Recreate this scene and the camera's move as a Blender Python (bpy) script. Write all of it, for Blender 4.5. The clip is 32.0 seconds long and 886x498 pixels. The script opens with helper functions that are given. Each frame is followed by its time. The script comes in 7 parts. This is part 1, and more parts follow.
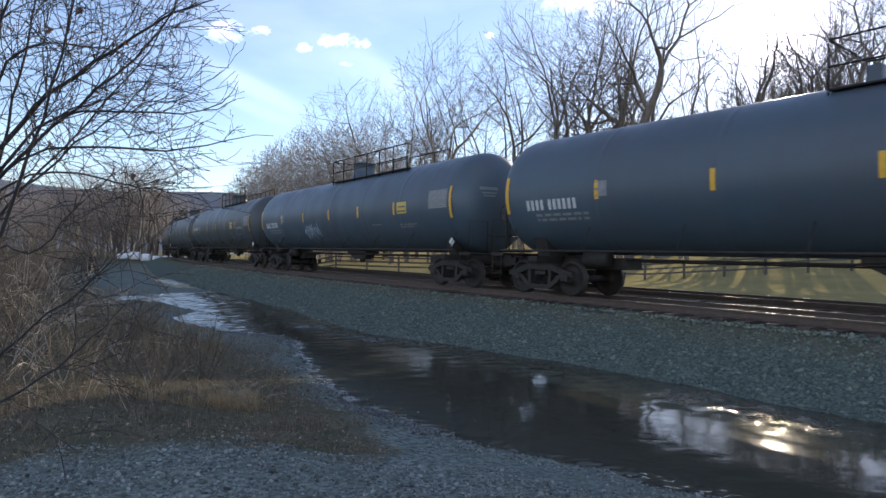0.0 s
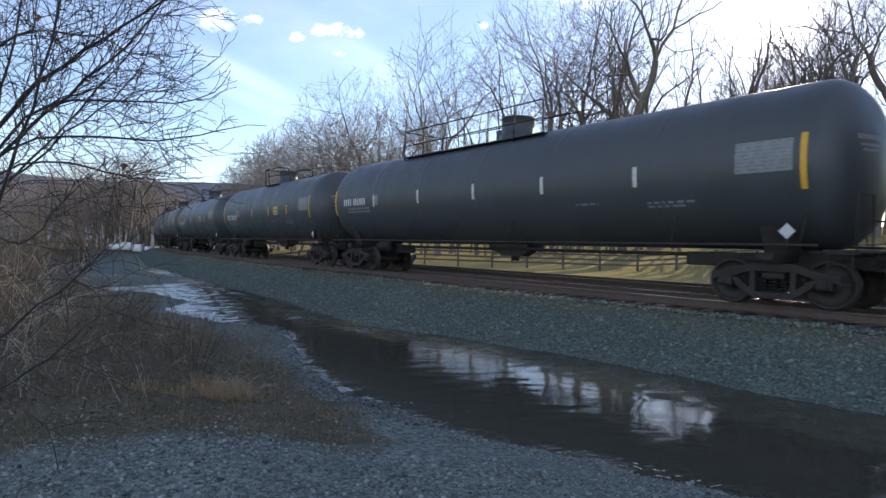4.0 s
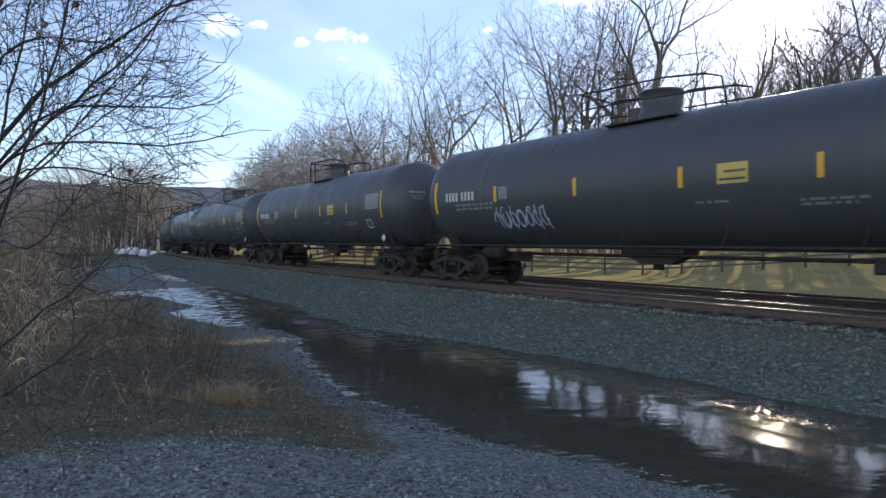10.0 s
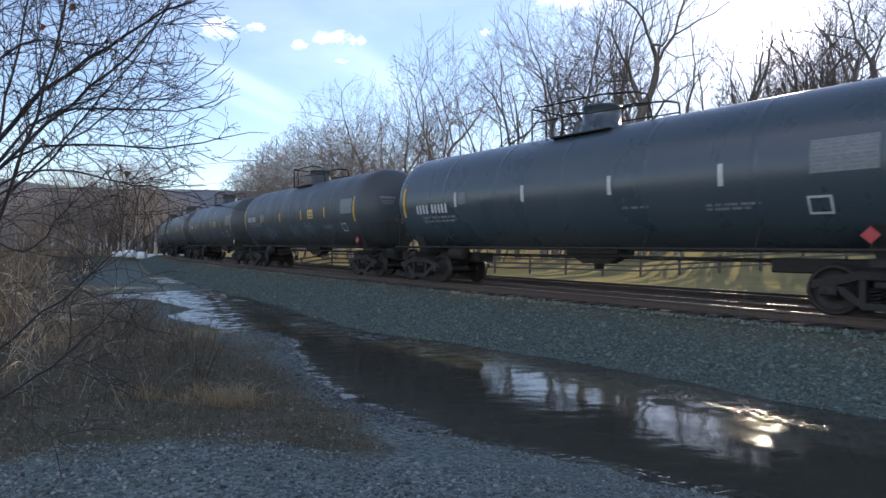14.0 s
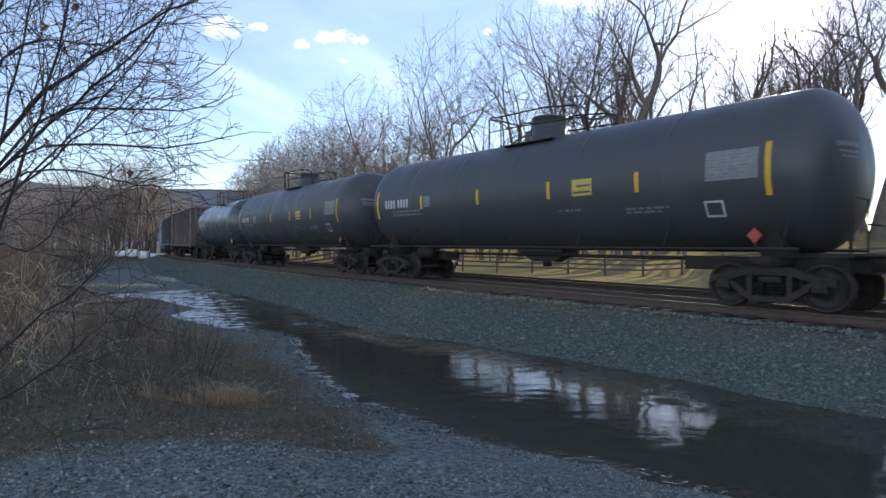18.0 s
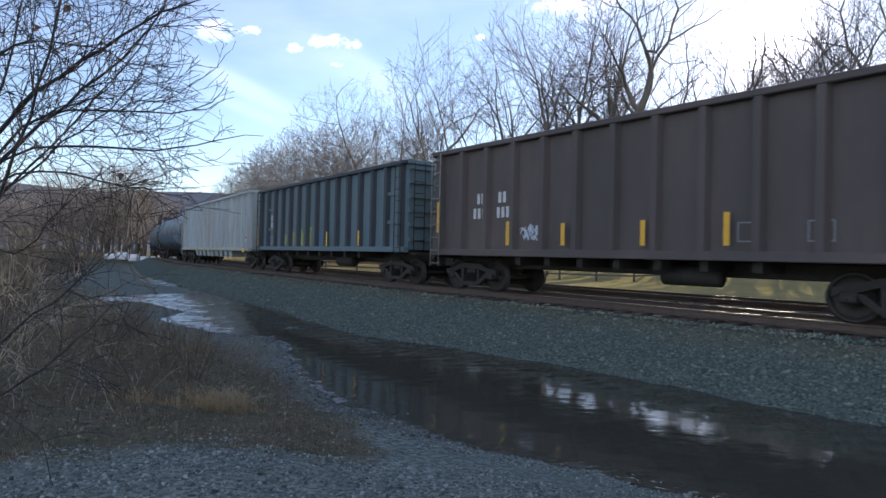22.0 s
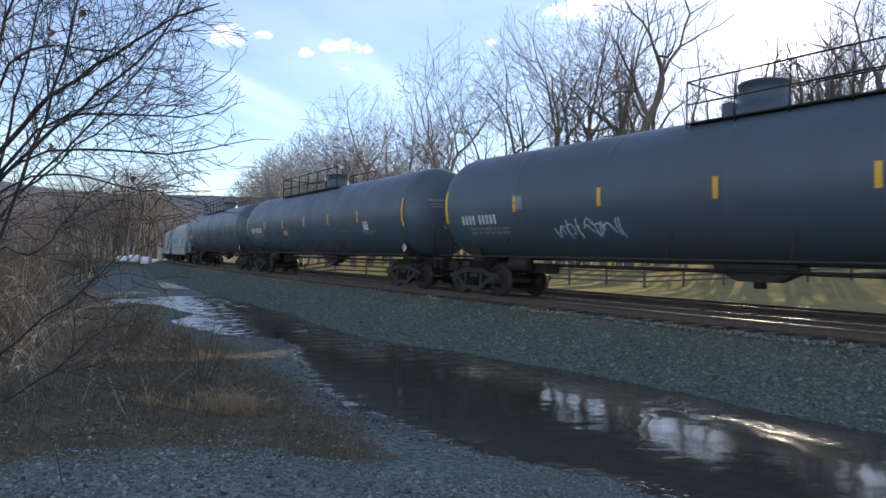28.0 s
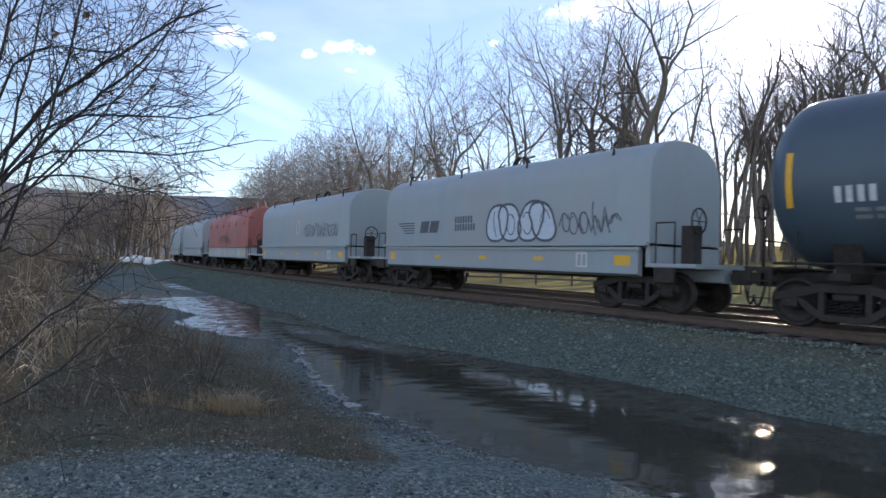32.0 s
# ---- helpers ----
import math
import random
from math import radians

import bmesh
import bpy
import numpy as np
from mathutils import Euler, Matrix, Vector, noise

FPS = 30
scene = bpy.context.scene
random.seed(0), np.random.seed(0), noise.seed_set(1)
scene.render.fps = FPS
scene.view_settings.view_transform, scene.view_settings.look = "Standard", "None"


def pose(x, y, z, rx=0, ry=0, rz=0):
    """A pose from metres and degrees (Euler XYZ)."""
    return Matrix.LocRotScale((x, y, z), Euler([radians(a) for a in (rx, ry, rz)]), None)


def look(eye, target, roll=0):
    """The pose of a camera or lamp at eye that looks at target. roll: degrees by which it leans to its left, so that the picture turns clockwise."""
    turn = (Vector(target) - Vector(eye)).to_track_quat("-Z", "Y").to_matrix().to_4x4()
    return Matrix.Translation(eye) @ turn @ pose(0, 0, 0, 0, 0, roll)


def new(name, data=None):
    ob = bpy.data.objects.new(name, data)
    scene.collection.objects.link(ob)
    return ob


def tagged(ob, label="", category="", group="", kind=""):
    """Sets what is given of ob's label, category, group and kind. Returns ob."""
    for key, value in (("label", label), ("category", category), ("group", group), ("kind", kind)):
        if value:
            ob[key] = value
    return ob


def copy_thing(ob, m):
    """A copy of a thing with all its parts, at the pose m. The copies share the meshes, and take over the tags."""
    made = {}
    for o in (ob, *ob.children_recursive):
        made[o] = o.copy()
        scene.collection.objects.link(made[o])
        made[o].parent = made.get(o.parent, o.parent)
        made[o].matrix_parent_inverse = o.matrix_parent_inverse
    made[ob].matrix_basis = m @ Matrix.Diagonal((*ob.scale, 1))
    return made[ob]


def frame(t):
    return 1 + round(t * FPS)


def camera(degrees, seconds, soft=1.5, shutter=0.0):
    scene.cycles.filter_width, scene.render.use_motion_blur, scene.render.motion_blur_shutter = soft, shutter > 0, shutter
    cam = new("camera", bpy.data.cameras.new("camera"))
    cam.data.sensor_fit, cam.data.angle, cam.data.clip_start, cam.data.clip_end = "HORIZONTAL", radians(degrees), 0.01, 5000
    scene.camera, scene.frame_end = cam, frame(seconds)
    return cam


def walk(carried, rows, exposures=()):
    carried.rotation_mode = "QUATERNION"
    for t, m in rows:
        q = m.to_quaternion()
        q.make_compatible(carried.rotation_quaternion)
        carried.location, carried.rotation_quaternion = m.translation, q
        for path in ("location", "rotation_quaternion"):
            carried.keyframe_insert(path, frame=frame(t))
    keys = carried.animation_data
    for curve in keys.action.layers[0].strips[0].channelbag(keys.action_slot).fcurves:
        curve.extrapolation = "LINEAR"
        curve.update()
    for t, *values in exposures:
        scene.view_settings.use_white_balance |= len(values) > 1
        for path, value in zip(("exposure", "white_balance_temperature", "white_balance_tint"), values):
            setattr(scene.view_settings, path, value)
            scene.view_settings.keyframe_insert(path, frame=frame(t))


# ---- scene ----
EYE = Vector((0.0, 0.0, 1.026))          # metres; z = 0 is the top of the rails


def aim(yaw, pitch, roll):
    """The camera's pose from degrees: yaw to the left of +y, pitch up, roll as look()."""
    a, b = radians(yaw), radians(pitch)
    way = Vector((-math.sin(a) * math.cos(b), math.cos(a) * math.cos(b), math.sin(b)))
    return look(EYE, EYE + way, roll)


cam = camera(72.2, 32.0, soft=1.5, shutter=0.12)
walk(cam, [
    (0.0, aim(0.120, 0.502, 1.128)),
    (0.5, aim(0.052, 0.426, 1.159)),
    (1.0, aim(-0.043, 0.346, 1.140)),
    (1.5, aim(-0.192, 0.190, 1.150)),
    (2.0, aim(-0.313, 0.048, 1.285)),
    (2.5, aim(-0.419, -0.077, 1.093)),
    (3.0, aim(-0.487, -0.164, 1.210)),
    (3.5, aim(-0.514, -0.300, 1.257)),
    (5.5, aim(-0.486, -0.334, 1.167)),
    (6.0, aim(-0.543, -0.233, 1.165)),
    (6.5, aim(-0.502, -0.155, 0.938)),
    (7.0, aim(-0.446, -0.172, 1.024)),
    (7.5, aim(-0.468, -0.138, 1.106)),
    (8.0, aim(-0.383, -0.179, 1.059)),
    (8.5, aim(-0.319, -0.156, 0.790)),
    (9.0, aim(-0.314, -0.098, 0.855)),
    (9.5, aim(-0.159, -0.056, 1.076)),
    (10.0, aim(-0.065, 0.052, 1.107)),
    (10.5, aim(-0.034, 0.035, 0.960)),
    (11.0, aim(-0.059, 0.062, 0.745)),
    (11.5, aim(-0.001, 0.016, 0.896)),
    (12.0, aim(0.004, 0.039, 0.876)),
    (12.5, aim(-0.004, 0.067, 0.772)),
    (13.0, aim(0.007, 0.136, 0.810)),
    (13.5, aim(-0.020, 0.148, 0.916)),
    (14.0, aim(-0.259, 0.251, 0.988)),
    (14.5, aim(-0.331, 0.222, 0.993)),
    (16.5, aim(-0.161, 0.189, 1.016)),
    (17.0, aim(-0.136, 0.218, 1.019)),
    (17.5, aim(-0.028, 0.179, 0.989)),
    (18.0, aim(-0.052, 0.188, 0.976)),
    (18.5, aim(-0.246, 0.223, 1.210)),
    (19.0, aim(-0.201, 0.232, 1.157)),
    (19.5, aim(-0.239, 0.305, 1.362)),
    (20.0, aim(-0.295, 0.412, 1.298)),
    (20.5, aim(-0.442, 0.461, 1.302)),
    (21.0, aim(-0.640, 0.503, 1.248)),
    (21.5, aim(-0.800, 0.551, 1.343)),
    (22.0, aim(-0.802, 0.651, 1.312)),
    (22.5, aim(-0.724, 0.659, 1.075)),
    (23.0, aim(-0.678, 0.518, 1.286)),
    (23.5, aim(-0.608, 0.425, 1.569)),
    (24.0, aim(-0.449, 0.488, 1.635)),
    (24.5, aim(-0.344, 0.583, 1.677)),
    (25.0, aim(-0.220, 0.711, 1.670)),
    (25.5, aim(-0.121, 0.807, 1.834)),
    (27.5, aim(0.013, 0.850, 1.736)),
    (28.0, aim(0.104, 1.036, 1.661)),
    (28.5, aim(0.231, 1.097, 1.614)),
    (29.0, aim(0.373, 1.131, 1.697)),
    (29.5, aim(0.497, 1.068, 1.700)),
    (30.0, aim(0.467, 1.029, 1.716)),
    (30.5, aim(0.348, 1.027, 1.662)),
    (31.0, aim(0.314, 1.117, 1.692)),
    (31.5, aim(0.346, 1.119, 1.717)),
    (32.0, aim(0.335, 1.131, 1.724)),
])

# ---- light ----
SUN_AZ, SUN_EL = radians(28.6), radians(18.6)       # to the right of +y; above the horizon
SUN_DIR = Vector((math.sin(SUN_AZ) * math.cos(SUN_EL), math.cos(SUN_AZ) * math.cos(SUN_EL), math.sin(SUN_EL)))
scene.view_settings.exposure = 0.80

world = bpy.data.worlds.new("sky")
world.use_nodes = True
scene.world = world


def build_sky(nt):
    """Clear winter sky with the low sun's glare, thin streaks and a few small clouds."""
    nt.nodes.clear()
    out = nt.nodes.new("ShaderNodeOutputWorld")
    bg = nt.nodes.new("ShaderNodeBackground")
    sky = nt.nodes.new("ShaderNodeTexSky")
    sky.sky_type = "NISHITA"
    sky.sun_disc = False
    sky.sun_elevation, sky.sun_rotation = SUN_EL, SUN_AZ
    sky.air_density, sky.dust_density, sky.ozone_density = 0.95, 0.15, 1.7
    sky.altitude = 200
    tc = nt.nodes.new("ShaderNodeTexCoord")
    link = nt.links.new

    def math_node(op, a, b=None, clamp=False):
        n = nt.nodes.new("ShaderNodeMath")
        n.operation, n.use_clamp = op, clamp
        for i, v in enumerate((a, b)):
            if v is None:
                continue
            if isinstance(v, (int, float)):
                n.inputs[i].default_value = v
            else:
                link(v, n.inputs[i])
        return n.outputs[0]

    def dot_with(vec):
        n = nt.nodes.new("ShaderNodeVectorMath")
        n.operation = "DOT_PRODUCT"
        link(tc.outputs["Generated"], n.inputs[0])
        n.inputs[1].default_value = vec
        return n.outputs["Value"]

    def noise_node(scale, stretch, detail=6.0, rough=0.6):
        m = nt.nodes.new("ShaderNodeMapping")
        m.inputs["Scale"].default_value = stretch
        m.inputs["Rotation"].default_value = (0.35, 0.5, 0.2)
        link(tc.outputs["Generated"], m.inputs["Vector"])
        n = nt.nodes.new("ShaderNodeTexNoise")
        n.inputs["Scale"].default_value = scale
        n.inputs["Detail"].default_value = detail
        n.inputs["Roughness"].default_value = rough
        link(m.outputs[0], n.inputs["Vector"])
        return n.outputs["Fac"]

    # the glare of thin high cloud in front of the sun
    near = math_node("MAXIMUM", dot_with(tuple(SUN_DIR)), 0.0)
    halo = math_node("MULTIPLY", math_node("POWER", near, 900.0), 24.0)
    wide = math_node("MULTIPLY", math_node("POWER", near, 50.0), 0.95)
    veil = math_node("ADD", math_node("ADD", halo, wide), 0.34)
    # thin streaks; boosted away from the sun, out of view, as added fill light
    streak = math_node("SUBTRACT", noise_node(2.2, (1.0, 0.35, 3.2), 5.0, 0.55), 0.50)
    back_fill = math_node("MULTIPLY_ADD", dot_with(tuple(SUN_DIR)), -56.0)
    back_fill.node.inputs[2].default_value = 28.0
    back_fill = math_node("ADD", math_node("MAXIMUM", back_fill, 0.0), 4.0)
    streak = math_node("MULTIPLY", math_node("MAXIMUM", streak, 0.0), back_fill)
    # small fair-weather clouds: a direction, a width and a height each
    puff = noise_node(34.0, (1.0, 1.0, 1.6), 9.0, 0.66)
    total = None
    for yaw, up, wide_deg, high_deg in ((20.2, 18.8, 1.9, 1.0), (9.9, 18.9, 2.3, 0.75), (13.4, 18.2, 0.8, 0.5), (17.0, 19.2, 1.0, 0.45), (9.6, 17.0, 0.8, 0.3), (-3.9, 19.9, 0.5, 0.35), (-13.5, 22.6, 5.0, 1.5), (-20.0, 24.0, 8.0, 2.4)):
        a, b = radians(yaw), radians(up)
        ahead = Vector((-math.sin(a) * math.cos(b), math.cos(a) * math.cos(b), math.sin(b)))
        side = Vector((math.cos(a), math.sin(a), 0))
        above = side.cross(ahead)
        u = math_node("DIVIDE", dot_with(tuple(side)), math.sin(radians(wide_deg)))
        v = math_node("DIVIDE", dot_with(tuple(above)), math.sin(radians(high_deg)))
        d = math_node("ADD", math_node("MULTIPLY", u, u), math_node("MULTIPLY", v, v))
        front = math_node("GREATER_THAN", dot_with(tuple(ahead)), 0.5)
        body = math_node("SUBTRACT", math_node("ADD", math_node("MULTIPLY", puff, 5.0), -1.75), d)
        body = math_node("MULTIPLY", math_node("MULTIPLY", body, 0.8, True), front)
        total = body if total is None else math_node("MAXIMUM", total, body)
    cloud = math_node("MULTIPLY", total, 6.0)
    # long faint streaks: both ends as yaw and height in degrees, half width, strength
    fray = noise_node(7.0, (1.0, 1.0, 1.0), 4.0, 0.6)
    for yaw0, up0, yaw1, up1, half_deg, amount in ((21.76, 16.04, 13.74, 12.73, 0.8, 1.0), (20.8, 13.59, 14.22, 11.46, 0.5, 0.6), (15.11, 20.66, 1.48, 13.26, 1.4, 0.45), (7.9, 17.96, 3.62, 14.46, 0.9, 0.6)):
        ends = [Vector((-math.sin(radians(a)) * math.cos(radians(b)), math.cos(radians(a)) * math.cos(radians(b)), math.sin(radians(b)))) for a, b in ((yaw0, up0), (yaw1, up1))]
        ahead = (ends[0] + ends[1]).normalized()
        along = (ends[1] - ends[0]).normalized()
        across = ahead.cross(along)
        u = math_node("DIVIDE", dot_with(tuple(along)), (ends[1] - ends[0]).length / 2)
        v = math_node("DIVIDE", dot_with(tuple(across)), math.sin(radians(half_deg)))
        d = math_node("ADD", math_node("MULTIPLY", u, u), math_node("MULTIPLY", v, v))
        body = math_node("DIVIDE", amount * 2.4, math_node("ADD", math_node("MULTIPLY", d, d), 1.0))
        front = math_node("GREATER_THAN", dot_with(tuple(ahead)), 0.5)
        cloud = math_node("ADD", cloud, math_node("MULTIPLY", math_node("MULTIPLY", body, front), fray))
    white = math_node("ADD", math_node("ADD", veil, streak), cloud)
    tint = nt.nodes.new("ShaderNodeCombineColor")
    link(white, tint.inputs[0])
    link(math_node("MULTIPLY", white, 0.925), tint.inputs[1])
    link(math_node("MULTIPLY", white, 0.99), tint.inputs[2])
    add = nt.nodes.new("ShaderNodeMix")
    add.data_type, add.blend_type = "RGBA", "ADD"
    add.inputs["Factor"].default_value = 1.0
    balance = nt.nodes.new("ShaderNodeMix")
    balance.data_type, balance.blend_type = "RGBA", "MULTIPLY"
    balance.inputs["Factor"].default_value = 1.0
    balance.inputs["B"].default_value = (1.01, 1.0, 1.09, 1)
    link(sky.outputs[0], balance.inputs["A"])
    link(balance.outputs["Result"], add.inputs["A"])
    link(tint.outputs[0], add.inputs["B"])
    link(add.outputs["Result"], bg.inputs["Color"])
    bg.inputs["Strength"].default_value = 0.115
    link(bg.outputs[0], out.inputs["Surface"])


build_sky(world.node_tree)
sun = new("sun", bpy.data.lights.new("sun", "SUN"))
sun.data.energy, sun.data.angle, sun.data.color = 5.0, radians(0.53), (1.0, 0.85, 0.63)
sun.matrix_world = look(SUN_DIR * 100, (0, 0, 0))


# ---- materials ----
def mat(name, c1, c2=None, scale=4.0, rough=0.7, metal=0.0, bump=0.0, bump_scale=40.0, dist=0.01, vary=0.0, stretch=(1, 1, 1), c3=None, c3_scale=0.6, rough2=None, spec=0.5):
    m = bpy.data.materials.new(name)
    m.use_nodes = True
    nt = m.node_tree
    b = nt.nodes["Principled BSDF"]
    link = nt.links.new
    tc = nt.nodes.new("ShaderNodeTexCoord")
    mp = nt.nodes.new("ShaderNodeMapping")
    mp.inputs["Scale"].default_value = stretch
    link(tc.outputs["Object"], mp.inputs["Vector"])

    def noise_fac(s, detail=5.0):
        n = nt.nodes.new("ShaderNodeTexNoise")
        n.inputs["Scale"].default_value, n.inputs["Detail"].default_value = s, detail
        n.inputs["Roughness"].default_value = 0.62
        link(mp.outputs[0], n.inputs["Vector"])
        r = nt.nodes.new("ShaderNodeMapRange")
        r.inputs["From Min"].default_value, r.inputs["From Max"].default_value = 0.32, 0.68
        link(n.outputs["Fac"], r.inputs["Value"])
        return r.outputs[0]

    def mix(fac, a, bcol):
        n = nt.nodes.new("ShaderNodeMix")
        n.data_type = "RGBA"
        if isinstance(fac, float):
            n.inputs["Factor"].default_value = fac
        else:
            link(fac, n.inputs["Factor"])
        for key, v in (("A", a), ("B", bcol)):
            if isinstance(v, tuple):
                n.inputs[key].default_value = (*v, 1)
            else:
                link(v, n.inputs[key])
        return n.outputs["Result"]

    col = c1
    fac = None
    if c2:
        fac = noise_fac(scale)
        col = mix(fac, c1, c2)
    if c3:
        wide = noise_fac(c3_scale, 3.0)
        col = mix(wide, col, c3)
    if vary:
        info = nt.nodes.new("ShaderNodeObjectInfo")
        hsv = nt.nodes.new("ShaderNodeHueSaturation")
        r = nt.nodes.new("ShaderNodeMapRange")
        r.inputs["To Min"].default_value, r.inputs["To Max"].default_value = 1 - vary, 1 + vary
        link(info.outputs["Random"], r.inputs["Value"])
        link(r.outputs[0], hsv.inputs["Value"])
        if isinstance(col, tuple):
            hsv.inputs["Color"].default_value = (*col, 1)
        else:
            link(col, hsv.inputs["Color"])
        col = hsv.outputs[0]
    if isinstance(col, tuple):
        b.inputs["Base Color"].default_value = (*col, 1)
    else:
        link(col, b.inputs["Base Color"])
    if rough2 is not None and fac is not None:
        r = nt.nodes.new("ShaderNodeMapRange")
        r.inputs["To Min"].default_value, r.inputs["To Max"].default_value = rough, rough2
        link(fac, r.inputs["Value"])
        link(r.outputs[0], b.inputs["Roughness"])
    else:
        b.inputs["Roughness"].default_value = rough
    b.inputs["Metallic"].default_value = metal
    b.inputs["Specular IOR Level"].default_value = spec
    if bump:
        n = nt.nodes.new("ShaderNodeTexNoise")
        n.inputs["Scale"].default_value, n.inputs["Detail"].default_value = bump_scale, 4.0
        link(mp.outputs[0], n.inputs["Vector"])
        bn = nt.nodes.new("ShaderNodeBump")
        bn.inputs["Strength"].default_value, bn.inputs["Distance"].default_value = bump, dist
        link(n.outputs["Fac"], bn.inputs["Height"])
        link(bn.outputs[0], b.inputs["Normal"])
    return m


def island_mat(name, cols, rough=0.85, thin=0.0):
    """For joined stones, blades and twigs: each island takes its own shade; thin ones let light through."""
    m = bpy.data.materials.new(name)
    m.use_nodes = True
    nt = m.node_tree
    b = nt.nodes["Principled BSDF"]
    geo = nt.nodes.new("ShaderNodeNewGeometry")
    ramp = nt.nodes.new("ShaderNodeValToRGB")
    ramp.color_ramp.elements[0].color = (*cols[0], 1)
    ramp.color_ramp.elements[1].color = (*cols[-1], 1)
    for i, c in enumerate(cols[1:-1], 1):
        e = ramp.color_ramp.elements.new(i / (len(cols) - 1))
        e.color = (*c, 1)
    nt.links.new(geo.outputs["Random Per Island"], ramp.inputs["Fac"])
    nt.links.new(ramp.outputs[0], b.inputs["Base Color"])
    b.inputs["Roughness"].default_value = rough
    if thin:
        warm = nt.nodes.new("ShaderNodeMix")
        warm.data_type, warm.blend_type = "RGBA", "MULTIPLY"
        warm.inputs["Factor"].default_value = 1.0
        warm.inputs["B"].default_value = (1.5, 1.2, 0.85, 1)
        nt.links.new(ramp.outputs[0], warm.inputs["A"])
        through_leaf = nt.nodes.new("ShaderNodeBsdfTranslucent")
        nt.links.new(warm.outputs["Result"], through_leaf.inputs["Color"])
        both = nt.nodes.new("ShaderNodeMixShader")
        both.inputs[0].default_value = thin
        nt.links.new(b.outputs[0], both.inputs[1])
        nt.links.new(through_leaf.outputs[0], both.inputs[2])
        nt.links.new(both.outputs[0], nt.nodes["Material Output"].inputs["Surface"])
    return m


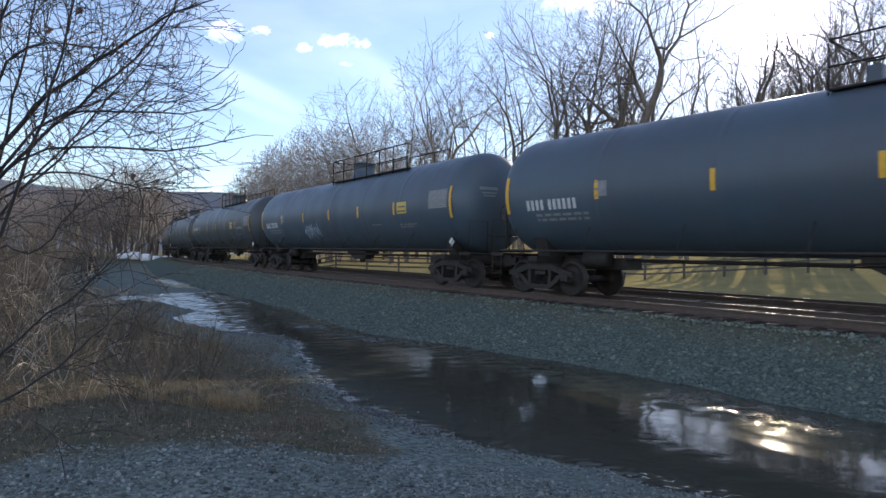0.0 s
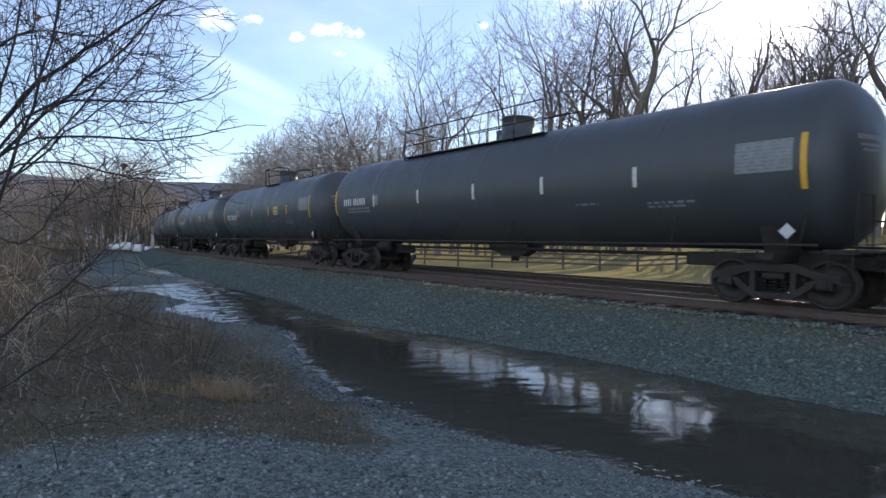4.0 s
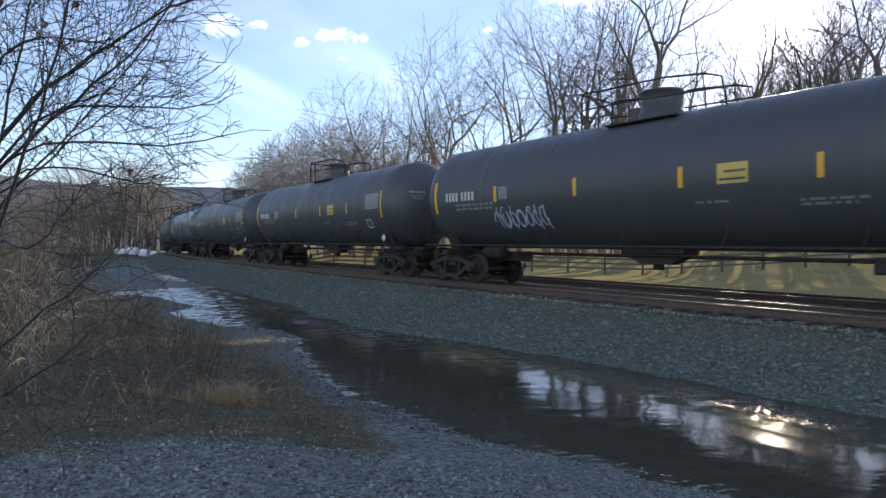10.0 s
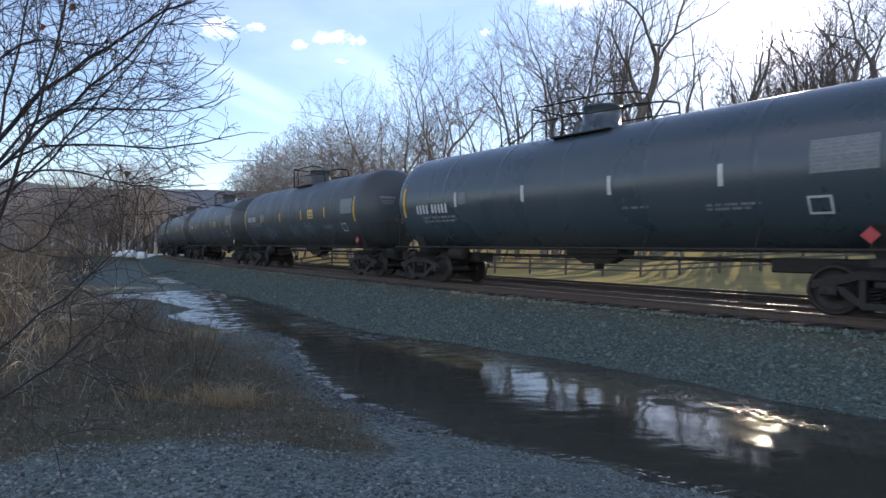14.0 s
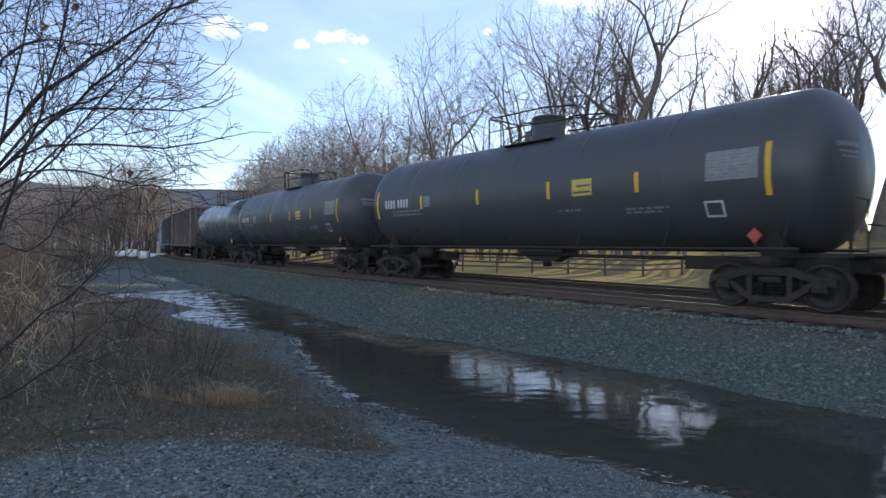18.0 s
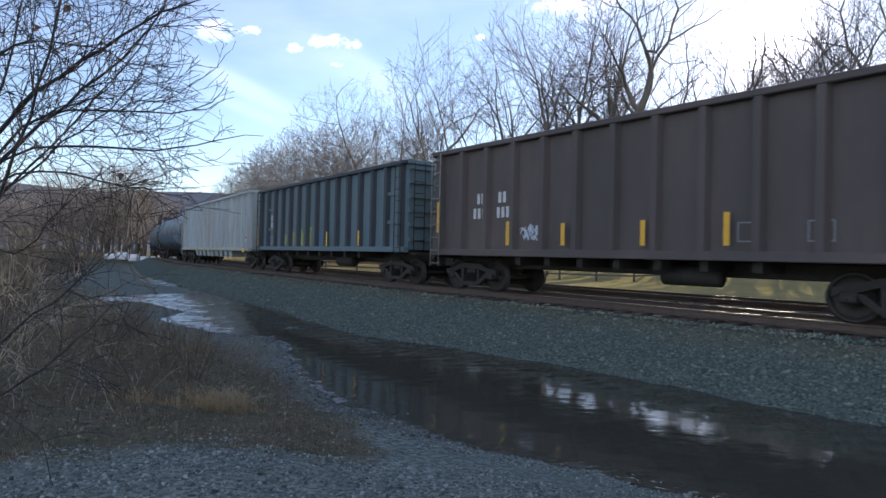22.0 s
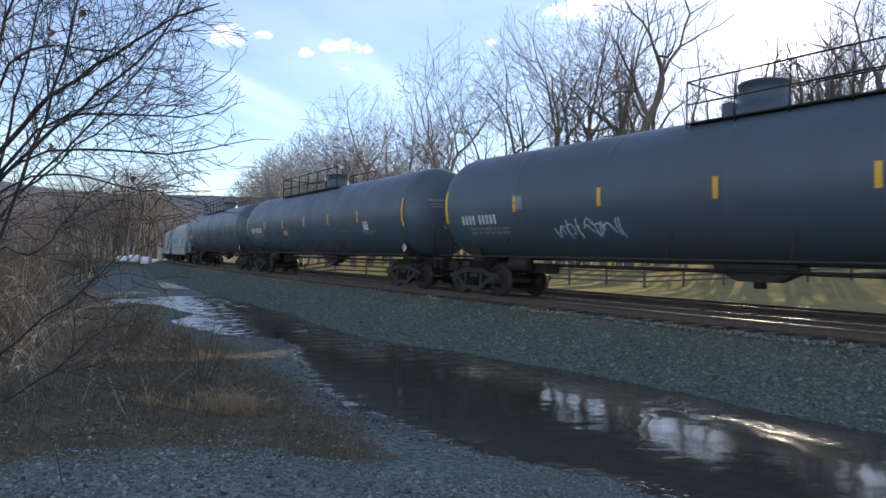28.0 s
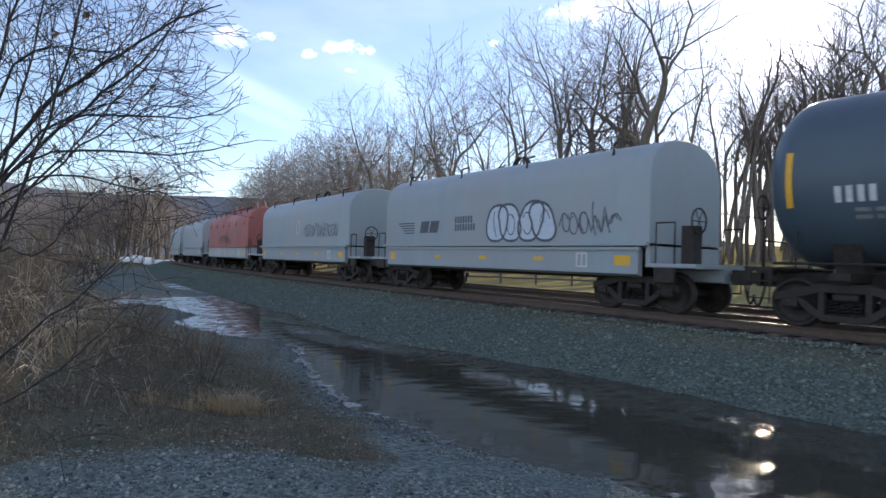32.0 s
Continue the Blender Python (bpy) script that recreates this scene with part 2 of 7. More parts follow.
M = {
    "black": mat("black_tank_paint", (0.038, 0.048, 0.055), (0.055, 0.064, 0.069), 1.3, 0.36, bump=0.03, bump_scale=6, stretch=(1, 1, 0.35), c3=(0.059, 0.066, 0.068), c3_scale=0.35, rough2=0.58),
    "bluegrey": mat("blue_black_tank_paint", (0.054, 0.086, 0.114), (0.070, 0.102, 0.127), 1.1, 0.34, bump=0.03, bump_scale=6, stretch=(1, 1, 0.35), c3=(0.06, 0.075, 0.095), rough2=0.55),
    "steelblue": mat("glossy_blue_black_paint", (0.046, 0.066, 0.080), (0.058, 0.076, 0.09), 1.0, 0.24, bump=0.02, bump_scale=2.5, stretch=(1, 1, 0.35), rough2=0.36, spec=0.75),
    "frame": mat("grimy_cast_steel", (0.020, 0.018, 0.017), (0.045, 0.037, 0.030), 9, 0.75, metal=0.2, bump=0.25, bump_scale=50),
    "wheel": mat("worn_wheel_steel", (0.030, 0.026, 0.023), (0.055, 0.046, 0.040), 12, 0.65, metal=0.4, bump=0.1),
    "yellow": mat("yellow_reflective_tape", (0.75, 0.42, 0.03), (0.62, 0.34, 0.03), 14, 0.5),
    "whitetape": mat("white_reflective_tape", (0.62, 0.62, 0.58), (0.5, 0.5, 0.46), 14, 0.5),
    "white": mat("white_stencil_paint", (0.62, 0.63, 0.62), (0.45, 0.46, 0.46), 10, 0.6),
    "faded": mat("faded_stencil_paint", (0.16, 0.17, 0.18), (0.24, 0.25, 0.25), 10, 0.65),
    "red": mat("red_placard", (0.5, 0.06, 0.06), (0.4, 0.05, 0.05), 10, 0.55),
    "brown": mat("oxide_brown_car_paint", (0.088, 0.068, 0.066), (0.125, 0.095, 0.088), 1.6, 0.7, bump=0.1, bump_scale=18, stretch=(1, 1, 0.3), c3=(0.07, 0.06, 0.055), c3_scale=0.5),
    # lifted against the posts: sky sheen is put into the sheet blue
    "navy": mat("dark_blue_car_paint", (0.075, 0.130, 0.152), (0.11, 0.168, 0.19), 1.4, 0.6, bump=0.1, bump_scale=18, stretch=(1, 1, 0.3), c3=(0.10, 0.14, 0.155)),
    "palegrey": mat("pale_grey_car_paint", (0.41, 0.475, 0.49), (0.32, 0.37, 0.385), 1.8, 0.6, bump=0.1, bump_scale=18, stretch=(1, 1, 0.25), c3=(0.34, 0.33, 0.31), c3_scale=0.7),
    # sheets darker than the posts: recess shade put into the colour, over some grime
    "shaded_grime_grey": mat("shaded_grimy_car_sheet", (0.335, 0.40, 0.41), (0.275, 0.325, 0.335), 1.8, 0.65, bump=0.1, bump_scale=18, stretch=(1, 1, 0.25), c3=(0.315, 0.335, 0.325), c3_scale=2.4),
    "coilgrey": mat("light_grey_hood_paint", (0.28, 0.345, 0.375), (0.235, 0.29, 0.315), 1.5, 0.5, bump=0.06, bump_scale=14, stretch=(1, 1, 0.3), c3=(0.29, 0.31, 0.315)),
    "coilred": mat("faded_red_hood_paint", (0.36, 0.115, 0.095), (0.28, 0.095, 0.08), 1.8, 0.55, bump=0.06, bump_scale=14, stretch=(1, 1, 0.3)),
    "ladder_grey": mat("weathered_pale_ladder_paint", (0.26, 0.27, 0.26), (0.18, 0.17, 0.16), 6, 0.7),
    "rust": mat("rust_runs", (0.20, 0.105, 0.055), (0.14, 0.075, 0.045), 9, 0.85),
    "graf_a": mat("graffiti_pale_blue", (0.42, 0.50, 0.58), (0.50, 0.56, 0.62), 5, 0.5),
    "graf_b": mat("graffiti_dark_line", (0.05, 0.06, 0.08), (0.08, 0.09, 0.11), 5, 0.5),
    "graf_c": mat("graffiti_green_yellow", (0.36, 0.40, 0.08), (0.20, 0.34, 0.12), 2.5, 0.5),
    "graf_d": mat("graffiti_blue", (0.06, 0.12, 0.25), (0.09, 0.17, 0.30), 4, 0.5),
    "graf_e": mat("graffiti_bright_green", (0.16, 0.42, 0.10), (0.26, 0.46, 0.10), 3, 0.5),
    "graf_f": mat("graffiti_ochre", (0.30, 0.25, 0.07), (0.22, 0.22, 0.10), 3, 0.5),
    "graf_h": mat("graffiti_sea_green", (0.13, 0.24, 0.20), (0.20, 0.30, 0.24), 4, 0.5),
    "graf_i": mat("graffiti_dusty_pink", (0.40, 0.24, 0.26), (0.46, 0.32, 0.33), 4, 0.5),
    "graf_g": mat("faded_graffiti", (0.14, 0.18, 0.225), (0.095, 0.125, 0.165), 4, 0.5),
    "panel": mat("dull_yellow_panel", (0.62, 0.45, 0.09), (0.50, 0.38, 0.10), 8, 0.55),
    "chart_back": mat("grey_chart_panel", (0.20, 0.215, 0.22), (0.27, 0.28, 0.285), 8, 0.55),
    # navy posts darker than their sheets: rib shade put into the colour
    "post_shade_navy": mat("shaded_post_paint", (0.022, 0.030, 0.040), (0.035, 0.043, 0.052), 2.0, 0.6, bump=0.1, bump_scale=18, stretch=(1, 1, 0.3)),
    "rail_top": mat("polished_rail_head", (0.24, 0.23, 0.22), (0.17, 0.16, 0.15), 6, 0.32, metal=1.0),
    "rail": mat("rusty_rail", (0.075, 0.055, 0.043), (0.11, 0.078, 0.06), 8, 0.85, bump=0.2),
    "tie": mat("creosoted_wood", (0.045, 0.036, 0.03), (0.09, 0.073, 0.06), 6, 0.9, bump=0.4, bump_scale=30, stretch=(1, 6, 6), vary=0.3),
    "bark": mat("grey_brown_bark", (0.12, 0.104, 0.09), (0.19, 0.168, 0.146), 5, 0.9, bump=0.5, bump_scale=22, stretch=(1, 1, 0.3), vary=0.25),
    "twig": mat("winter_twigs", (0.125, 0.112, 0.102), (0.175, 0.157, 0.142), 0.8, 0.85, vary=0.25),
    # far woods' haze is put into these paler twigs; bushy trees share them
    "hazed_pale_twig": mat("hazed_winter_twigs", (0.19, 0.165, 0.150), (0.27, 0.232, 0.21), 0.8, 0.85, vary=0.25),
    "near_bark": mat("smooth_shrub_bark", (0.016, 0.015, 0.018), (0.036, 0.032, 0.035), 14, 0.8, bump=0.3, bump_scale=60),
    "brush": mat("brown_brush_stems", (0.088, 0.073, 0.053), (0.165, 0.130, 0.094), 1.5, 0.85, vary=0.3),
    "pale_stem": mat("pale_dead_stems", (0.50, 0.43, 0.34), (0.36, 0.30, 0.23), 6, 0.8),
    "deadleaf": mat("curled_dead_leaf", (0.10, 0.05, 0.03), (0.16, 0.075, 0.045), 30, 0.8),
    "wood": mat("weathered_fence_wood", (0.07, 0.06, 0.05), (0.12, 0.10, 0.085), 6, 0.9, bump=0.3, stretch=(1, 5, 5)),
    "bale": mat("white_bale_wrap", (0.78, 0.79, 0.80), (0.68, 0.69, 0.71), 3, 0.4, bump=0.3, bump_scale=5, dist=0.05),
    "cable": mat("dark_cable", (0.03, 0.03, 0.032), None, rough=0.6),
    # distance haze is put into the ridge's blue-grey colour
    "hill": mat("hazed_wooded_ridge", (0.105, 0.130, 0.172), (0.140, 0.160, 0.198), 0.03, 0.95, bump=1.0, bump_scale=0.09, dist=6.0, c3=(0.095, 0.115, 0.15), c3_scale=0.006, spec=0.0),
    "pasture": None,
    "hose": mat("black_rubber", (0.012, 0.012, 0.012), None, rough=0.7),
}
STONE = island_mat("mixed_grey_stones", [(0.034, 0.041, 0.038), (0.120, 0.142, 0.130), (0.205, 0.232, 0.212), (0.090, 0.097, 0.084), (0.285, 0.318, 0.290), (0.060, 0.071, 0.065), (0.36, 0.385, 0.355), (0.16, 0.175, 0.15)])
BALLAST = island_mat("grey_ballast_stones", [(0.048, 0.066, 0.056), (0.100, 0.130, 0.110), (0.150, 0.185, 0.156), (0.075, 0.095, 0.078), (0.210, 0.250, 0.212), (0.088, 0.110, 0.094)])
GRASS = island_mat("dry_grass", [(0.30, 0.245, 0.15), (0.46, 0.38, 0.245), (0.22, 0.185, 0.12), (0.58, 0.49, 0.34), (0.27, 0.205, 0.125)], thin=0.5)
WEEDS = island_mat("dead_weeds", [(0.12, 0.105, 0.075), (0.20, 0.168, 0.118), (0.095, 0.095, 0.062), (0.30, 0.25, 0.18), (0.16, 0.115, 0.085), (0.40, 0.345, 0.26)], thin=0.4)
LITTER = island_mat("dead_leaf_litter", [(0.060, 0.050, 0.040), (0.185, 0.150, 0.112), (0.11, 0.10, 0.075), (0.33, 0.27, 0.205), (0.085, 0.080, 0.055), (0.44, 0.37, 0.29)], thin=0.25)
WET = island_mat("wet_shore_stones", [(0.03, 0.033, 0.031), (0.075, 0.08, 0.075), (0.12, 0.125, 0.118), (0.05, 0.052, 0.047)], 0.3)


def ground_material(name, dark, light, mid):
    """Grey gravel, brown leaf-strewn soil and pasture, mixed by the sheet's own attributes."""
    m = bpy.data.materials.new(name)
    m.use_nodes = True
    nt = m.node_tree
    b = nt.nodes["Principled BSDF"]
    link = nt.links.new
    tc = nt.nodes.new("ShaderNodeTexCoord")

    def noise_fac(s, detail=6.0, lo=0.3, hi=0.7):
        n = nt.nodes.new("ShaderNodeTexNoise")
        n.inputs["Scale"].default_value, n.inputs["Detail"].default_value = s, detail
        link(tc.outputs["Object"], n.inputs["Vector"])
        r = nt.nodes.new("ShaderNodeMapRange")
        r.inputs["From Min"].default_value, r.inputs["From Max"].default_value = lo, hi
        link(n.outputs["Fac"], r.inputs["Value"])
        return r.outputs[0]

    def mix(fac, a, bc):
        n = nt.nodes.new("ShaderNodeMix")
        n.data_type = "RGBA"
        link(fac, n.inputs["Factor"])
        for key, v in (("A", a), ("B", bc)):
            if isinstance(v, tuple):
                n.inputs[key].default_value = (*v, 1)
            else:
                link(v, n.inputs[key])
        return n.outputs["Result"]

    def attr(name):
        n = nt.nodes.new("ShaderNodeAttribute")
        n.attribute_name = name
        return n.outputs["Fac"]

    vor = nt.nodes.new("ShaderNodeTexVoronoi")
    vor.inputs["Scale"].default_value = 26.0
    link(tc.outputs["Object"], vor.inputs["Vector"])
    sep = nt.nodes.new("ShaderNodeSeparateColor")
    link(vor.outputs["Color"], sep.inputs[0])
    gravel = mix(sep.outputs[0], dark, light)
    gravel = mix(noise_fac(1.1, 6.0, 0.35, 0.9), gravel, mid)
    soil = mix(noise_fac(14.0), (0.070, 0.064, 0.046), (0.215, 0.190, 0.142))
    soil = mix(noise_fac(1.3), soil, (0.100, 0.104, 0.068))
    grass = mix(noise_fac(0.30), (0.20, 0.185, 0.080), (0.36, 0.285, 0.140))
    grass = mix(noise_fac(3.0), grass, (0.24, 0.21, 0.10))
    col = mix(attr("soil"), gravel, soil)
    col = mix(attr("pasture"), col, grass)
    link(col, b.inputs["Base Color"])
    b.inputs["Roughness"].default_value = 0.95
    b.inputs["Specular IOR Level"].default_value = 0.0
    n = nt.nodes.new("ShaderNodeTexNoise")
    n.inputs["Scale"].default_value, n.inputs["Detail"].default_value = 26.0, 5.0
    link(tc.outputs["Object"], n.inputs["Vector"])
    bn = nt.nodes.new("ShaderNodeBump")
    bn.inputs["Strength"].default_value, bn.inputs["Distance"].default_value = 0.7, 0.03
    link(n.outputs["Fac"], bn.inputs["Height"])
    link(bn.outputs[0], b.inputs["Normal"])
    return m


def water_material():
    m = bpy.data.materials.new("shallow_stream_water")
    m.use_nodes = True
    nt = m.node_tree
    b = nt.nodes["Principled BSDF"]
    link = nt.links.new
    b.inputs["Base Color"].default_value = (0.060, 0.060, 0.046, 1)
    b.inputs["Roughness"].default_value = 0.07
    b.inputs["IOR"].default_value = 1.333
    tc = nt.nodes.new("ShaderNodeTexCoord")
    mp = nt.nodes.new("ShaderNodeMapping")
    mp.inputs["Rotation"].default_value = (0, 0, radians(40))
    mp.inputs["Scale"].default_value = (1.0, 2.2, 1.0)
    link(tc.outputs["Object"], mp.inputs["Vector"])
    n1 = nt.nodes.new("ShaderNodeTexNoise")
    n1.inputs["Scale"].default_value, n1.inputs["Detail"].default_value = 1.6, 3.0
    link(mp.outputs[0], n1.inputs["Vector"])
    n2 = nt.nodes.new("ShaderNodeTexNoise")
    n2.inputs["Scale"].default_value, n2.inputs["Detail"].default_value = 7.5, 2.0
    link(mp.outputs[0], n2.inputs["Vector"])
    riff = nt.nodes.new("ShaderNodeAttribute")
    riff.attribute_name = "riffle"
    amp = nt.nodes.new("ShaderNodeMath")
    amp.operation = "MULTIPLY_ADD"
    link(riff.outputs["Fac"], amp.inputs[0])
    amp.inputs[1].default_value, amp.inputs[2].default_value = 0.6, 0.06
    mul = nt.nodes.new("ShaderNodeMath")
    mul.operation = "MULTIPLY"
    link(n2.outputs["Fac"], mul.inputs[0])
    link(amp.outputs[0], mul.inputs[1])
    add = nt.nodes.new("ShaderNodeMath")
    add.operation = "MULTIPLY_ADD"
    link(n1.outputs["Fac"], add.inputs[0])
    add.inputs[1].default_value = 0.32
    # quick little ripples where the water runs over stones
    n3 = nt.nodes.new("ShaderNodeTexNoise")
    n3.inputs["Scale"].default_value, n3.inputs["Detail"].default_value = 24.0, 2.0
    link(mp.outputs[0], n3.inputs["Vector"])
    quick = nt.nodes.new("ShaderNodeMath")
    quick.operation = "MULTIPLY"
    link(n3.outputs["Fac"], quick.inputs[0])
    link(riff.outputs["Fac"], quick.inputs[1])
    both = nt.nodes.new("ShaderNodeMath")
    both.operation = "MULTIPLY_ADD"
    link(quick.outputs[0], both.inputs[0])
    both.inputs[1].default_value = 0.14
    link(mul.outputs[0], both.inputs[2])
    link(both.outputs[0], add.inputs[2])
    bn = nt.nodes.new("ShaderNodeBump")
    bn.inputs["Strength"].default_value, bn.inputs["Distance"].default_value = 0.35, 0.03
    link(add.outputs[0], bn.inputs["Height"])
    link(bn.outputs[0], b.inputs["Normal"])
    return m


M["ground"] = ground_material("ground_soil_gravel_pasture", (0.070, 0.085, 0.077), (0.262, 0.302, 0.274), (0.150, 0.176, 0.157))
M["ballast"] = ground_material("crushed_stone_bank", (0.050, 0.066, 0.060), (0.155, 0.190, 0.168), (0.085, 0.106, 0.094))
M["water"] = water_material()


# ---- mesh helpers ----
class Build:
    """Gathers vertices and faces of one mesh."""

    def __init__(self):
        self.v, self.f, self.s = [], [], []

    def add(self, verts, faces, smooth=False):
        o = len(self.v)
        self.v += [tuple(p) for p in verts]
        self.f += [tuple(i + o for i in f) for f in faces]
        self.s += [smooth] * len(faces)
        return self

    def box(self, x0, x1, y0, y1, z0, z1, c=0.0):
        """A box; c chamfers the long edges along x."""
        if not c:
            v = [(x, y, z) for x in (x0, x1) for y in (y0, y1) for z in (z0, z1)]
            return self.add(v, [(0, 1, 3, 2), (4, 6, 7, 5), (0, 4, 5, 1), (2, 3, 7, 6), (0, 2, 6, 4), (1, 5, 7, 3)])
        ring = [(y0 + c, z0), (y1 - c, z0), (y1, z0 + c), (y1, z1 - c), (y1 - c, z1), (y0 + c, z1), (y0, z1 - c), (y0, z0 + c)]
        v = [(x, y, z) for x in (x0, x1) for y, z in ring]
        f = [(i, (i + 1) % 8, 8 + (i + 1) % 8, 8 + i) for i in range(8)]
        return self.add(v, f + [tuple(range(7, -1, -1)), tuple(range(8, 16))])

    def prism(self, poly, y0, y1):
        """A polygon in x, z pushed through from y0 to y1."""
        n = len(poly)
        v = [(x, y, z) for y in (y0, y1) for x, z in poly]
        f = [(i, (i + 1) % n, n + (i + 1) % n, n + i) for i in range(n)]
        return self.add(v, f + [tuple(range(n - 1, -1, -1)), tuple(range(n, 2 * n))])

    def slab(self, poly, x0, x1):
        """A polygon in y, z pushed through from x0 to x1."""
        n = len(poly)
        v = [(x, y, z) for x in (x0, x1) for y, z in poly]
        f = [(i, (i + 1) % n, n + (i + 1) % n, n + i) for i in range(n)]
        return self.add(v, f + [tuple(range(n - 1, -1, -1)), tuple(range(n, 2 * n))])

    def tube(self, pts, r, n=6, cap=True, smooth=True):
        """A round bar along points; r is one radius or one for each point."""
        pts = np.array(pts, float)
        rad = np.full(len(pts), r, float) if np.isscalar(r) else np.array(r, float)
        t = np.gradient(pts, axis=0)
        t /= np.linalg.norm(t, axis=1)[:, None] + 1e-12
        up = np.array((0, 0, 1.0)) if abs(t[0, 2]) < 0.9 else np.array((1.0, 0, 0))
        a = np.cross(t, up)
        a /= np.linalg.norm(a, axis=1)[:, None] + 1e-12
        b = np.cross(t, a)
        ang = np.arange(n) * 2 * np.pi / n
        ring = (pts[:, None] + rad[:, None, None] * (np.cos(ang)[None, :, None] * a[:, None] + np.sin(ang)[None, :, None] * b[:, None])).reshape(-1, 3)
        f = [(k * n + i, k * n + (i + 1) % n, (k + 1) * n + (i + 1) % n, (k + 1) * n + i) for k in range(len(pts) - 1) for i in range(n)]
        self.add(ring, f, smooth)
        if cap:
            o = len(self.v) - len(ring)
            self.f += [tuple(o + i for i in range(n - 1, -1, -1)), tuple(o + len(ring) - n + i for i in range(n))]
            self.s += [False, False]
        return self

    def lathe(self, prof, n=32, axis="x", at=(0, 0, 0), smooth=True):
        """Turns a profile of (along, radius) round an axis."""
        ang = np.arange(n) * 2 * np.pi / n
        v = []
        for u, r in prof:
            for q in ang:
                c, s = r * math.cos(q), r * math.sin(q)
                p = {"x": (u, c, s), "y": (s, u, c), "z": (c, s, u)}[axis]
                v.append((p[0] + at[0], p[1] + at[1], p[2] + at[2]))
        f = [(k * n + i, k * n + (i + 1) % n, (k + 1) * n + (i + 1) % n, (k + 1) * n + i) for k in range(len(prof) - 1) for i in range(n)]
        return self.add(v, f, smooth)

    def mesh(self, name, material):
        me = bpy.data.meshes.new(name)
        me.from_pydata(self.v, [], self.f)
        me.polygons.foreach_set("use_smooth", self.s)
        me.materials.append(material)
        me.update()
        return me


def part(name, build, material, parent, label=""):
    ob = new(name, build.mesh(name, material) if isinstance(build, Build) else build)
    ob.parent = parent
    if label:
        ob["label"] = label
    return ob


def thing(name, label, category, group="", kind="", data=None):
    return tagged(new(name, data), label, category, group, kind)


def batch(name, verts, faces, material, smooth=False):
    """One mesh from arrays of equal-sided faces."""
    me = bpy.data.meshes.new(name)
    verts, faces = np.asarray(verts, np.float32), np.asarray(faces, np.int32)
    k = faces.shape[1]
    me.vertices.add(len(verts))
    me.vertices.foreach_set("co", verts.ravel())
    me.loops.add(faces.size)
    me.loops.foreach_set("vertex_index", faces.ravel())
    me.polygons.add(len(faces))
    me.polygons.foreach_set("loop_start", np.arange(len(faces)) * k)
    if smooth:
        me.polygons.foreach_set("use_smooth", np.ones(len(faces), bool))
    me.materials.append(material)
    me.update(calc_edges=True)
    me.validate()
    return me


# ---- the line of the track ----
T_X, T_Y, T_YAW, T_CURVE = 17.2935, -0.4472, 0.69436, -0.0023940
T_R = 1 / T_CURVE


def track(s, q=0.0):
    """Plan position s metres along the curve and q metres from its middle towards the stream, and the heading there."""
    th = T_YAW + T_CURVE * s
    x = T_X + (np.cos(th) - math.cos(T_YAW)) * T_R
    y = T_Y + (np.sin(th) - math.sin(T_YAW)) * T_R
    return x - np.cos(th) * q, y - np.sin(th) * q, th


CENTRE = np.array((T_X - T_R * math.cos(T_YAW), T_Y - T_R * math.sin(T_YAW)))


def track_q(x, y):
    """Distance from the middle of the near track, positive towards the stream."""
    return np.hypot(x - CENTRE[0], y - CENTRE[1]) - abs(T_R)


def track_s(x, y):
    """Distance along the track of a plan position."""
    # the radius from the curve's middle points along (cos th, sin th) times the sign of the curve
    th = np.arctan2((y - CENTRE[1]) * np.sign(T_R), (x - CENTRE[0]) * np.sign(T_R))
    return (th - T_YAW) / T_CURVE


WATER = -1.15
# the stream's near shore, from beside the camera up the valley, then back under the ballast
SHORE = np.array([(9, 1.0), (5.2, 3.2), (2.42, 4.98), (1.66, 5.55), (0.96, 6.06), (0, 6.68), (-0.55, 7.34), (-1.33, 8.13), (-2.29, 10.23), (-3.32, 13.39), (-3.87, 14.25), (-5.26, 14.81), (-7.68, 17.13), (-8.2, 19.92), (-10.53, 22.6), (-12.55, 23.14), (-13.5, 24.7), (-12.3, 27.4), (-10.0, 29.0)]) * 1.09
BACK = np.array([track(s, 2.6)[:2] for s in (38, 33, 28, 23, 18, 13, 8, 2)])
POOL = np.vstack([SHORE, BACK])
RILLS = [((-14.3, 34.2), (-18.2, 33.2), 0.55), ((-10.6, 28.8), (-14.4, 34.1), 0.25), ((-14.4, 34.1), (-19.0, 40.0), 0.30), ((-19.0, 40.0), (-23.5, 49.0), 0.32), ((-23.5, 49.0), (-27.0, 60.0), 0.30), ((-27, 60), (-33, 72), 0.5)]
RILLS = [(tuple(1.09 * c for c in a), tuple(1.09 * c for c in b), w) for a, b, w in RILLS]


def seg_dist(x, y, a, b):
    ax, ay, bx, by = *a, *b
    dx, dy = bx - ax, by - ay
    t = np.clip(((x - ax) * dx + (y - ay) * dy) / (dx * dx + dy * dy), 0, 1)
    return np.hypot(x - ax - t * dx, y - ay - t * dy)


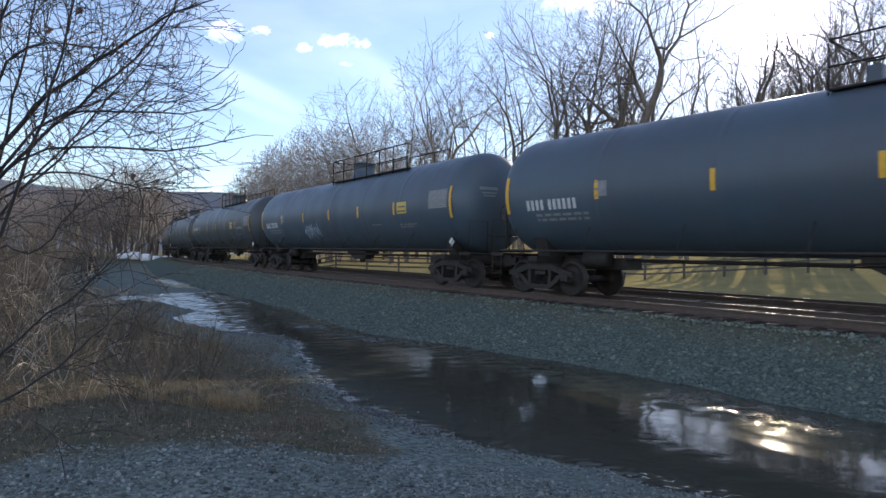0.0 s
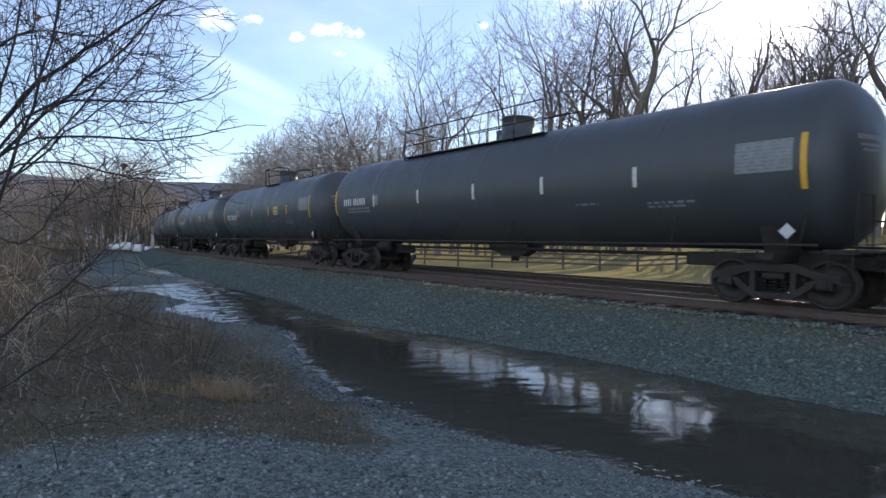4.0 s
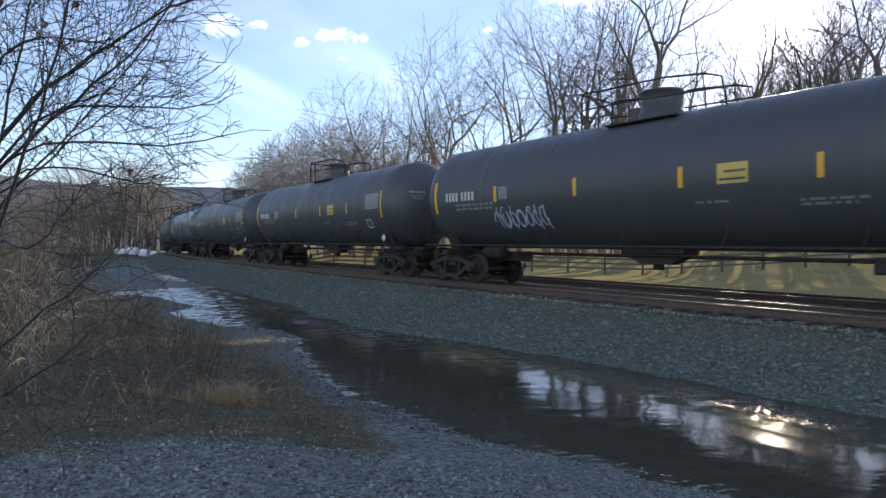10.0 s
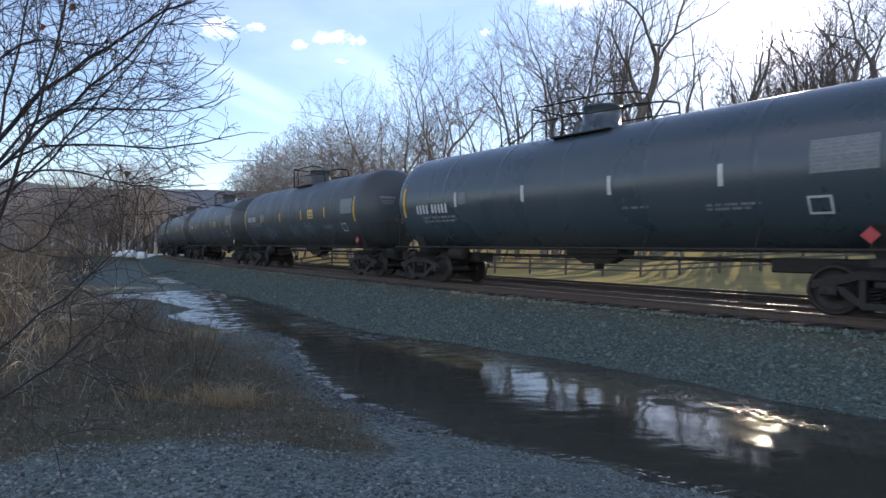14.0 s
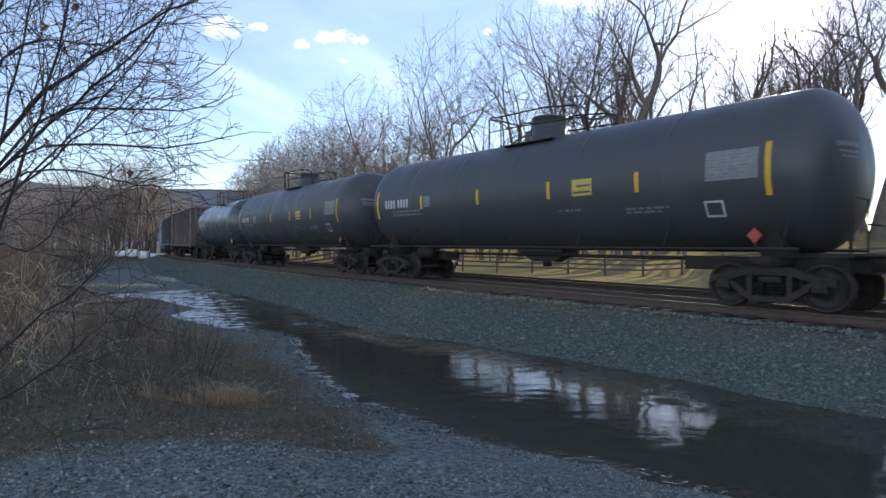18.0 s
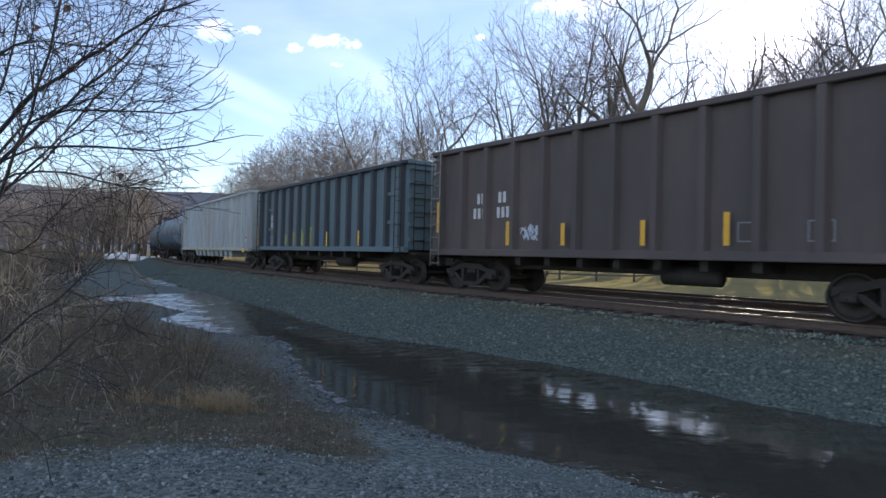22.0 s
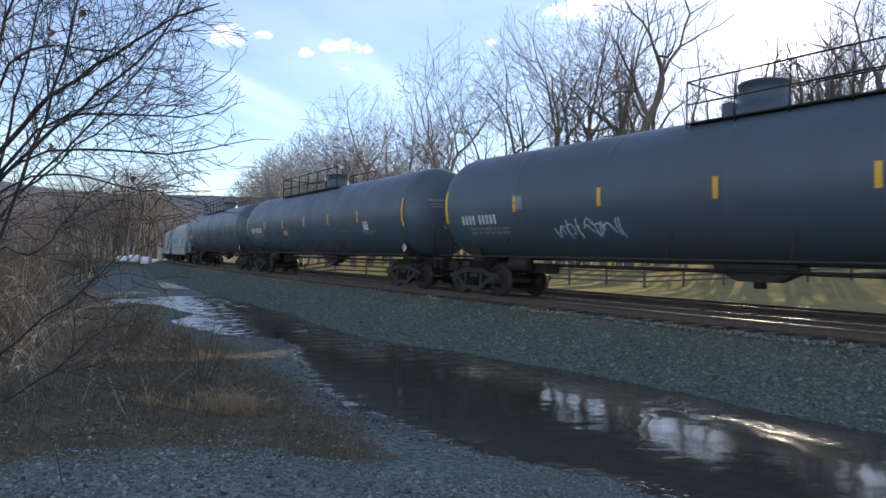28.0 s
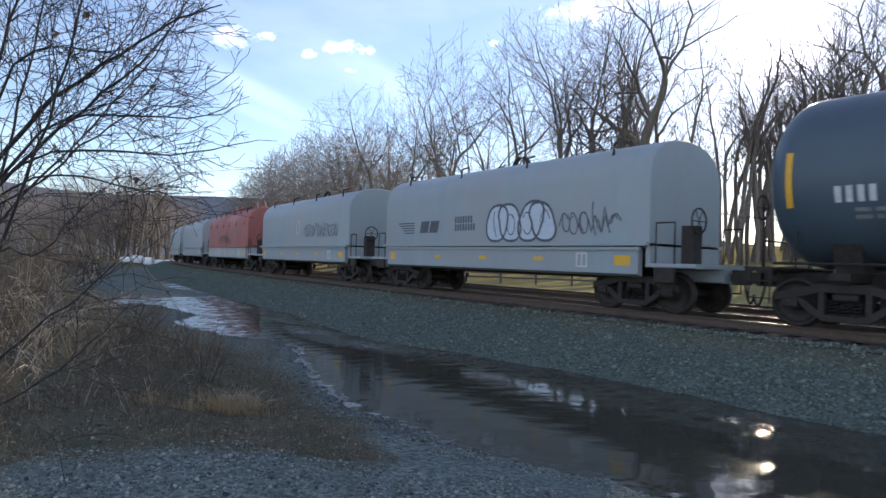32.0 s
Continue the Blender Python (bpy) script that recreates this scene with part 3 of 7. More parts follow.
def pool_dist(x, y):
    """Signed distance to the water's edge, negative in the stream."""
    d = np.full(x.shape, 1e9)
    inside = np.zeros(x.shape, bool)
    n = len(POOL)
    for i in range(n):
        a, b = POOL[i], POOL[(i + 1) % n]
        d = np.minimum(d, seg_dist(x, y, a, b))
        cross = (a[1] > y) != (b[1] > y)
        with np.errstate(divide="ignore", invalid="ignore"):
            inside ^= cross & (x < (b[0] - a[0]) * (y - a[1]) / (b[1] - a[1] + 1e-12) + a[0])
    d = np.where(inside, -d, d)
    for a, b, w in RILLS:
        d = np.minimum(d, seg_dist(x, y, a, b) - w)
    return d


def wobble(x, y, scale, seed=0.0):
    """Cheap smooth unevenness, about -1 to 1."""
    x, y = x / scale + seed, y / scale - seed
    return (np.sin(1.7 * x + 0.6 * np.sin(2.3 * y)) * np.cos(1.9 * y + 0.8 * np.sin(1.3 * x)) + 0.5 * np.sin(3.9 * x + 1.1 * y + seed) * np.cos(4.3 * y - 1.7 * x))


def land(x, y):
    """Height of the ground sheet."""
    x, y = np.asarray(x, float), np.asarray(y, float)
    sd = pool_dist(x, y) + 0.10 * wobble(x, y, 0.9) + 0.05 * wobble(x, y, 0.31, 3.0)
    q = track_q(x, y)
    far_up = np.clip((y - 15) / 40, 0, 1)
    up = np.clip((y - 8.0) / 6.0, 0, 1)
    bank = np.where(sd < 0, np.maximum(sd * 0.22, -0.4), np.minimum(sd * (0.16 - 0.115 * up), 0.50 - 0.28 * up) + 0.012)
    left = np.clip((-x - 3.6 - 0.42 * y) / 5.0, 0, 1) * np.clip(sd, 0, 1)
    z = WATER + bank + 0.42 * left * (1 - 0.3 * far_up)
    z += np.where(sd > 0, 0.022 * wobble(x, y, 0.55, 1.0) * np.clip(sd, 0, 1) + 0.05 * wobble(x, y, 2.2, 2.0) * np.clip(sd - 0.5, 0, 1), 0)
    # under the ballast and out to the pasture
    under = np.clip((4.2 - q) / 1.2, 0, 1)
    z = np.where(q < 4.2, z * (1 - under) + np.minimum(z, -1.25) * under, z)
    far_side = np.clip((-q - 5.8) / 1.2, 0, 1)
    field = -0.52 + 0.05 * wobble(x, y, 9.0) + 0.11 * np.clip(-q - 25, 0, 45)
    z = z * (1 - far_side) + field * far_side
    # the valley's flat floor, beyond the brush
    out = np.clip((np.hypot(x, y) - 90) / 60, 0, 1) * (q > 0)
    return z * (1 - out) + (-0.85) * out


def axis_steps(lo, hi, mid_lo, mid_hi, fine, grow=1.13):
    mid = list(np.arange(mid_lo, mid_hi, fine))
    a, step = [mid_lo], fine
    while a[-1] > lo:
        step = min(step * grow, 160)
        a.append(a[-1] - step)
    b, step = [mid_hi], fine
    while b[-1] < hi:
        step = min(step * grow, 160)
        b.append(b[-1] + step)
    return np.array(a[:0:-1] + mid + b)


def build_ground():
    xs = axis_steps(-2600, 2600, -14.0, 7.0, 0.11)
    ys = axis_steps(-2600, 2600, 2.4, 25.0, 0.12)
    gx, gy = np.meshgrid(xs, ys)
    x, y = gx.ravel(), gy.ravel()
    z = land(x, y)
    nx, ny = len(xs), len(ys)
    i = (np.arange(ny - 1)[:, None] * nx + np.arange(nx - 1)[None]).ravel()
    me = batch("ground", np.stack([x, y, z], 1), np.stack([i, i + 1, i + nx + 1, i + nx], 1), M["ground"], True)
    sd, q = pool_dist(x, y), track_q(x, y)
    edge = sd + 0.30 * wobble(x, y, 0.8, 5.0)
    soil = np.clip((edge - 0.45 + 0.5 * np.clip((y - 7) / 3, 0, 1)) / 0.4, 0, 1) * np.clip((y - 5.15 + 0.25 * wobble(x, y, 0.6) + 0.7 * np.clip(-x - 2.2, 0, 9)) / 0.35, 0, 1) * np.clip((-0.55 - x + 0.3 * wobble(x, y, 0.7)) / 0.35, 0, 1)
    soil *= np.clip((q - 7.5 - 0.06 * np.clip(y, 0, 60)) / 1.2, 0, 1) * np.clip((22.0 + 0.25 * np.clip(-x - 10, 0, 99) - y + np.clip((-x - 13) * 3, 0, 99)) / 2, 0, 1)
    soil = np.maximum(soil, np.clip((-x - 0.42 * y - 6) / 2, 0, 1))
    soil = np.where(np.hypot(x, y) > 90, 1.0, soil)
    pasture = np.clip((-q - 6.6) / 0.8, 0, 1)
    for name, val in (("soil", soil), ("pasture", pasture)):
        a = me.attributes.new(name, "FLOAT", "POINT")
        a.data.foreach_set("value", val.astype(np.float32))
    thing("ground", "gravel stream bank, brown soil and pale green pasture", "ground", kind="structure", data=me)


def water_strength(x, y):
    """Where the stream is broken: along its shores and up the shallows."""
    sd, q = pool_dist(x, y), track_q(x, y)
    shallow = np.clip(1 + sd / 0.34, 0, 1) * np.clip((y - 5.3) / 1.5, 0, 1)
    along = np.clip(1.3 - np.abs(q - foot(track_s(x, y)) - 0.45) / 0.72, 0, 1) * (0.55 + 0.45 * np.clip(wobble(x, y, 1.6, 4.0) + 0.4, 0, 1))
    up = np.clip((y - 12.5) / 4, 0, 1) * np.clip((-x / y - 0.26) / 0.08, 0, 1)
    return sd, shallow, along, up


def build_water():
    step, fine = 0.4, 5
    x0, y0, nx, ny = -34.0, 0.4, 110, 184
    vs, fs, total = [], [], 0
    rng = np.random.default_rng(23)
    # wind and current ripples: length, direction, phase
    waves = [(rng.uniform(0.20, 0.75), rng.normal(-1.15, 0.55), rng.uniform(0, 6.28)) for _ in range(12)]
    cx, cy = np.meshgrid(x0 + step * (np.arange(nx) + 0.5), y0 + step * (np.arange(ny) + 0.5))
    mid = pool_dist(cx.ravel(), cy.ravel())
    near = (mid < 0.55) & (cy.ravel() < 44)
    # chop over stones and along the ballast's foot: length, direction, phase
    chop = [(rng.uniform(0.10, 0.22), rng.uniform(0, 6.28), rng.uniform(0, 6.28)) for _ in range(14)]
    _, _, foot_run, _ = water_strength(cx.ravel(), cy.ravel())
    broken = near & ((np.abs(mid) < 0.75) | (foot_run > 0.02)) & (cy.ravel() < 19) & (cx.ravel() < 9)
    quick = broken & (foot_run > 0.02) & (cy.ravel() < 14.5) & (cx.ravel() > -1.5)
    for wanted, k in ((~near, 1), (near & ~broken, fine), (broken & ~quick, 12), (quick, 24)):
        ox, oy = cx.ravel()[wanted] - step / 2, cy.ravel()[wanted] - step / 2
        u = np.arange(k + 1) * step / k
        gx, gy = np.meshgrid(u, u)
        x = (ox[:, None] + gx.ravel()[None]).ravel()
        y = (oy[:, None] + gy.ravel()[None]).ravel()
        z = np.full_like(x, WATER)
        if k > 1:
            sd, shallow, along, up = water_strength(x, y)
            power = 0.085 + np.maximum(np.maximum(shallow * 0.9, along * 1.1), 1.0 * up)
            for long, way, phase in waves:
                turn = 2 * math.pi / long
                z += power * 0.036 / turn * np.sin(turn * (x * math.cos(way) + y * math.sin(way)) + phase + 1.2 * np.sin(0.9 * x + 0.7 * y + phase))
        if k >= 12:
            rough = np.maximum(1.6 * np.clip(1 + sd / 0.30, 0, 1) * np.clip((y - 4.6) / 1.0, 0, 1), 1.5 * along)
            rough *= np.clip(0.55 + 0.9 * wobble(x, y, 0.45, 6.0), 0.05, 1.3)
            for long, way, phase in chop:
                turn = 2 * math.pi / (long * 12 / k)
                z += rough * 0.085 / turn * np.sin(turn * (x * math.cos(way) + y * math.sin(way)) + phase + 1.7 * np.sin(2.9 * x + 2.1 * y + phase))
        i = (np.arange(k)[:, None] * (k + 1) + np.arange(k)[None]).ravel()
        quad = np.stack([i, i + 1, i + k + 2, i + k + 1], 1)
        n = (k + 1) ** 2
        fs.append((quad[None] + n * np.arange(len(ox))[:, None, None]).reshape(-1, 4) + total)
        vs.append(np.stack([x, y, z], 1))
        total += len(x)
    v = np.vstack(vs)
    me = batch("water", v, np.vstack(fs), M["water"], True)
    sd, shallow, along, up = water_strength(v[:, 0], v[:, 1])
    riffle = np.maximum(np.maximum(shallow, along) * 1.0, 0.4 * up)
    a = me.attributes.new("riffle", "FLOAT", "POINT")
    a.data.foreach_set("value", riffle.astype(np.float32))
    thing("water", "dark shallow stream water reflecting sky and train", "stream", kind="structure", data=me)


def foot(s):
    """How far the ballast's foot stands out towards the stream."""
    return 3.5 + 0.75 * np.clip((s - 19) / 12, 0, 1) + 1.05 * np.exp(-((s - 25.5) / 4.2) ** 2)


def bank_z(s, q):
    """Height of the ballast."""
    s, q = np.asarray(s, float), np.asarray(q, float)
    f = foot(s) + 0.12 * wobble(s, q, 1.3)
    near = -0.22 + (WATER - 0.06 + 0.22) * np.clip((q - 1.75) / (f - 1.75), 0, 1.25) ** 0.92
    far = -0.22 - 0.45 * np.clip((-q - 6.1) / 1.2, 0, 1.3)
    return np.where(q > 0, near, far) + 0.018 * wobble(s, q, 0.4, 2.0)


def build_ballast():
    ss = np.concatenate([np.arange(-520, 0, 5.0), np.arange(0, 70, 0.3), np.arange(70, 120, 1.5), np.arange(120, 545, 5.0)])
    qs = np.array([-7.6, -7.0, -6.5, -6.1, -5.5, -4.4, -3.3, -2.2, -1.2, 0, 1.0, 1.5, 1.8, 2.1, 2.4, 2.7, 3.0, 3.3, 3.6, 3.9, 4.2, 4.5, 4.8, 5.1, 5.5, 5.9, 6.3])
    gs, gq = np.meshgrid(ss, qs)
    s, q = gs.ravel(), gq.ravel()
    x, y, _ = track(s, q)
    z = bank_z(s, q)
    z = np.where(q > foot(s) + 0.35, np.minimum(z, WATER - 0.35), z)
    n, k = len(ss), len(qs)
    i = (np.arange(k - 1)[:, None] * n + np.arange(n - 1)[None]).ravel()
    me = batch("ballast_bank", np.stack([x, y, z], 1), np.stack([i, i + n, i + n + 1, i + 1], 1), M["ballast"], True)
    me.attributes.new("pasture", "FLOAT", "POINT")
    oily = np.clip((2.25 - np.abs(q + 0.15 * wobble(s, q, 0.7))) / 0.4, 0, 1) * 0.75
    me.attributes.new("soil", "FLOAT", "POINT").data.foreach_set("value", oily.astype(np.float32))
    thing("ballast_bank", "blue-grey crushed stone embankment under the tracks", "embankment", kind="structure", data=me)


def stone_cloud(name, xyz, size, rng, material, squash=0.65, fine=True):
    """Many small angular stones joined into one mesh."""
    g = (1 + 5 ** 0.5) / 2
    ico = np.array([(-1, g, 0), (1, g, 0), (-1, -g, 0), (1, -g, 0), (0, -1, g), (0, 1, g), (0, -1, -g), (0, 1, -g), (g, 0, -1), (g, 0, 1), (-g, 0, -1), (-g, 0, 1)]) / 1.9
    tri = np.array([(0, 11, 5), (0, 5, 1), (0, 1, 7), (0, 7, 10), (0, 10, 11), (1, 5, 9), (5, 11, 4), (11, 10, 2), (10, 7, 6), (7, 1, 8), (3, 9, 4), (3, 4, 2), (3, 2, 6), (3, 6, 8), (3, 8, 9), (4, 9, 5), (2, 4, 11), (6, 2, 10), (8, 6, 7), (9, 8, 1)])
    if not fine:
        ico = np.array([(1, 0, 0), (-1, 0, 0), (0, 1, 0), (0, -1, 0), (0, 0, 1), (0, 0, -1)]) * 1.05
        tri = np.array([(0, 2, 4), (2, 1, 4), (1, 3, 4), (3, 0, 4), (2, 0, 5), (1, 2, 5), (3, 1, 5), (0, 3, 5)])
    n, k = len(xyz), len(ico)
    jit = 1 + 0.28 * rng.standard_normal((n, k, 1))
    yaw = rng.uniform(0, 6.283, n)
    v = ico[None] * jit * (size * np.stack([rng.uniform(0.7, 1.35, n), rng.uniform(0.7, 1.2, n), rng.uniform(0.45, 0.95, n) * squash / 0.65], 1).T).T[:, None, :]
    c, s = np.cos(yaw)[:, None], np.sin(yaw)[:, None]
    v = np.stack([v[..., 0] * c - v[..., 1] * s, v[..., 0] * s + v[..., 1] * c, v[..., 2]], -1) + xyz[:, None]
    f = (tri[None] + k * np.arange(n)[:, None, None]).reshape(-1, 3)
    return batch(name, v.reshape(-1, 3), f, material)


def build_stones():
    rng = np.random.default_rng(4)
    n = 66000
    x, y = rng.uniform(-4.3, 4.4, n), 3.3 + 5.4 * rng.uniform(0, 1, n) ** 1.35
    sd = pool_dist(x, y)
    keep = (sd > -0.18) & ((y < 5.45 + 0.3 * wobble(x, y, 0.6) - 0.75 * np.clip(-x - 2.2, 0, 9)) | (sd < 0.6 + 0.3 * wobble(x, y, 0.7)))
    x, y = x[keep], y[keep]
    size = rng.lognormal(math.log(0.0076), 0.45, len(x)).clip(0.004, 0.024)
    spot = np.stack([x, y, land(x, y) + size * 0.18], 1)
    big = size > 0.012
    thing("bank_stones", "loose rounded grey gravel along the stream", "gravel", kind="stuff", data=stone_cloud("bank_stones", spot[big], size[big], rng, STONE))
    thing("fine_gravel", "fine grey gravel between larger stones", "gravel", kind="stuff", data=stone_cloud("fine_gravel", spot[~big], size[~big], rng, STONE, fine=False))
    # farther along the shore
    n = 5000
    k = rng.integers(5, 16, n)
    t = rng.uniform(0, 1, n)
    p = SHORE[k] * (1 - t)[:, None] + SHORE[k + 1] * t[:, None] + rng.normal(0, 0.28, (n, 2))
    size = rng.lognormal(math.log(0.016), 0.45, n).clip(0.007, 0.05)
    me = stone_cloud("shore_stones", np.stack([p[:, 0], p[:, 1], np.maximum(land(p[:, 0], p[:, 1]), WATER - 0.03) + size * 0.15], 1), size, rng, WET, fine=False)
    thing("shore_stones", "wet grey stones along the waterline", "gravel", kind="stuff", data=me)
    # ballast stones
    n = 22000
    s = 9 + 52 * rng.uniform(0, 1, n) ** 1.7
    q = rng.uniform(1.0, 1.45, n) + rng.uniform(0, 1, n) * (foot(s) - 1.35)
    x, y, _ = track(s, q)
    size = rng.lognormal(math.log(0.028), 0.3, n).clip(0.012, 0.07)
    me = stone_cloud("ballast_stones", np.stack([x, y, bank_z(s, q) + size * 0.12], 1), size, rng, BALLAST, fine=False)
    thing("ballast_stones", "crushed grey ballast stones on the bank", "ballast", kind="stuff", data=me)


def rail_profile():
    return [(-0.07, -0.18), (0.07, -0.18), (0.07, -0.165), (0.012, -0.145), (0.012, -0.05), (0.036, -0.04), (0.037, -0.008), (0.03, -0.0015), (-0.03, -0.0015), (-0.037, -0.008), (-0.036, -0.04), (-0.012, -0.05), (-0.012, -0.145), (-0.07, -0.165)]


def build_rails():
    ss = np.concatenate([np.arange(-520, 0, 8.0), np.arange(0, 100, 1.0), np.arange(100, 545, 8.0)])
    prof = np.array(rail_profile())
    for mid in (0.0, -4.42):
        for side in (0.7525, -0.7525):
            b = Build()
            n = len(prof)
            rows = []
            for dq, dz in prof:
                x, y, _ = track(ss, mid + side + dq)
                rows.append(np.stack([x, y, np.full_like(x, dz)], 1))
            v = np.stack(rows, 1).reshape(-1, 3)
            f = [(k * n + i, (k + 1) * n + i, (k + 1) * n + (i + 1) % n, k * n + (i + 1) % n) for k in range(len(ss) - 1) for i in range(n)]
            rail = thing("rail", "rusty steel rail with a polished running surface", "rail", "rails of the tracks", "structure", Build().add(v, f).mesh("rail", M["rail"]))
            x0, y0, _ = track(ss, mid + side - 0.018)
            x1, y1, _ = track(ss, mid + side + 0.018)
            z = np.zeros_like(x0) + 0.001
            v = np.vstack([np.stack([x0, y0, z], 1), np.stack([x1, y1, z], 1)])
            k = len(ss)
            part("running_surface", Build().add(v, [(i, k + i, k + i + 1, i + 1) for i in range(k - 1)]), M["rail_top"], rail, "bright polished rail head")


def build_ties():
    tie = Build().box(-0.115, 0.115, -1.30, 1.30, -0.33, -0.165, 0.0).mesh("tie", M["tie"])
    rng = np.random.default_rng(8)
    for mid in (0.0, -4.42):
        root = thing("track_bed", "line of dark creosoted wooden ties", "ties", "ties of the tracks", "structure", None)
        for k in range(150 if mid == 0 else 110):
            s = 4 + 0.53 * k
            x, y, th = track(s, mid + rng.normal(0, 0.015))
            ob = new("tie", tie)
            ob.parent = root
            ob.matrix_basis = pose(x, y, rng.normal(0, 0.004), 0, 0, math.degrees(th) + 90 + rng.normal(0, 0.6))


build_ground()
build_water()
build_ballast()
build_rails()


# ---- the train: every car's own x runs towards the train's rear, y towards the stream, z = 0 on the rails ----
SPEED = 12.66                      # metres per second, towards the camera
TANK_Z = 2.72                       # middle of the tanks
WHEEL_R = 0.457


def side_y(z, r):
    return math.sqrt(max(r * r - (z - TANK_Z) ** 2, 0.01))


def patch(b, x0, x1, z0, z1, r, lift=0.006, steps=3):
    """A painted or taped panel that follows the tank's round side."""
    n = steps + 1
    v = []
    for x in (x0, x1):
        for k in range(n):
            z = z0 + (z1 - z0) * k / steps
            v.append((x, side_y(z, r) + lift, z))
    return b.add(v, [(k, k + 1, n + k + 1, n + k) for k in range(steps)])


def char_bars(car, name, x, z, height, groups, put, material):
    """Unreadable or private lettering: one upright bar for each character, in groups."""
    w = height * 0.55
    for count in groups:
        for k in range(count):
            b = Build()
            put(b, x - w * 0.66, x, z, z + height)
            part(name, b, material, car)
            x -= w * 1.12
        x -= w * 0.75


def line_bars(b, x, z, long, height, put, rng):
    """A line of small print as short bars."""
    end = x - long
    while x > end:
        w = rng.uniform(0.08, 0.3)
        put(b, max(x - w, end), x, z, z + height)
        x -= w + 0.06


def wheelset_mesh():
    b = Build()
    for s in (1, -1):
        prof = [(0.60, 0.10), (0.64, 0.14), (0.70, 0.16), (0.715, 0.34), (0.695, 0.40), (0.694, 0.482), (0.712, 0.486), (0.728, 0.465), (0.735, WHEEL_R + 0.001), (0.835, WHEEL_R - 0.004), (0.838, 0.40), (0.79, 0.385), (0.755, 0.35), (0.762, 0.16), (0.81, 0.14), (0.83, 0.10), (0.98, 0.09), (1.10, 0.09), (1.12, 0.07), (1.12, 0.0)]
        b.lathe([(u * s, r) for u, r in (prof if s > 0 else prof[::-1])], 18, "y")
        for k in range(3):
            a = k * 2.094
            cx, cz = 0.045 * math.cos(a), 0.045 * math.sin(a)
            y0, y1 = sorted((1.115 * s, 1.14 * s))
            b.box(cx - 0.014, cx + 0.014, y0, y1, cz - 0.014, cz + 0.014)
    b.tube([(0, -0.62, 0), (0, 0.62, 0)], 0.085, 10)
    return b


def side_frame_mesh():
    b = Build()
    y0, y1 = -0.075, 0.075
    b.prism([(-1.16, 0.47), (-1.16, 0.63), (-0.80, 0.69), (-0.42, 0.82), (0.42, 0.82), (0.80, 0.69), (1.16, 0.63), (1.16, 0.47), (0.98, 0.55), (0.78, 0.55), (0.40, 0.67), (-0.40, 0.67), (-0.78, 0.55), (-0.98, 0.55)], y0, y1)
    b.prism([(-0.78, 0.55), (-0.70, 0.40), (-0.36, 0.16), (0.36, 0.16), (0.70, 0.40), (0.78, 0.55), (0.64, 0.52), (0.34, 0.27), (-0.34, 0.27), (-0.64, 0.52)], y0, y1)
    for s in (-1, 1):
        b.box(s * 0.37 - 0.05, s * 0.37 + 0.05, y0 * 0.9, y1 * 0.9, 0.25, 0.70)
        b.box(s * 0.89 - 0.13, s * 0.89 + 0.13, y0 - 0.02, y1 + 0.02, 0.36, 0.585, 0.03)
    return b


def spring_mesh():
    b = Build()
    for dx in (-0.19, 0.0, 0.19):
        t = np.linspace(0, 1, 22)
        b.tube(np.stack([dx + 0.07 * np.cos(t * 25), 0.07 * np.sin(t * 25), 0.275 + 0.24 * t], 1), 0.02, 3)
    return b


def bolster_mesh():
    b = Build()
    b.box(-0.20, 0.20, -1.06, 1.06, 0.52, 0.66, 0.03)
    b.lathe([(0.66, 0.0), (0.66, 0.30), (0.72, 0.30), (0.72, 0.0)], 16, "z")
    for s in (-1, 1):
        b.box(s * 0.37 - 0.05, s * 0.37 + 0.05, -0.72, 0.72, 0.30, 0.40)
        for w in (-0.7525, 0.7525):
            b.box(s * 0.37 - 0.03, s * 0.37 + 0.05, w - 0.07, w + 0.07, 0.24, 0.52)
    return b


TRUCK_MESH = {"bolster": bolster_mesh().mesh("truck", M["frame"]), "side": side_frame_mesh().mesh("side_frame", M["frame"]), "wheels": wheelset_mesh().mesh("wheelset", M["wheel"]), "springs": spring_mesh().mesh("spring_nest", M["frame"])}


def add_truck(car, x):
    truck = part("truck", TRUCK_MESH["bolster"], None, car, "grimy four-wheel freight truck")
    # each truck turns a little with the curve
    truck.matrix_basis = pose(x, 0, 0, 0, 0, math.degrees(T_CURVE * x))
    for s in (1, -1):
        part("side_frame", TRUCK_MESH["side"], None, truck).location = (0, 1.02 * s, 0)
        part("spring_nest", TRUCK_MESH["springs"], None, truck).location = (0, 1.02 * s, 0)
    for dx in (-0.89, 0.89):
        part("wheelset", TRUCK_MESH["wheels"], None, truck, "steel wheels with polished treads").location = (dx, 0, WHEEL_R)
    return truck


def coupler_mesh():
    b = Build()
    b.box(-0.55, 0.12, -0.07, 0.07, 0.78, 0.94, 0.02)
    b.prism([(0.02, 0.70), (0.34, 0.70), (0.36, 1.02), (0.02, 1.02)], -0.17, 0.06)
    b.prism([(0.20, 0.74), (0.40, 0.74), (0.40, 0.98), (0.20, 0.98)], 0.05, 0.19)
    return b


def hose_mesh():
    t = np.linspace(0, 1, 10)
    return Build().tube(np.stack([0.05 + 0.33 * t, 0.32 - 0.22 * t, 0.72 - 0.42 * np.sin(t * 2.6)], 1), 0.024, 6)


COUPLER, HOSE = coupler_mesh().mesh("coupler", M["frame"]), hose_mesh().mesh("air_hose", M["hose"])


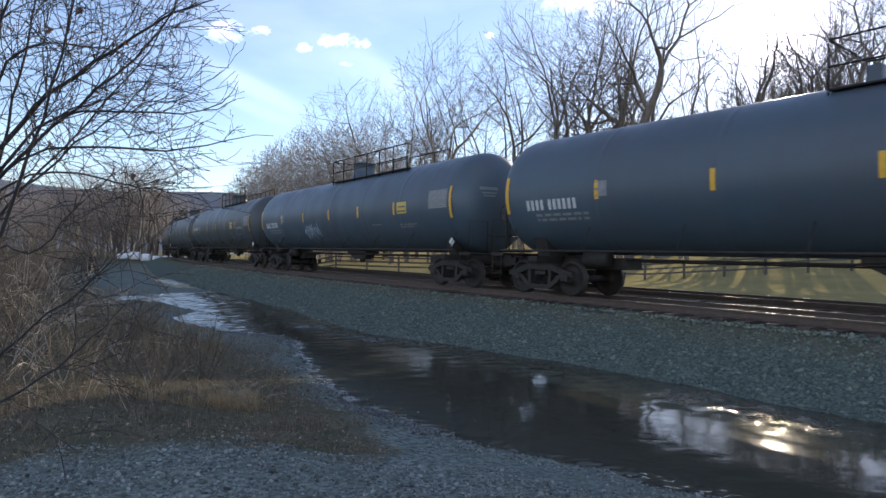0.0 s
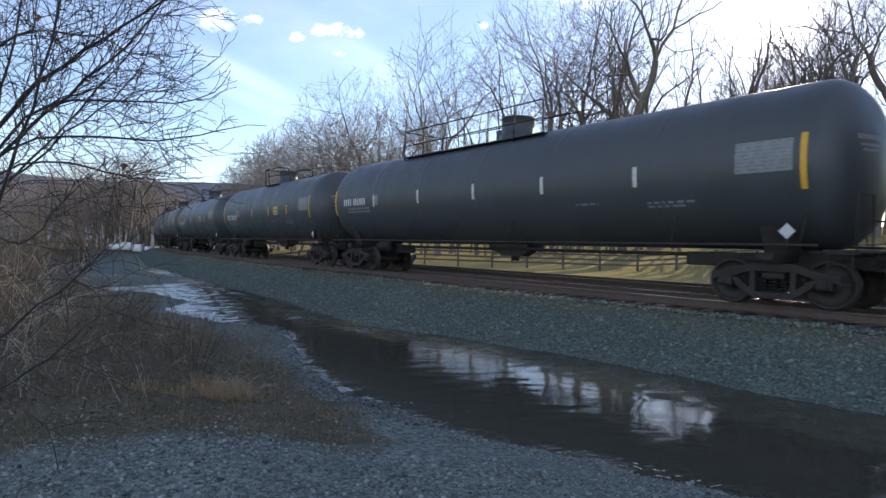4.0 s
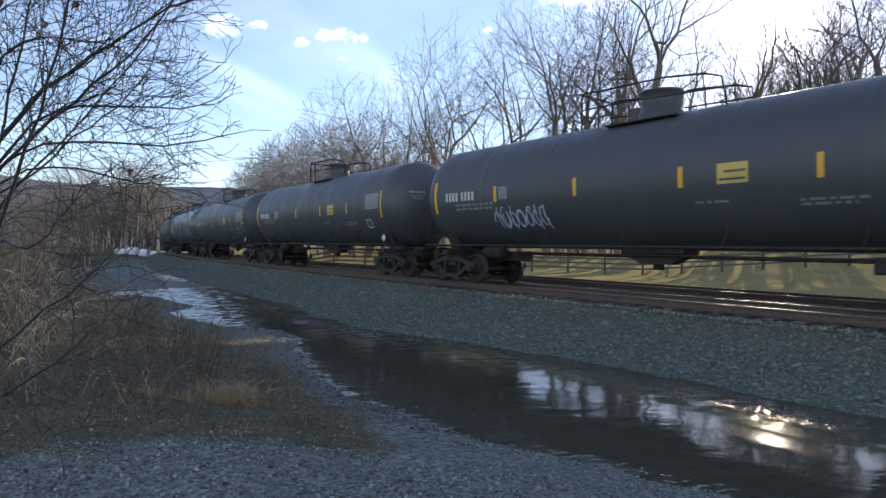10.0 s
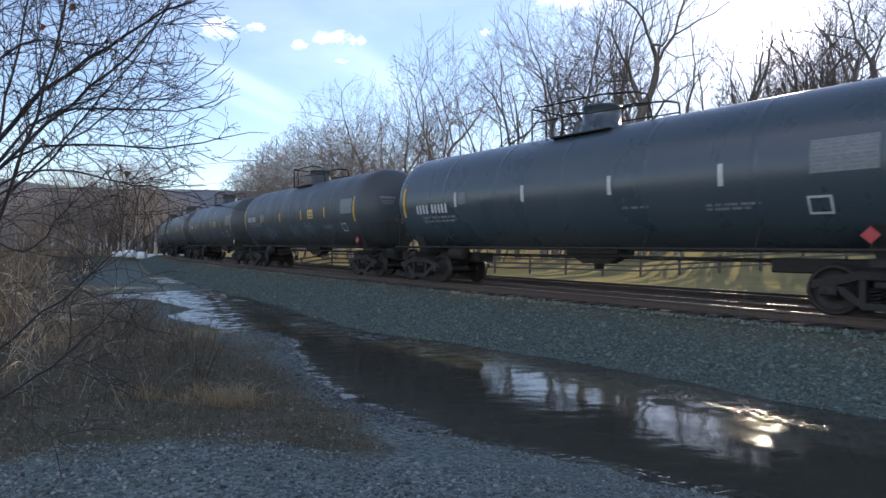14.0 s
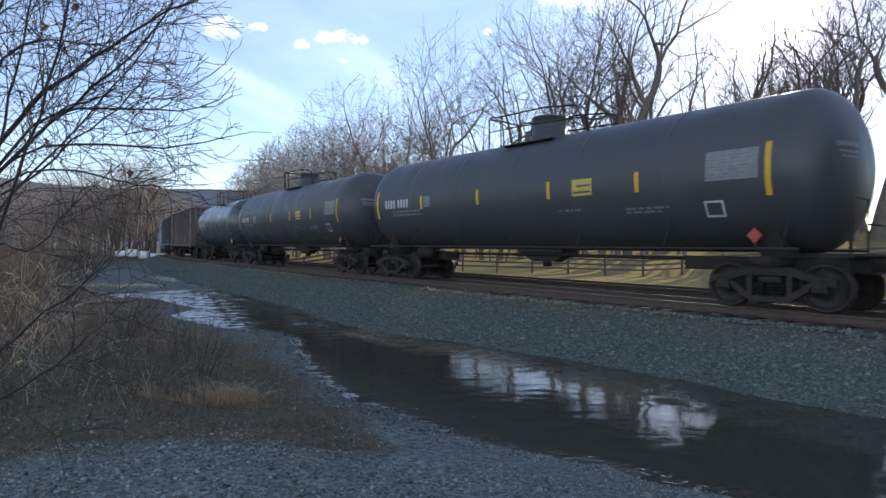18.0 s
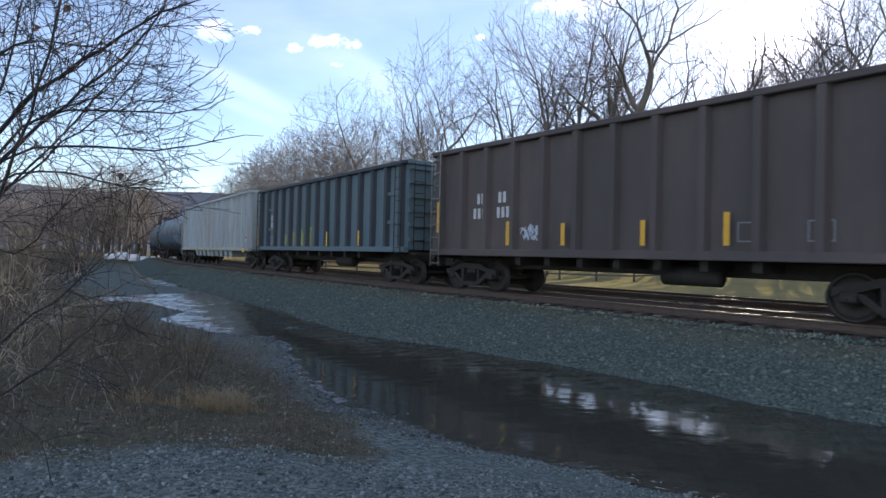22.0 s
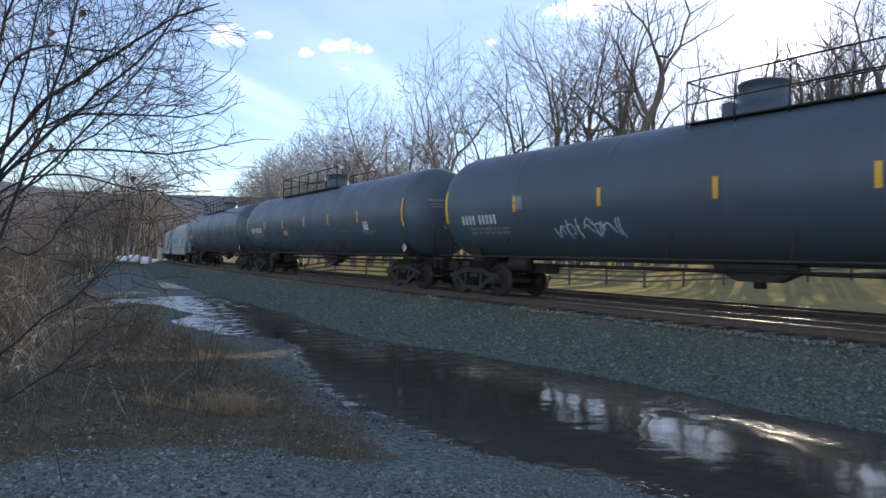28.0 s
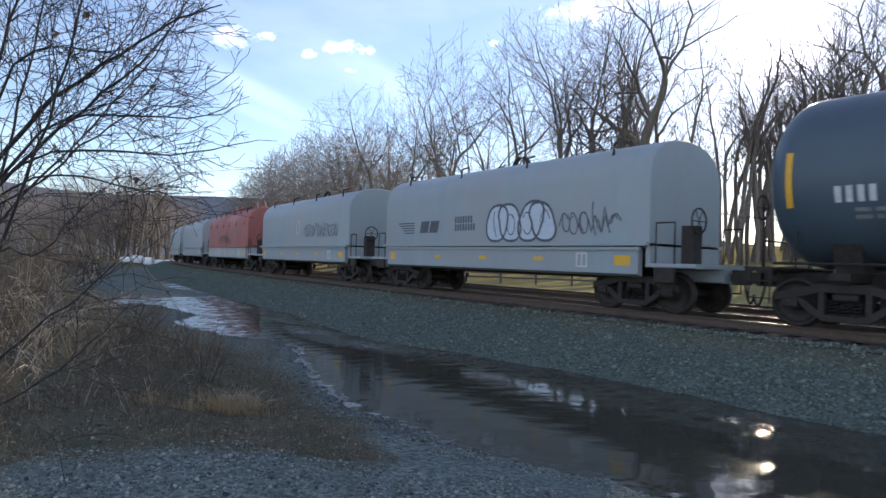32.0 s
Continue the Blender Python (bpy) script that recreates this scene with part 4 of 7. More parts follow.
def add_ends(car, half):
    for s in (1, -1):
        a = part("coupler", COUPLER, None, car)
        a.matrix_basis = pose(s * (half - 0.36), 0, 0, 0, 0, 0 if s > 0 else 180)
        h = part("air_hose", HOSE, None, car)
        h.matrix_basis = pose(s * (half - 0.36), 0, 0, 0, 0, 0 if s > 0 else 180)


def ladder(b, x, y, z0, z1, wide=0.42, along_x=True, r=0.014, step=0.32):
    for s in (-0.5, 0.5):
        dx, dy = (s * wide, 0) if along_x else (0, s * wide)
        b.tube([(x + dx, y + dy, z0), (x + dx, y + dy, z1)], r, 5)
    z = z0 + 0.1
    while z < z1 - 0.04:
        b.tube([(x - (wide / 2 if along_x else 0), y - (0 if along_x else wide / 2), z), (x + (wide / 2 if along_x else 0), y + (0 if along_x else wide / 2), z)], r * 0.8, 5)
        z += step
    return b


def tank_shell(half_tank, r, dome):
    """The jacketed tank with its dished ends and welded seam rings."""
    prof = [(-half_tank, 0.001)] + [(-half_tank + dome * (1 - math.cos(a)), r * math.sin(a)) for a in np.linspace(0.12, math.pi / 2, 9)]
    n = 6
    for k in range(1, n):
        x = -half_tank + dome + (2 * half_tank - 2 * dome) * k / n
        prof += [(x - 0.12, r), (x - 0.035, r), (x - 0.03, r + 0.002), (x + 0.03, r + 0.002), (x + 0.035, r), (x + 0.12, r)]
    prof.insert(10, (-half_tank + dome + 0.25, r))
    prof += [(-x, q) for x, q in prof[:11][::-1]]
    return Build().lathe(prof, 56, "x", (0, 0, TANK_Z))


def hull_of(length):
    """Half the tank's length: the long cars carry theirs closer to the couplers."""
    return length / 2 - (0.50 if length > 19 else 0.74)


def make_tank_car(name, label, length, r, paint, walkway, cage=False, group="tank cars of the train"):
    half = length / 2
    hull = hull_of(length)
    car = thing(name, label, "tank car", group)
    part("tank", tank_shell(hull, r, 0.85), paint, car)
    bolster = half - 2.0
    for s in (1, -1):
        b = Build()
        b.box(*sorted((s * (half - 0.55), s * (half - 4.2))), -0.33, 0.33, 0.72, 1.02, 0.03)
        b.slab([(-1.2, 1.75), (-0.9, 1.0), (0.9, 1.0), (1.2, 1.75), (0.7, 1.32), (0, 1.18), (-0.7, 1.32)], *sorted((s * (bolster - 0.22), s * (bolster + 0.22))))
        b.box(*sorted((s * (bolster - 0.16), s * (bolster + 0.16))), -1.38, 1.38, 0.86, 1.03, 0.03)
        part("stub_sill", b, M["frame"], car, "dark welded end sill and saddle")
        b = Build()
        x0, x1 = sorted((s * (half - 0.95), s * (half - 0.42)))
        b.box(x0, x1, -1.48, 1.48, 1.06, 1.10)
        for k in range(7):
            y = -1.44 + k * 0.48
            b.box(x0, x1, y - 0.02, y + 0.02, 1.02, 1.06)
        part("end_platform", b, M["frame"], car)
        b = Build()
        xe = s * (half - 0.46)
        for y in (1, -1):
            part("end_railing", Build().tube([(xe, 1.45 * y, 1.1), (xe, 1.45 * y, 2.05), (xe, 0.75 * y, 2.05), (xe, 0.75 * y, 1.1)], 0.018, 5), M["frame"], car)
        part("cross_rail", Build().tube([(xe, -0.75, 1.62), (xe, 0.75, 1.62)], 0.018, 5), M["frame"], car)
        for y in (1.47, -1.47):
            b = ladder(Build(), s * (half - 0.70), y, 0.42, 1.08, 0.38)
            part("sill_step", b, M["frame"], car)
        add_truck(car, s * bolster)
    # handrails along the lower sides
    for y in (1, -1):
        b = Build()
        yy = y * (r * 0.985)
        zz = 1.17
        b.tube([(-hull + 0.5, yy, zz), (hull - 0.5, yy, zz)], 0.03, 6)
        k = int(length / 2.4)
        for i in range(k):
            x = -hull + 0.8 + (2 * hull - 1.6) * i / (k - 1)
            zt = 1.75
            b.tube([(x, yy, zz), (x, y * (side_y(zt, r) - 0.01), zt)], 0.016, 4)
        part("side_handrail", b, M["frame"], car)
    # top fittings
    top = TANK_Z + r
    b = Build()
    high = 0.22 if cage else 0.56
    b.lathe([(top - 0.12, 0.56), (top + 0.08, 0.56), (top + 0.10, 0.50), (top + high, 0.50), (top + high + 0.02, 0.53), (top + high + 0.06, 0.52), (top + high + 0.09, 0.36), (top + high + 0.10, 0.0)], 24, "z")
    b.box(0.62, 0.86, -0.12, 0.12, top - 0.06, top + 0.34)
    part("protective_housing", b, paint, car, "round valve housing on the tank top")
    rear, fore = (4.85, -1.95) if walkway == 1 else (1.2, -5.2) if walkway else (0.95, -0.95)
    for y in (1, -1):
        y0, y1 = sorted((0.60 * y, 0.95 * y))
        plat = Build().box(fore, rear, y0, y1, top - 0.21, top - 0.17, 0.01)
        part("top_walkway", plat, M["frame"], car, "narrow grating walkway on the tank top")
    for y in (1, -1):
        b = Build()
        if cage:
            for x in (0.1, 1.0, -1.0, -2.3):
                b.tube([(x, 0.95 * y, top - 0.30), (x, 0.95 * y, top + (0.95 if x > -0.5 else 0.62))], 0.022, 5)
            for h in (0.45, 0.95):
                b.tube([(0.1, 0.95 * y, top + h), (1.0, 0.95 * y, top + h), (1.0, 0.0, top + h)], 0.02, 5)
            b.tube([(0.1, 0.95 * y, top + 0.60), (-1.0, 0.95 * y, top + 0.62), (-2.3, 0.95 * y, top + 0.62)], 0.02, 5)
            part("top_railing", b, M["frame"], car, "tubular safety railing")
        elif not walkway:
            path = [(1.95, 0.62, -0.12), (1.95, 0.64, 0.78), (1.85, 0.65, 0.84), (1.35, 0.66, 0.80), (0.6, 0.74, 0.76), (-0.5, 0.74, 0.74), (-1.5, 0.70, 0.62), (-1.85, 0.66, 0.50), (-1.95, 0.60, -0.12)]
            b.tube([(x, y * q, top + h) for x, q, h in path], 0.026, 5)
            b.tube([(1.95, 0.64 * y, top + 0.40), (0.5, 0.74 * y, top + 0.36), (-1.9, 0.66 * y, top + 0.26)], 0.02, 5)
            b.tube([(1.40, 0.66 * y, top + 0.80), (1.40, 0.62 * y, top - 0.12)], 0.022, 5)
            b.tube([(1.95, 0.64 * y, top + 0.80), (1.95, 0.0, top + 0.82)], 0.026, 5)
            part("top_railing", b, M["frame"], car, "bent tubular safety railing")
        else:
            n = 7
            for x in np.linspace(fore, rear, n):
                b.tube([(x, 0.95 * y, top - 0.30), (x, 0.95 * y, top + 0.72)], 0.022, 5)
            for h in (0.22, 0.72):
                b.tube([(fore, 0.95 * y, top + h), (rear, 0.95 * y, top + h)], 0.02, 5)
            b.tube([(rear, 0.95 * y, top + 0.72), (rear, 0.0, top + 0.72)], 0.02, 5)
            part("top_railing", b, M["frame"], car, "tubular safety railing")
    b = Build()
    b.box(-0.85, 0.85, -0.34, 0.34, TANK_Z - r - 0.12, TANK_Z - r + 0.1, 0.05)
    b.prism([(-0.85, TANK_Z - r - 0.12), (-0.4, TANK_Z - r - 0.34), (0.4, TANK_Z - r - 0.34), (0.85, TANK_Z - r - 0.12)], -0.20, 0.20)
    b.lathe([(TANK_Z - r - 0.48, 0.0), (TANK_Z - r - 0.48, 0.13), (TANK_Z - r - 0.2, 0.13)], 12, "z")
    part("bottom_outlet", b, M["frame"], car)
    b = Build()
    b.tube([(-half + 4.0, 0.28, 0.98), (half - 4.0, 0.28, 0.98)], 0.03, 6)
    b.tube([(-half + 2.0, -0.30, 0.93), (half - 2.0, -0.30, 0.93)], 0.022, 6)
    part("brake_pipe", b, M["frame"], car)
    b = Build()
    b.lathe([(half - 3.9, 0.001), (half - 3.9, 0.20), (half - 3.2, 0.20), (half - 3.2, 0.001)], 14, "x", (0, 0.62, 0.98))
    part("air_reservoir", b, M["frame"], car)
    b = Build()
    a = np.linspace(0, 2 * math.pi, 20)
    xw = half - 0.52
    b.tube(np.stack([np.full(20, xw), 0.95 + 0.24 * np.cos(a), 2.25 + 0.24 * np.sin(a)], 1), 0.018, 5, False)
    for q in (0, 1.57, 3.14, 4.71):
        b.tube([(xw, 0.95, 2.25), (xw, 0.95 + 0.24 * math.cos(q), 2.25 + 0.24 * math.sin(q))], 0.012, 4)
    b.tube([(xw - 0.02, 0.95, 2.25), (xw - 0.02, 0.95, 1.1)], 0.03, 5)
    part("brake_wheel", b, M["frame"], car)
    add_ends(car, half)
    return car


def tank_marks(car, length, r, stripes, seed, style):
    """Reflective stripes, panels and lettering of one tank car, on the side towards the stream."""
    rng = random.Random(seed)
    put = lambda b, x0, x1, z0, z1: patch(b, x0, x1, z0, z1, r, 0.008, 2)
    for k, x in enumerate(stripes):
        tall = 0.46 if k in (0, len(stripes) - 1) else 0.22
        wide = 0.055
        part("reflective_stripe", patch(Build(), x - wide, x + wide, 2.62 - tall, 2.62 + tall * (1.15 if tall > 0.3 else 1.0), r + (0.0), 0.007, 5), M["yellow"] if style.get("tape", "yellow") == "yellow" or k in (0, len(stripes) - 1) else M["whitetape"], car, "strip of reflective tape")
    char_bars(car, "stencilled_mark", stripes[0] - (0.72 if style.get("chars", (4, 6))[1] > 4 else 0.55), style.get("mark_z", 2.50), 0.26 * style.get("big", 1.0), style.get("chars", (4, 6)), put, M["white"] if style.get("bright", True) else M["faded"])
    b = Build()
    for drop in (0.16, 0.28):
        line_bars(b, stripes[0] - 1.0, style.get("mark_z", 2.50) - drop, 1.7, 0.065, put, rng)
    line_bars(b, stripes[-1] + 3.2, 2.02, 1.1, 0.05, put, rng)
    line_bars(b, stripes[-1] + 3.2, 1.94, 0.9, 0.05, put, rng)
    line_bars(b, stripes[-1] + 5.2, 2.06, 0.7, 0.05, put, rng)
    part("small_stencils", b, M["faded"], car, "lines of small faded stencils")["kind"] = "stuff"
    b = Build()
    put(b, stripes[0] - 3.3, stripes[0] - 2.95, 2.46, 2.82)
    part("stencil_box", b, M["faded"], car)
    if style.get("panel", True):
        x0, x1, z0, z1 = style.get("panel_at", (stripes[-1] + 4.08, stripes[-1] + 4.69, 2.42, 2.82))
        board = part("warning_panel", put(Build(), x0, x1, z0, z1), M["panel"], car, "dull yellow warning panel")
        b, tall = Build(), z1 - z0
        for k in range(2):
            patch(b, x0 + 0.04, x1 - 0.04 - 0.1 * k, z0 + tall * (0.15 + 0.38 * k), z0 + tall * (0.27 + 0.38 * k), r, 0.012, 1)
        part("panel_print", b, M["graf_b"], board)["kind"] = "stuff"
    if style.get("chart", True):
        chart = part("qualification_chart", put(Build(), stripes[-1] + 0.18, stripes[-1] + 1.22, 2.50, 3.08), M["chart_back"], car, "pale stencilled test chart")
        b = Build()
        for k in range(8):
            line_bars(b, stripes[-1] + 1.2, 2.54 + 0.07 * k, 1.0, 0.035, lambda bb, x0, x1, z0, z1: patch(bb, x0, x1, z0, z1, r, 0.013, 1), rng)
        part("chart_print", b, M["faded"], chart)["kind"] = "stuff"
    if style.get("box", False):
        b = Build()
        for x0, x1, z0, z1 in ((2.65, 3.05, 1.80, 1.84), (2.65, 3.05, 2.08, 2.12), (2.65, 2.69, 1.84, 2.08), (3.01, 3.05, 1.84, 2.08)):
            put(b, stripes[-1] + x0 - 1.75, stripes[-1] + x1 - 1.75, z0, z1)
        part("outlined_stencil", b, M["white"], car)
    if style.get("sticker"):
        note = part("paper_sticker", put(Build(), stripes[-1] + 2.62, stripes[-1] + 3.02, 2.10, 2.42), M["white"], car, "white and pink paper sticker")
        part("sticker_band", patch(Build(), stripes[-1] + 2.65, stripes[-1] + 2.99, 2.28, 2.39, r, 0.012, 1), M["graf_i"], note)
    # diamond placard on a holder
    xp = stripes[-1] + 0.42
    yp = side_y(1.62, r) + 0.03
    b = Build().add([(xp, yp, 1.28), (xp + 0.15, yp, 1.43), (xp, yp, 1.58), (xp - 0.15, yp, 1.43), (xp, yp - 0.02, 1.28), (xp + 0.15, yp - 0.02, 1.43), (xp, yp - 0.02, 1.58), (xp - 0.15, yp - 0.02, 1.43)], [(3, 2, 1, 0), (4, 5, 6, 7), (0, 1, 5, 4), (1, 2, 6, 5), (2, 3, 7, 6), (3, 0, 4, 7)])
    holder = part("placard", b, M["white"] if style.get("placard", "white") == "white" else M["red"], car, "diamond hazard placard")
    part("placard_holder", Build().box(xp - 0.02, xp + 0.02, yp - 0.4, yp - 0.021, 1.2, 1.6), M["frame"], holder)
    # end lettering on the leading head
    b = Build()
    for k, (z, w) in enumerate(((3.05, 0.62), (2.93, 0.5), (2.84, 0.42))):
        yc = 0.62
        for i in range(5 if k else 8):
            y0 = yc - w / 2 + w * i / (5 if k else 8)
            y1 = y0 + w / (5 if k else 8) * 0.78
            pts = []
            for yy, zz in ((y0, z), (y1, z), (y1, z + (0.09 if k == 0 else 0.05)), (y0, z + (0.09 if k == 0 else 0.05))):
                d = math.hypot(yy, zz - TANK_Z) / r
                xx = -hull_of(length) + 0.85 * (1 - math.sqrt(max(1 - d * d, 0))) - 0.006
                pts.append((xx, yy, zz))
            b.add(pts, [(0, 1, 2, 3)])
    part("end_marks", b, M["faded"], car)["kind"] = "stuff"
    if style.get("piece"):
        x0, x1 = style["piece"]
        tag_graffiti(car, x0, x1, lambda z: side_y(z, r) + 0.009, 1.55, 2.35, "piece", seed)
    for x0, x1, z0, z1, kind in style.get("tags", ()):
        tag_graffiti(car, x0, x1, lambda z: side_y(z, r) + 0.009, z0, z1, kind, seed + int(10 * x0))
    if style.get("graffiti"):
        x0, x1, kind = style["graffiti"]
        tag_graffiti(car, x0, x1, lambda z: side_y(z, r) + 0.009, 1.62, 2.25, kind, seed)


def lettering(car, words, x, z, height, r, material):
    """Stencilled words on the tank's round side, or on a flat one where r is None; they run towards the train's head."""
    font = bpy.data.curves.new("stencil", "FONT")
    font.body, font.size = words, height * 1.4
    ob = bpy.data.objects.new("stencil", font)
    me = bpy.data.meshes.new_from_object(ob)
    bpy.data.objects.remove(ob)
    for v in me.vertices:
        zz = z + v.co.y
        v.co = (x - v.co.x, side_y(zz, r) + 0.009 if r else 1.468, zz)
    me.materials.clear()
    me.materials.append(material)
    me.name = "stencilled_words"
    part("stencilled_words", me, None, car)


def squiggle(rng, x0, x1, z0, z1, letters):
    """Loose angular strokes for one spray-painted tag."""
    out = []
    w = (x0 - x1) / letters
    for k in range(letters):
        cx = x0 - w * (k + 0.5)
        h = (z1 - z0) * rng.uniform(0.7, 1.1)
        shape = rng.choice(("hook", "loop", "zig", "stem"))
        t = np.linspace(0, 1, 12)
        if shape == "hook":
            px, pz = cx + w * (0.45 - 0.9 * t), z0 + h * (0.25 + 0.75 * np.abs(np.sin(2.2 * t + rng.uniform(0, 1))))
        elif shape == "loop":
            a = rng.uniform(0, 6.28) + rng.choice((-1, 1)) * 5.2 * t
            px, pz = cx + w * 0.42 * np.cos(a), z0 + h * (0.5 + 0.42 * np.sin(a))
        elif shape == "zig":
            px, pz = cx + w * (0.5 - t), z0 + h * np.abs((t * 2.5 + rng.uniform(0, 1)) % 2 - 1)
        else:
            px, pz = cx + w * (0.12 * np.sin(4 * t)), z0 + h * (1.1 - 1.1 * t)
        out.append(np.stack([px + 0.15 * w * (pz - z0) / (z1 - z0), pz], 1))
    return out


def ribbon(b, line, y_of, wide):
    """A flat painted stroke along points in x, z."""
    line = np.asarray(line)
    t = np.gradient(line, axis=0)
    t /= np.linalg.norm(t, axis=1)[:, None] + 1e-9
    nrm = np.stack([-t[:, 1], t[:, 0]], 1) * wide / 2
    v = []
    for (x, z), (dx, dz) in zip(line, nrm):
        v += [(x + dx, y_of(z + dz), z + dz), (x - dx, y_of(z - dz), z - dz)]
    b.add(v, [(2 * k, 2 * k + 1, 2 * k + 3, 2 * k + 2) for k in range(len(line) - 1)])


def tag_graffiti(car, x0, x1, y_of, z0, z1, kind, seed):
    rng = random.Random(seed * 7 + 1)
    if kind == "bubble":
        n = 4
        w = (x0 - x1) / n
        fill, edge = Build(), Build()
        for k in range(n):
            cx = x0 - w * (k + 0.5)
            a = np.linspace(0, 2 * math.pi, 25)
            high = (z1 - z0) / 2 * rng.uniform(0.88, 1.04)
            px = cx + w * 0.66 * np.sign(np.cos(a)) * np.abs(np.cos(a)) ** 0.8
            pz = z0 + high + high * np.sign(np.sin(a)) * np.abs(np.sin(a)) ** 0.75
            px = px - (0.12 + 0.05 * k) * (pz - z0) * np.where(pz > z0 + high, 1, 0.6) * (-1) ** k
            lift = 0.0012 * k
            fill.add([(cx, y_of((z0 + z1) / 2) + lift, (z0 + z1) / 2)] + [(x, y_of(z) + lift, z) for x, z in zip(px, pz)], [(0, i, i + 1) for i in range(1, 25)])
            ribbon(edge, np.stack([px, pz], 1), lambda z: y_of(z) + 0.006, 0.07)
            for line in squiggle(rng, cx + w * 0.3, cx - w * 0.3, z0 + 0.12, z1 - 0.25, 1):
                ribbon(edge, line, lambda z: y_of(z) + 0.006, 0.035)
        part("graffiti_fill", fill, M["graf_a"], car, "pale blue spray-painted bubble shapes")
        part("graffiti_outline", edge, M["graf_b"], car, "dark spray-painted outlines")
        return
    if kind == "haze":
        # large faded letters, sprayed one over another
        for k in range(9):
            cx = x0 + (x1 - x0) * (k + 0.5) / 9
            b = Build()
            for _ in range(3):
                t = np.linspace(0, 1, 12)
                px = cx + rng.uniform(-0.4, 0.4) + 0.45 * np.cos(rng.uniform(0, 6) + 4.5 * t)
                pz = 1.95 + rng.uniform(-0.2, 0.3) + 0.34 * np.sin(rng.uniform(0, 6) + 4.5 * t)
                ribbon(b, np.stack([px, pz], 1), y_of, 0.12)
            part("graffiti_tag", b, M["graf_g"] if k % 3 else M["graf_d"], car, "faded blue-grey spray paint")
        return
    if kind == "piece":
        # jagged filled letters with a pale edge
        n = 6
        w = (x0 - x1) / n
        for k in range(n):
            cx = x0 - w * (k + 0.5)
            ring = [(cx + w * 0.62 * math.cos(a) * rng.uniform(0.6, 1.15), (z0 + z1) / 2 + (z1 - z0) / 2 * math.sin(a) * rng.uniform(0.6, 1.1)) for a in np.linspace(0, 2 * math.pi, 9)[:-1]]
            lift = 0.001 * k
            b = Build().add([(cx, y_of((z0 + z1) / 2) + lift, (z0 + z1) / 2)] + [(x, y_of(z) + lift, z) for x, z in ring], [(0, i, i % 8 + 1) for i in range(1, 9)])
            part("graffiti_fill", b, M[("graf_d", "graf_h", "graf_d", "graf_i", "graf_d", "graf_h")[k]], car, "blue and green spray-painted letter")
            b = Build()
            ribbon(b, ring + ring[:1], lambda z: y_of(z) + 0.008, 0.05)
            part("graffiti_outline", b, M["graf_a"], car, "pale spray-painted edge")
        return
    if kind == "outline":
        cx, w, h = (x0 + x1) / 2, abs(x0 - x1) / 2, (z1 - z0) / 2
        a = np.linspace(0, 2 * math.pi, 29)
        turn = rng.uniform(0, 6.28)
        wave = 1 + rng.uniform(0.05, 0.3) * np.cos(2 * a + turn) + 0.12 * np.cos(3 * a + 2 * turn)
        b = Build()
        ribbon(b, np.stack([cx + w * wave * np.cos(a), (z0 + z1) / 2 + h * np.sin(a)], 1), y_of, 0.04)
        if rng.random() < 0.5:
            ribbon(b, np.stack([cx + 0.4 * w * np.cos(a[:16]), (z0 + z1) / 2 + 0.1 * h + 0.3 * h * np.sin(a[:16])], 1), y_of, 0.035)
        part("graffiti_tag", b, M["graf_b"], car, "dark spray-painted letter outline")
        return
    colour = {"pale": "graf_a", "chalk": "graf_g", "dark": "graf_b", "green": "graf_c", "blue": "graf_d"}[kind]
    b = Build()
    for again in range(2):
        for line in squiggle(rng, x0 - 0.1 * again, x1 + 0.1 * again, z0 + 0.06 * again, z1 - 0.05 * again, max(3, int(abs(x0 - x1) / 0.30))):
            ribbon(b, line, lambda z: y_of(z) + 0.001 * again, 0.034 if kind in ("pale", "dark") else 0.06)
    part("graffiti_tag", b, M[colour], car, "looping spray-painted tag")


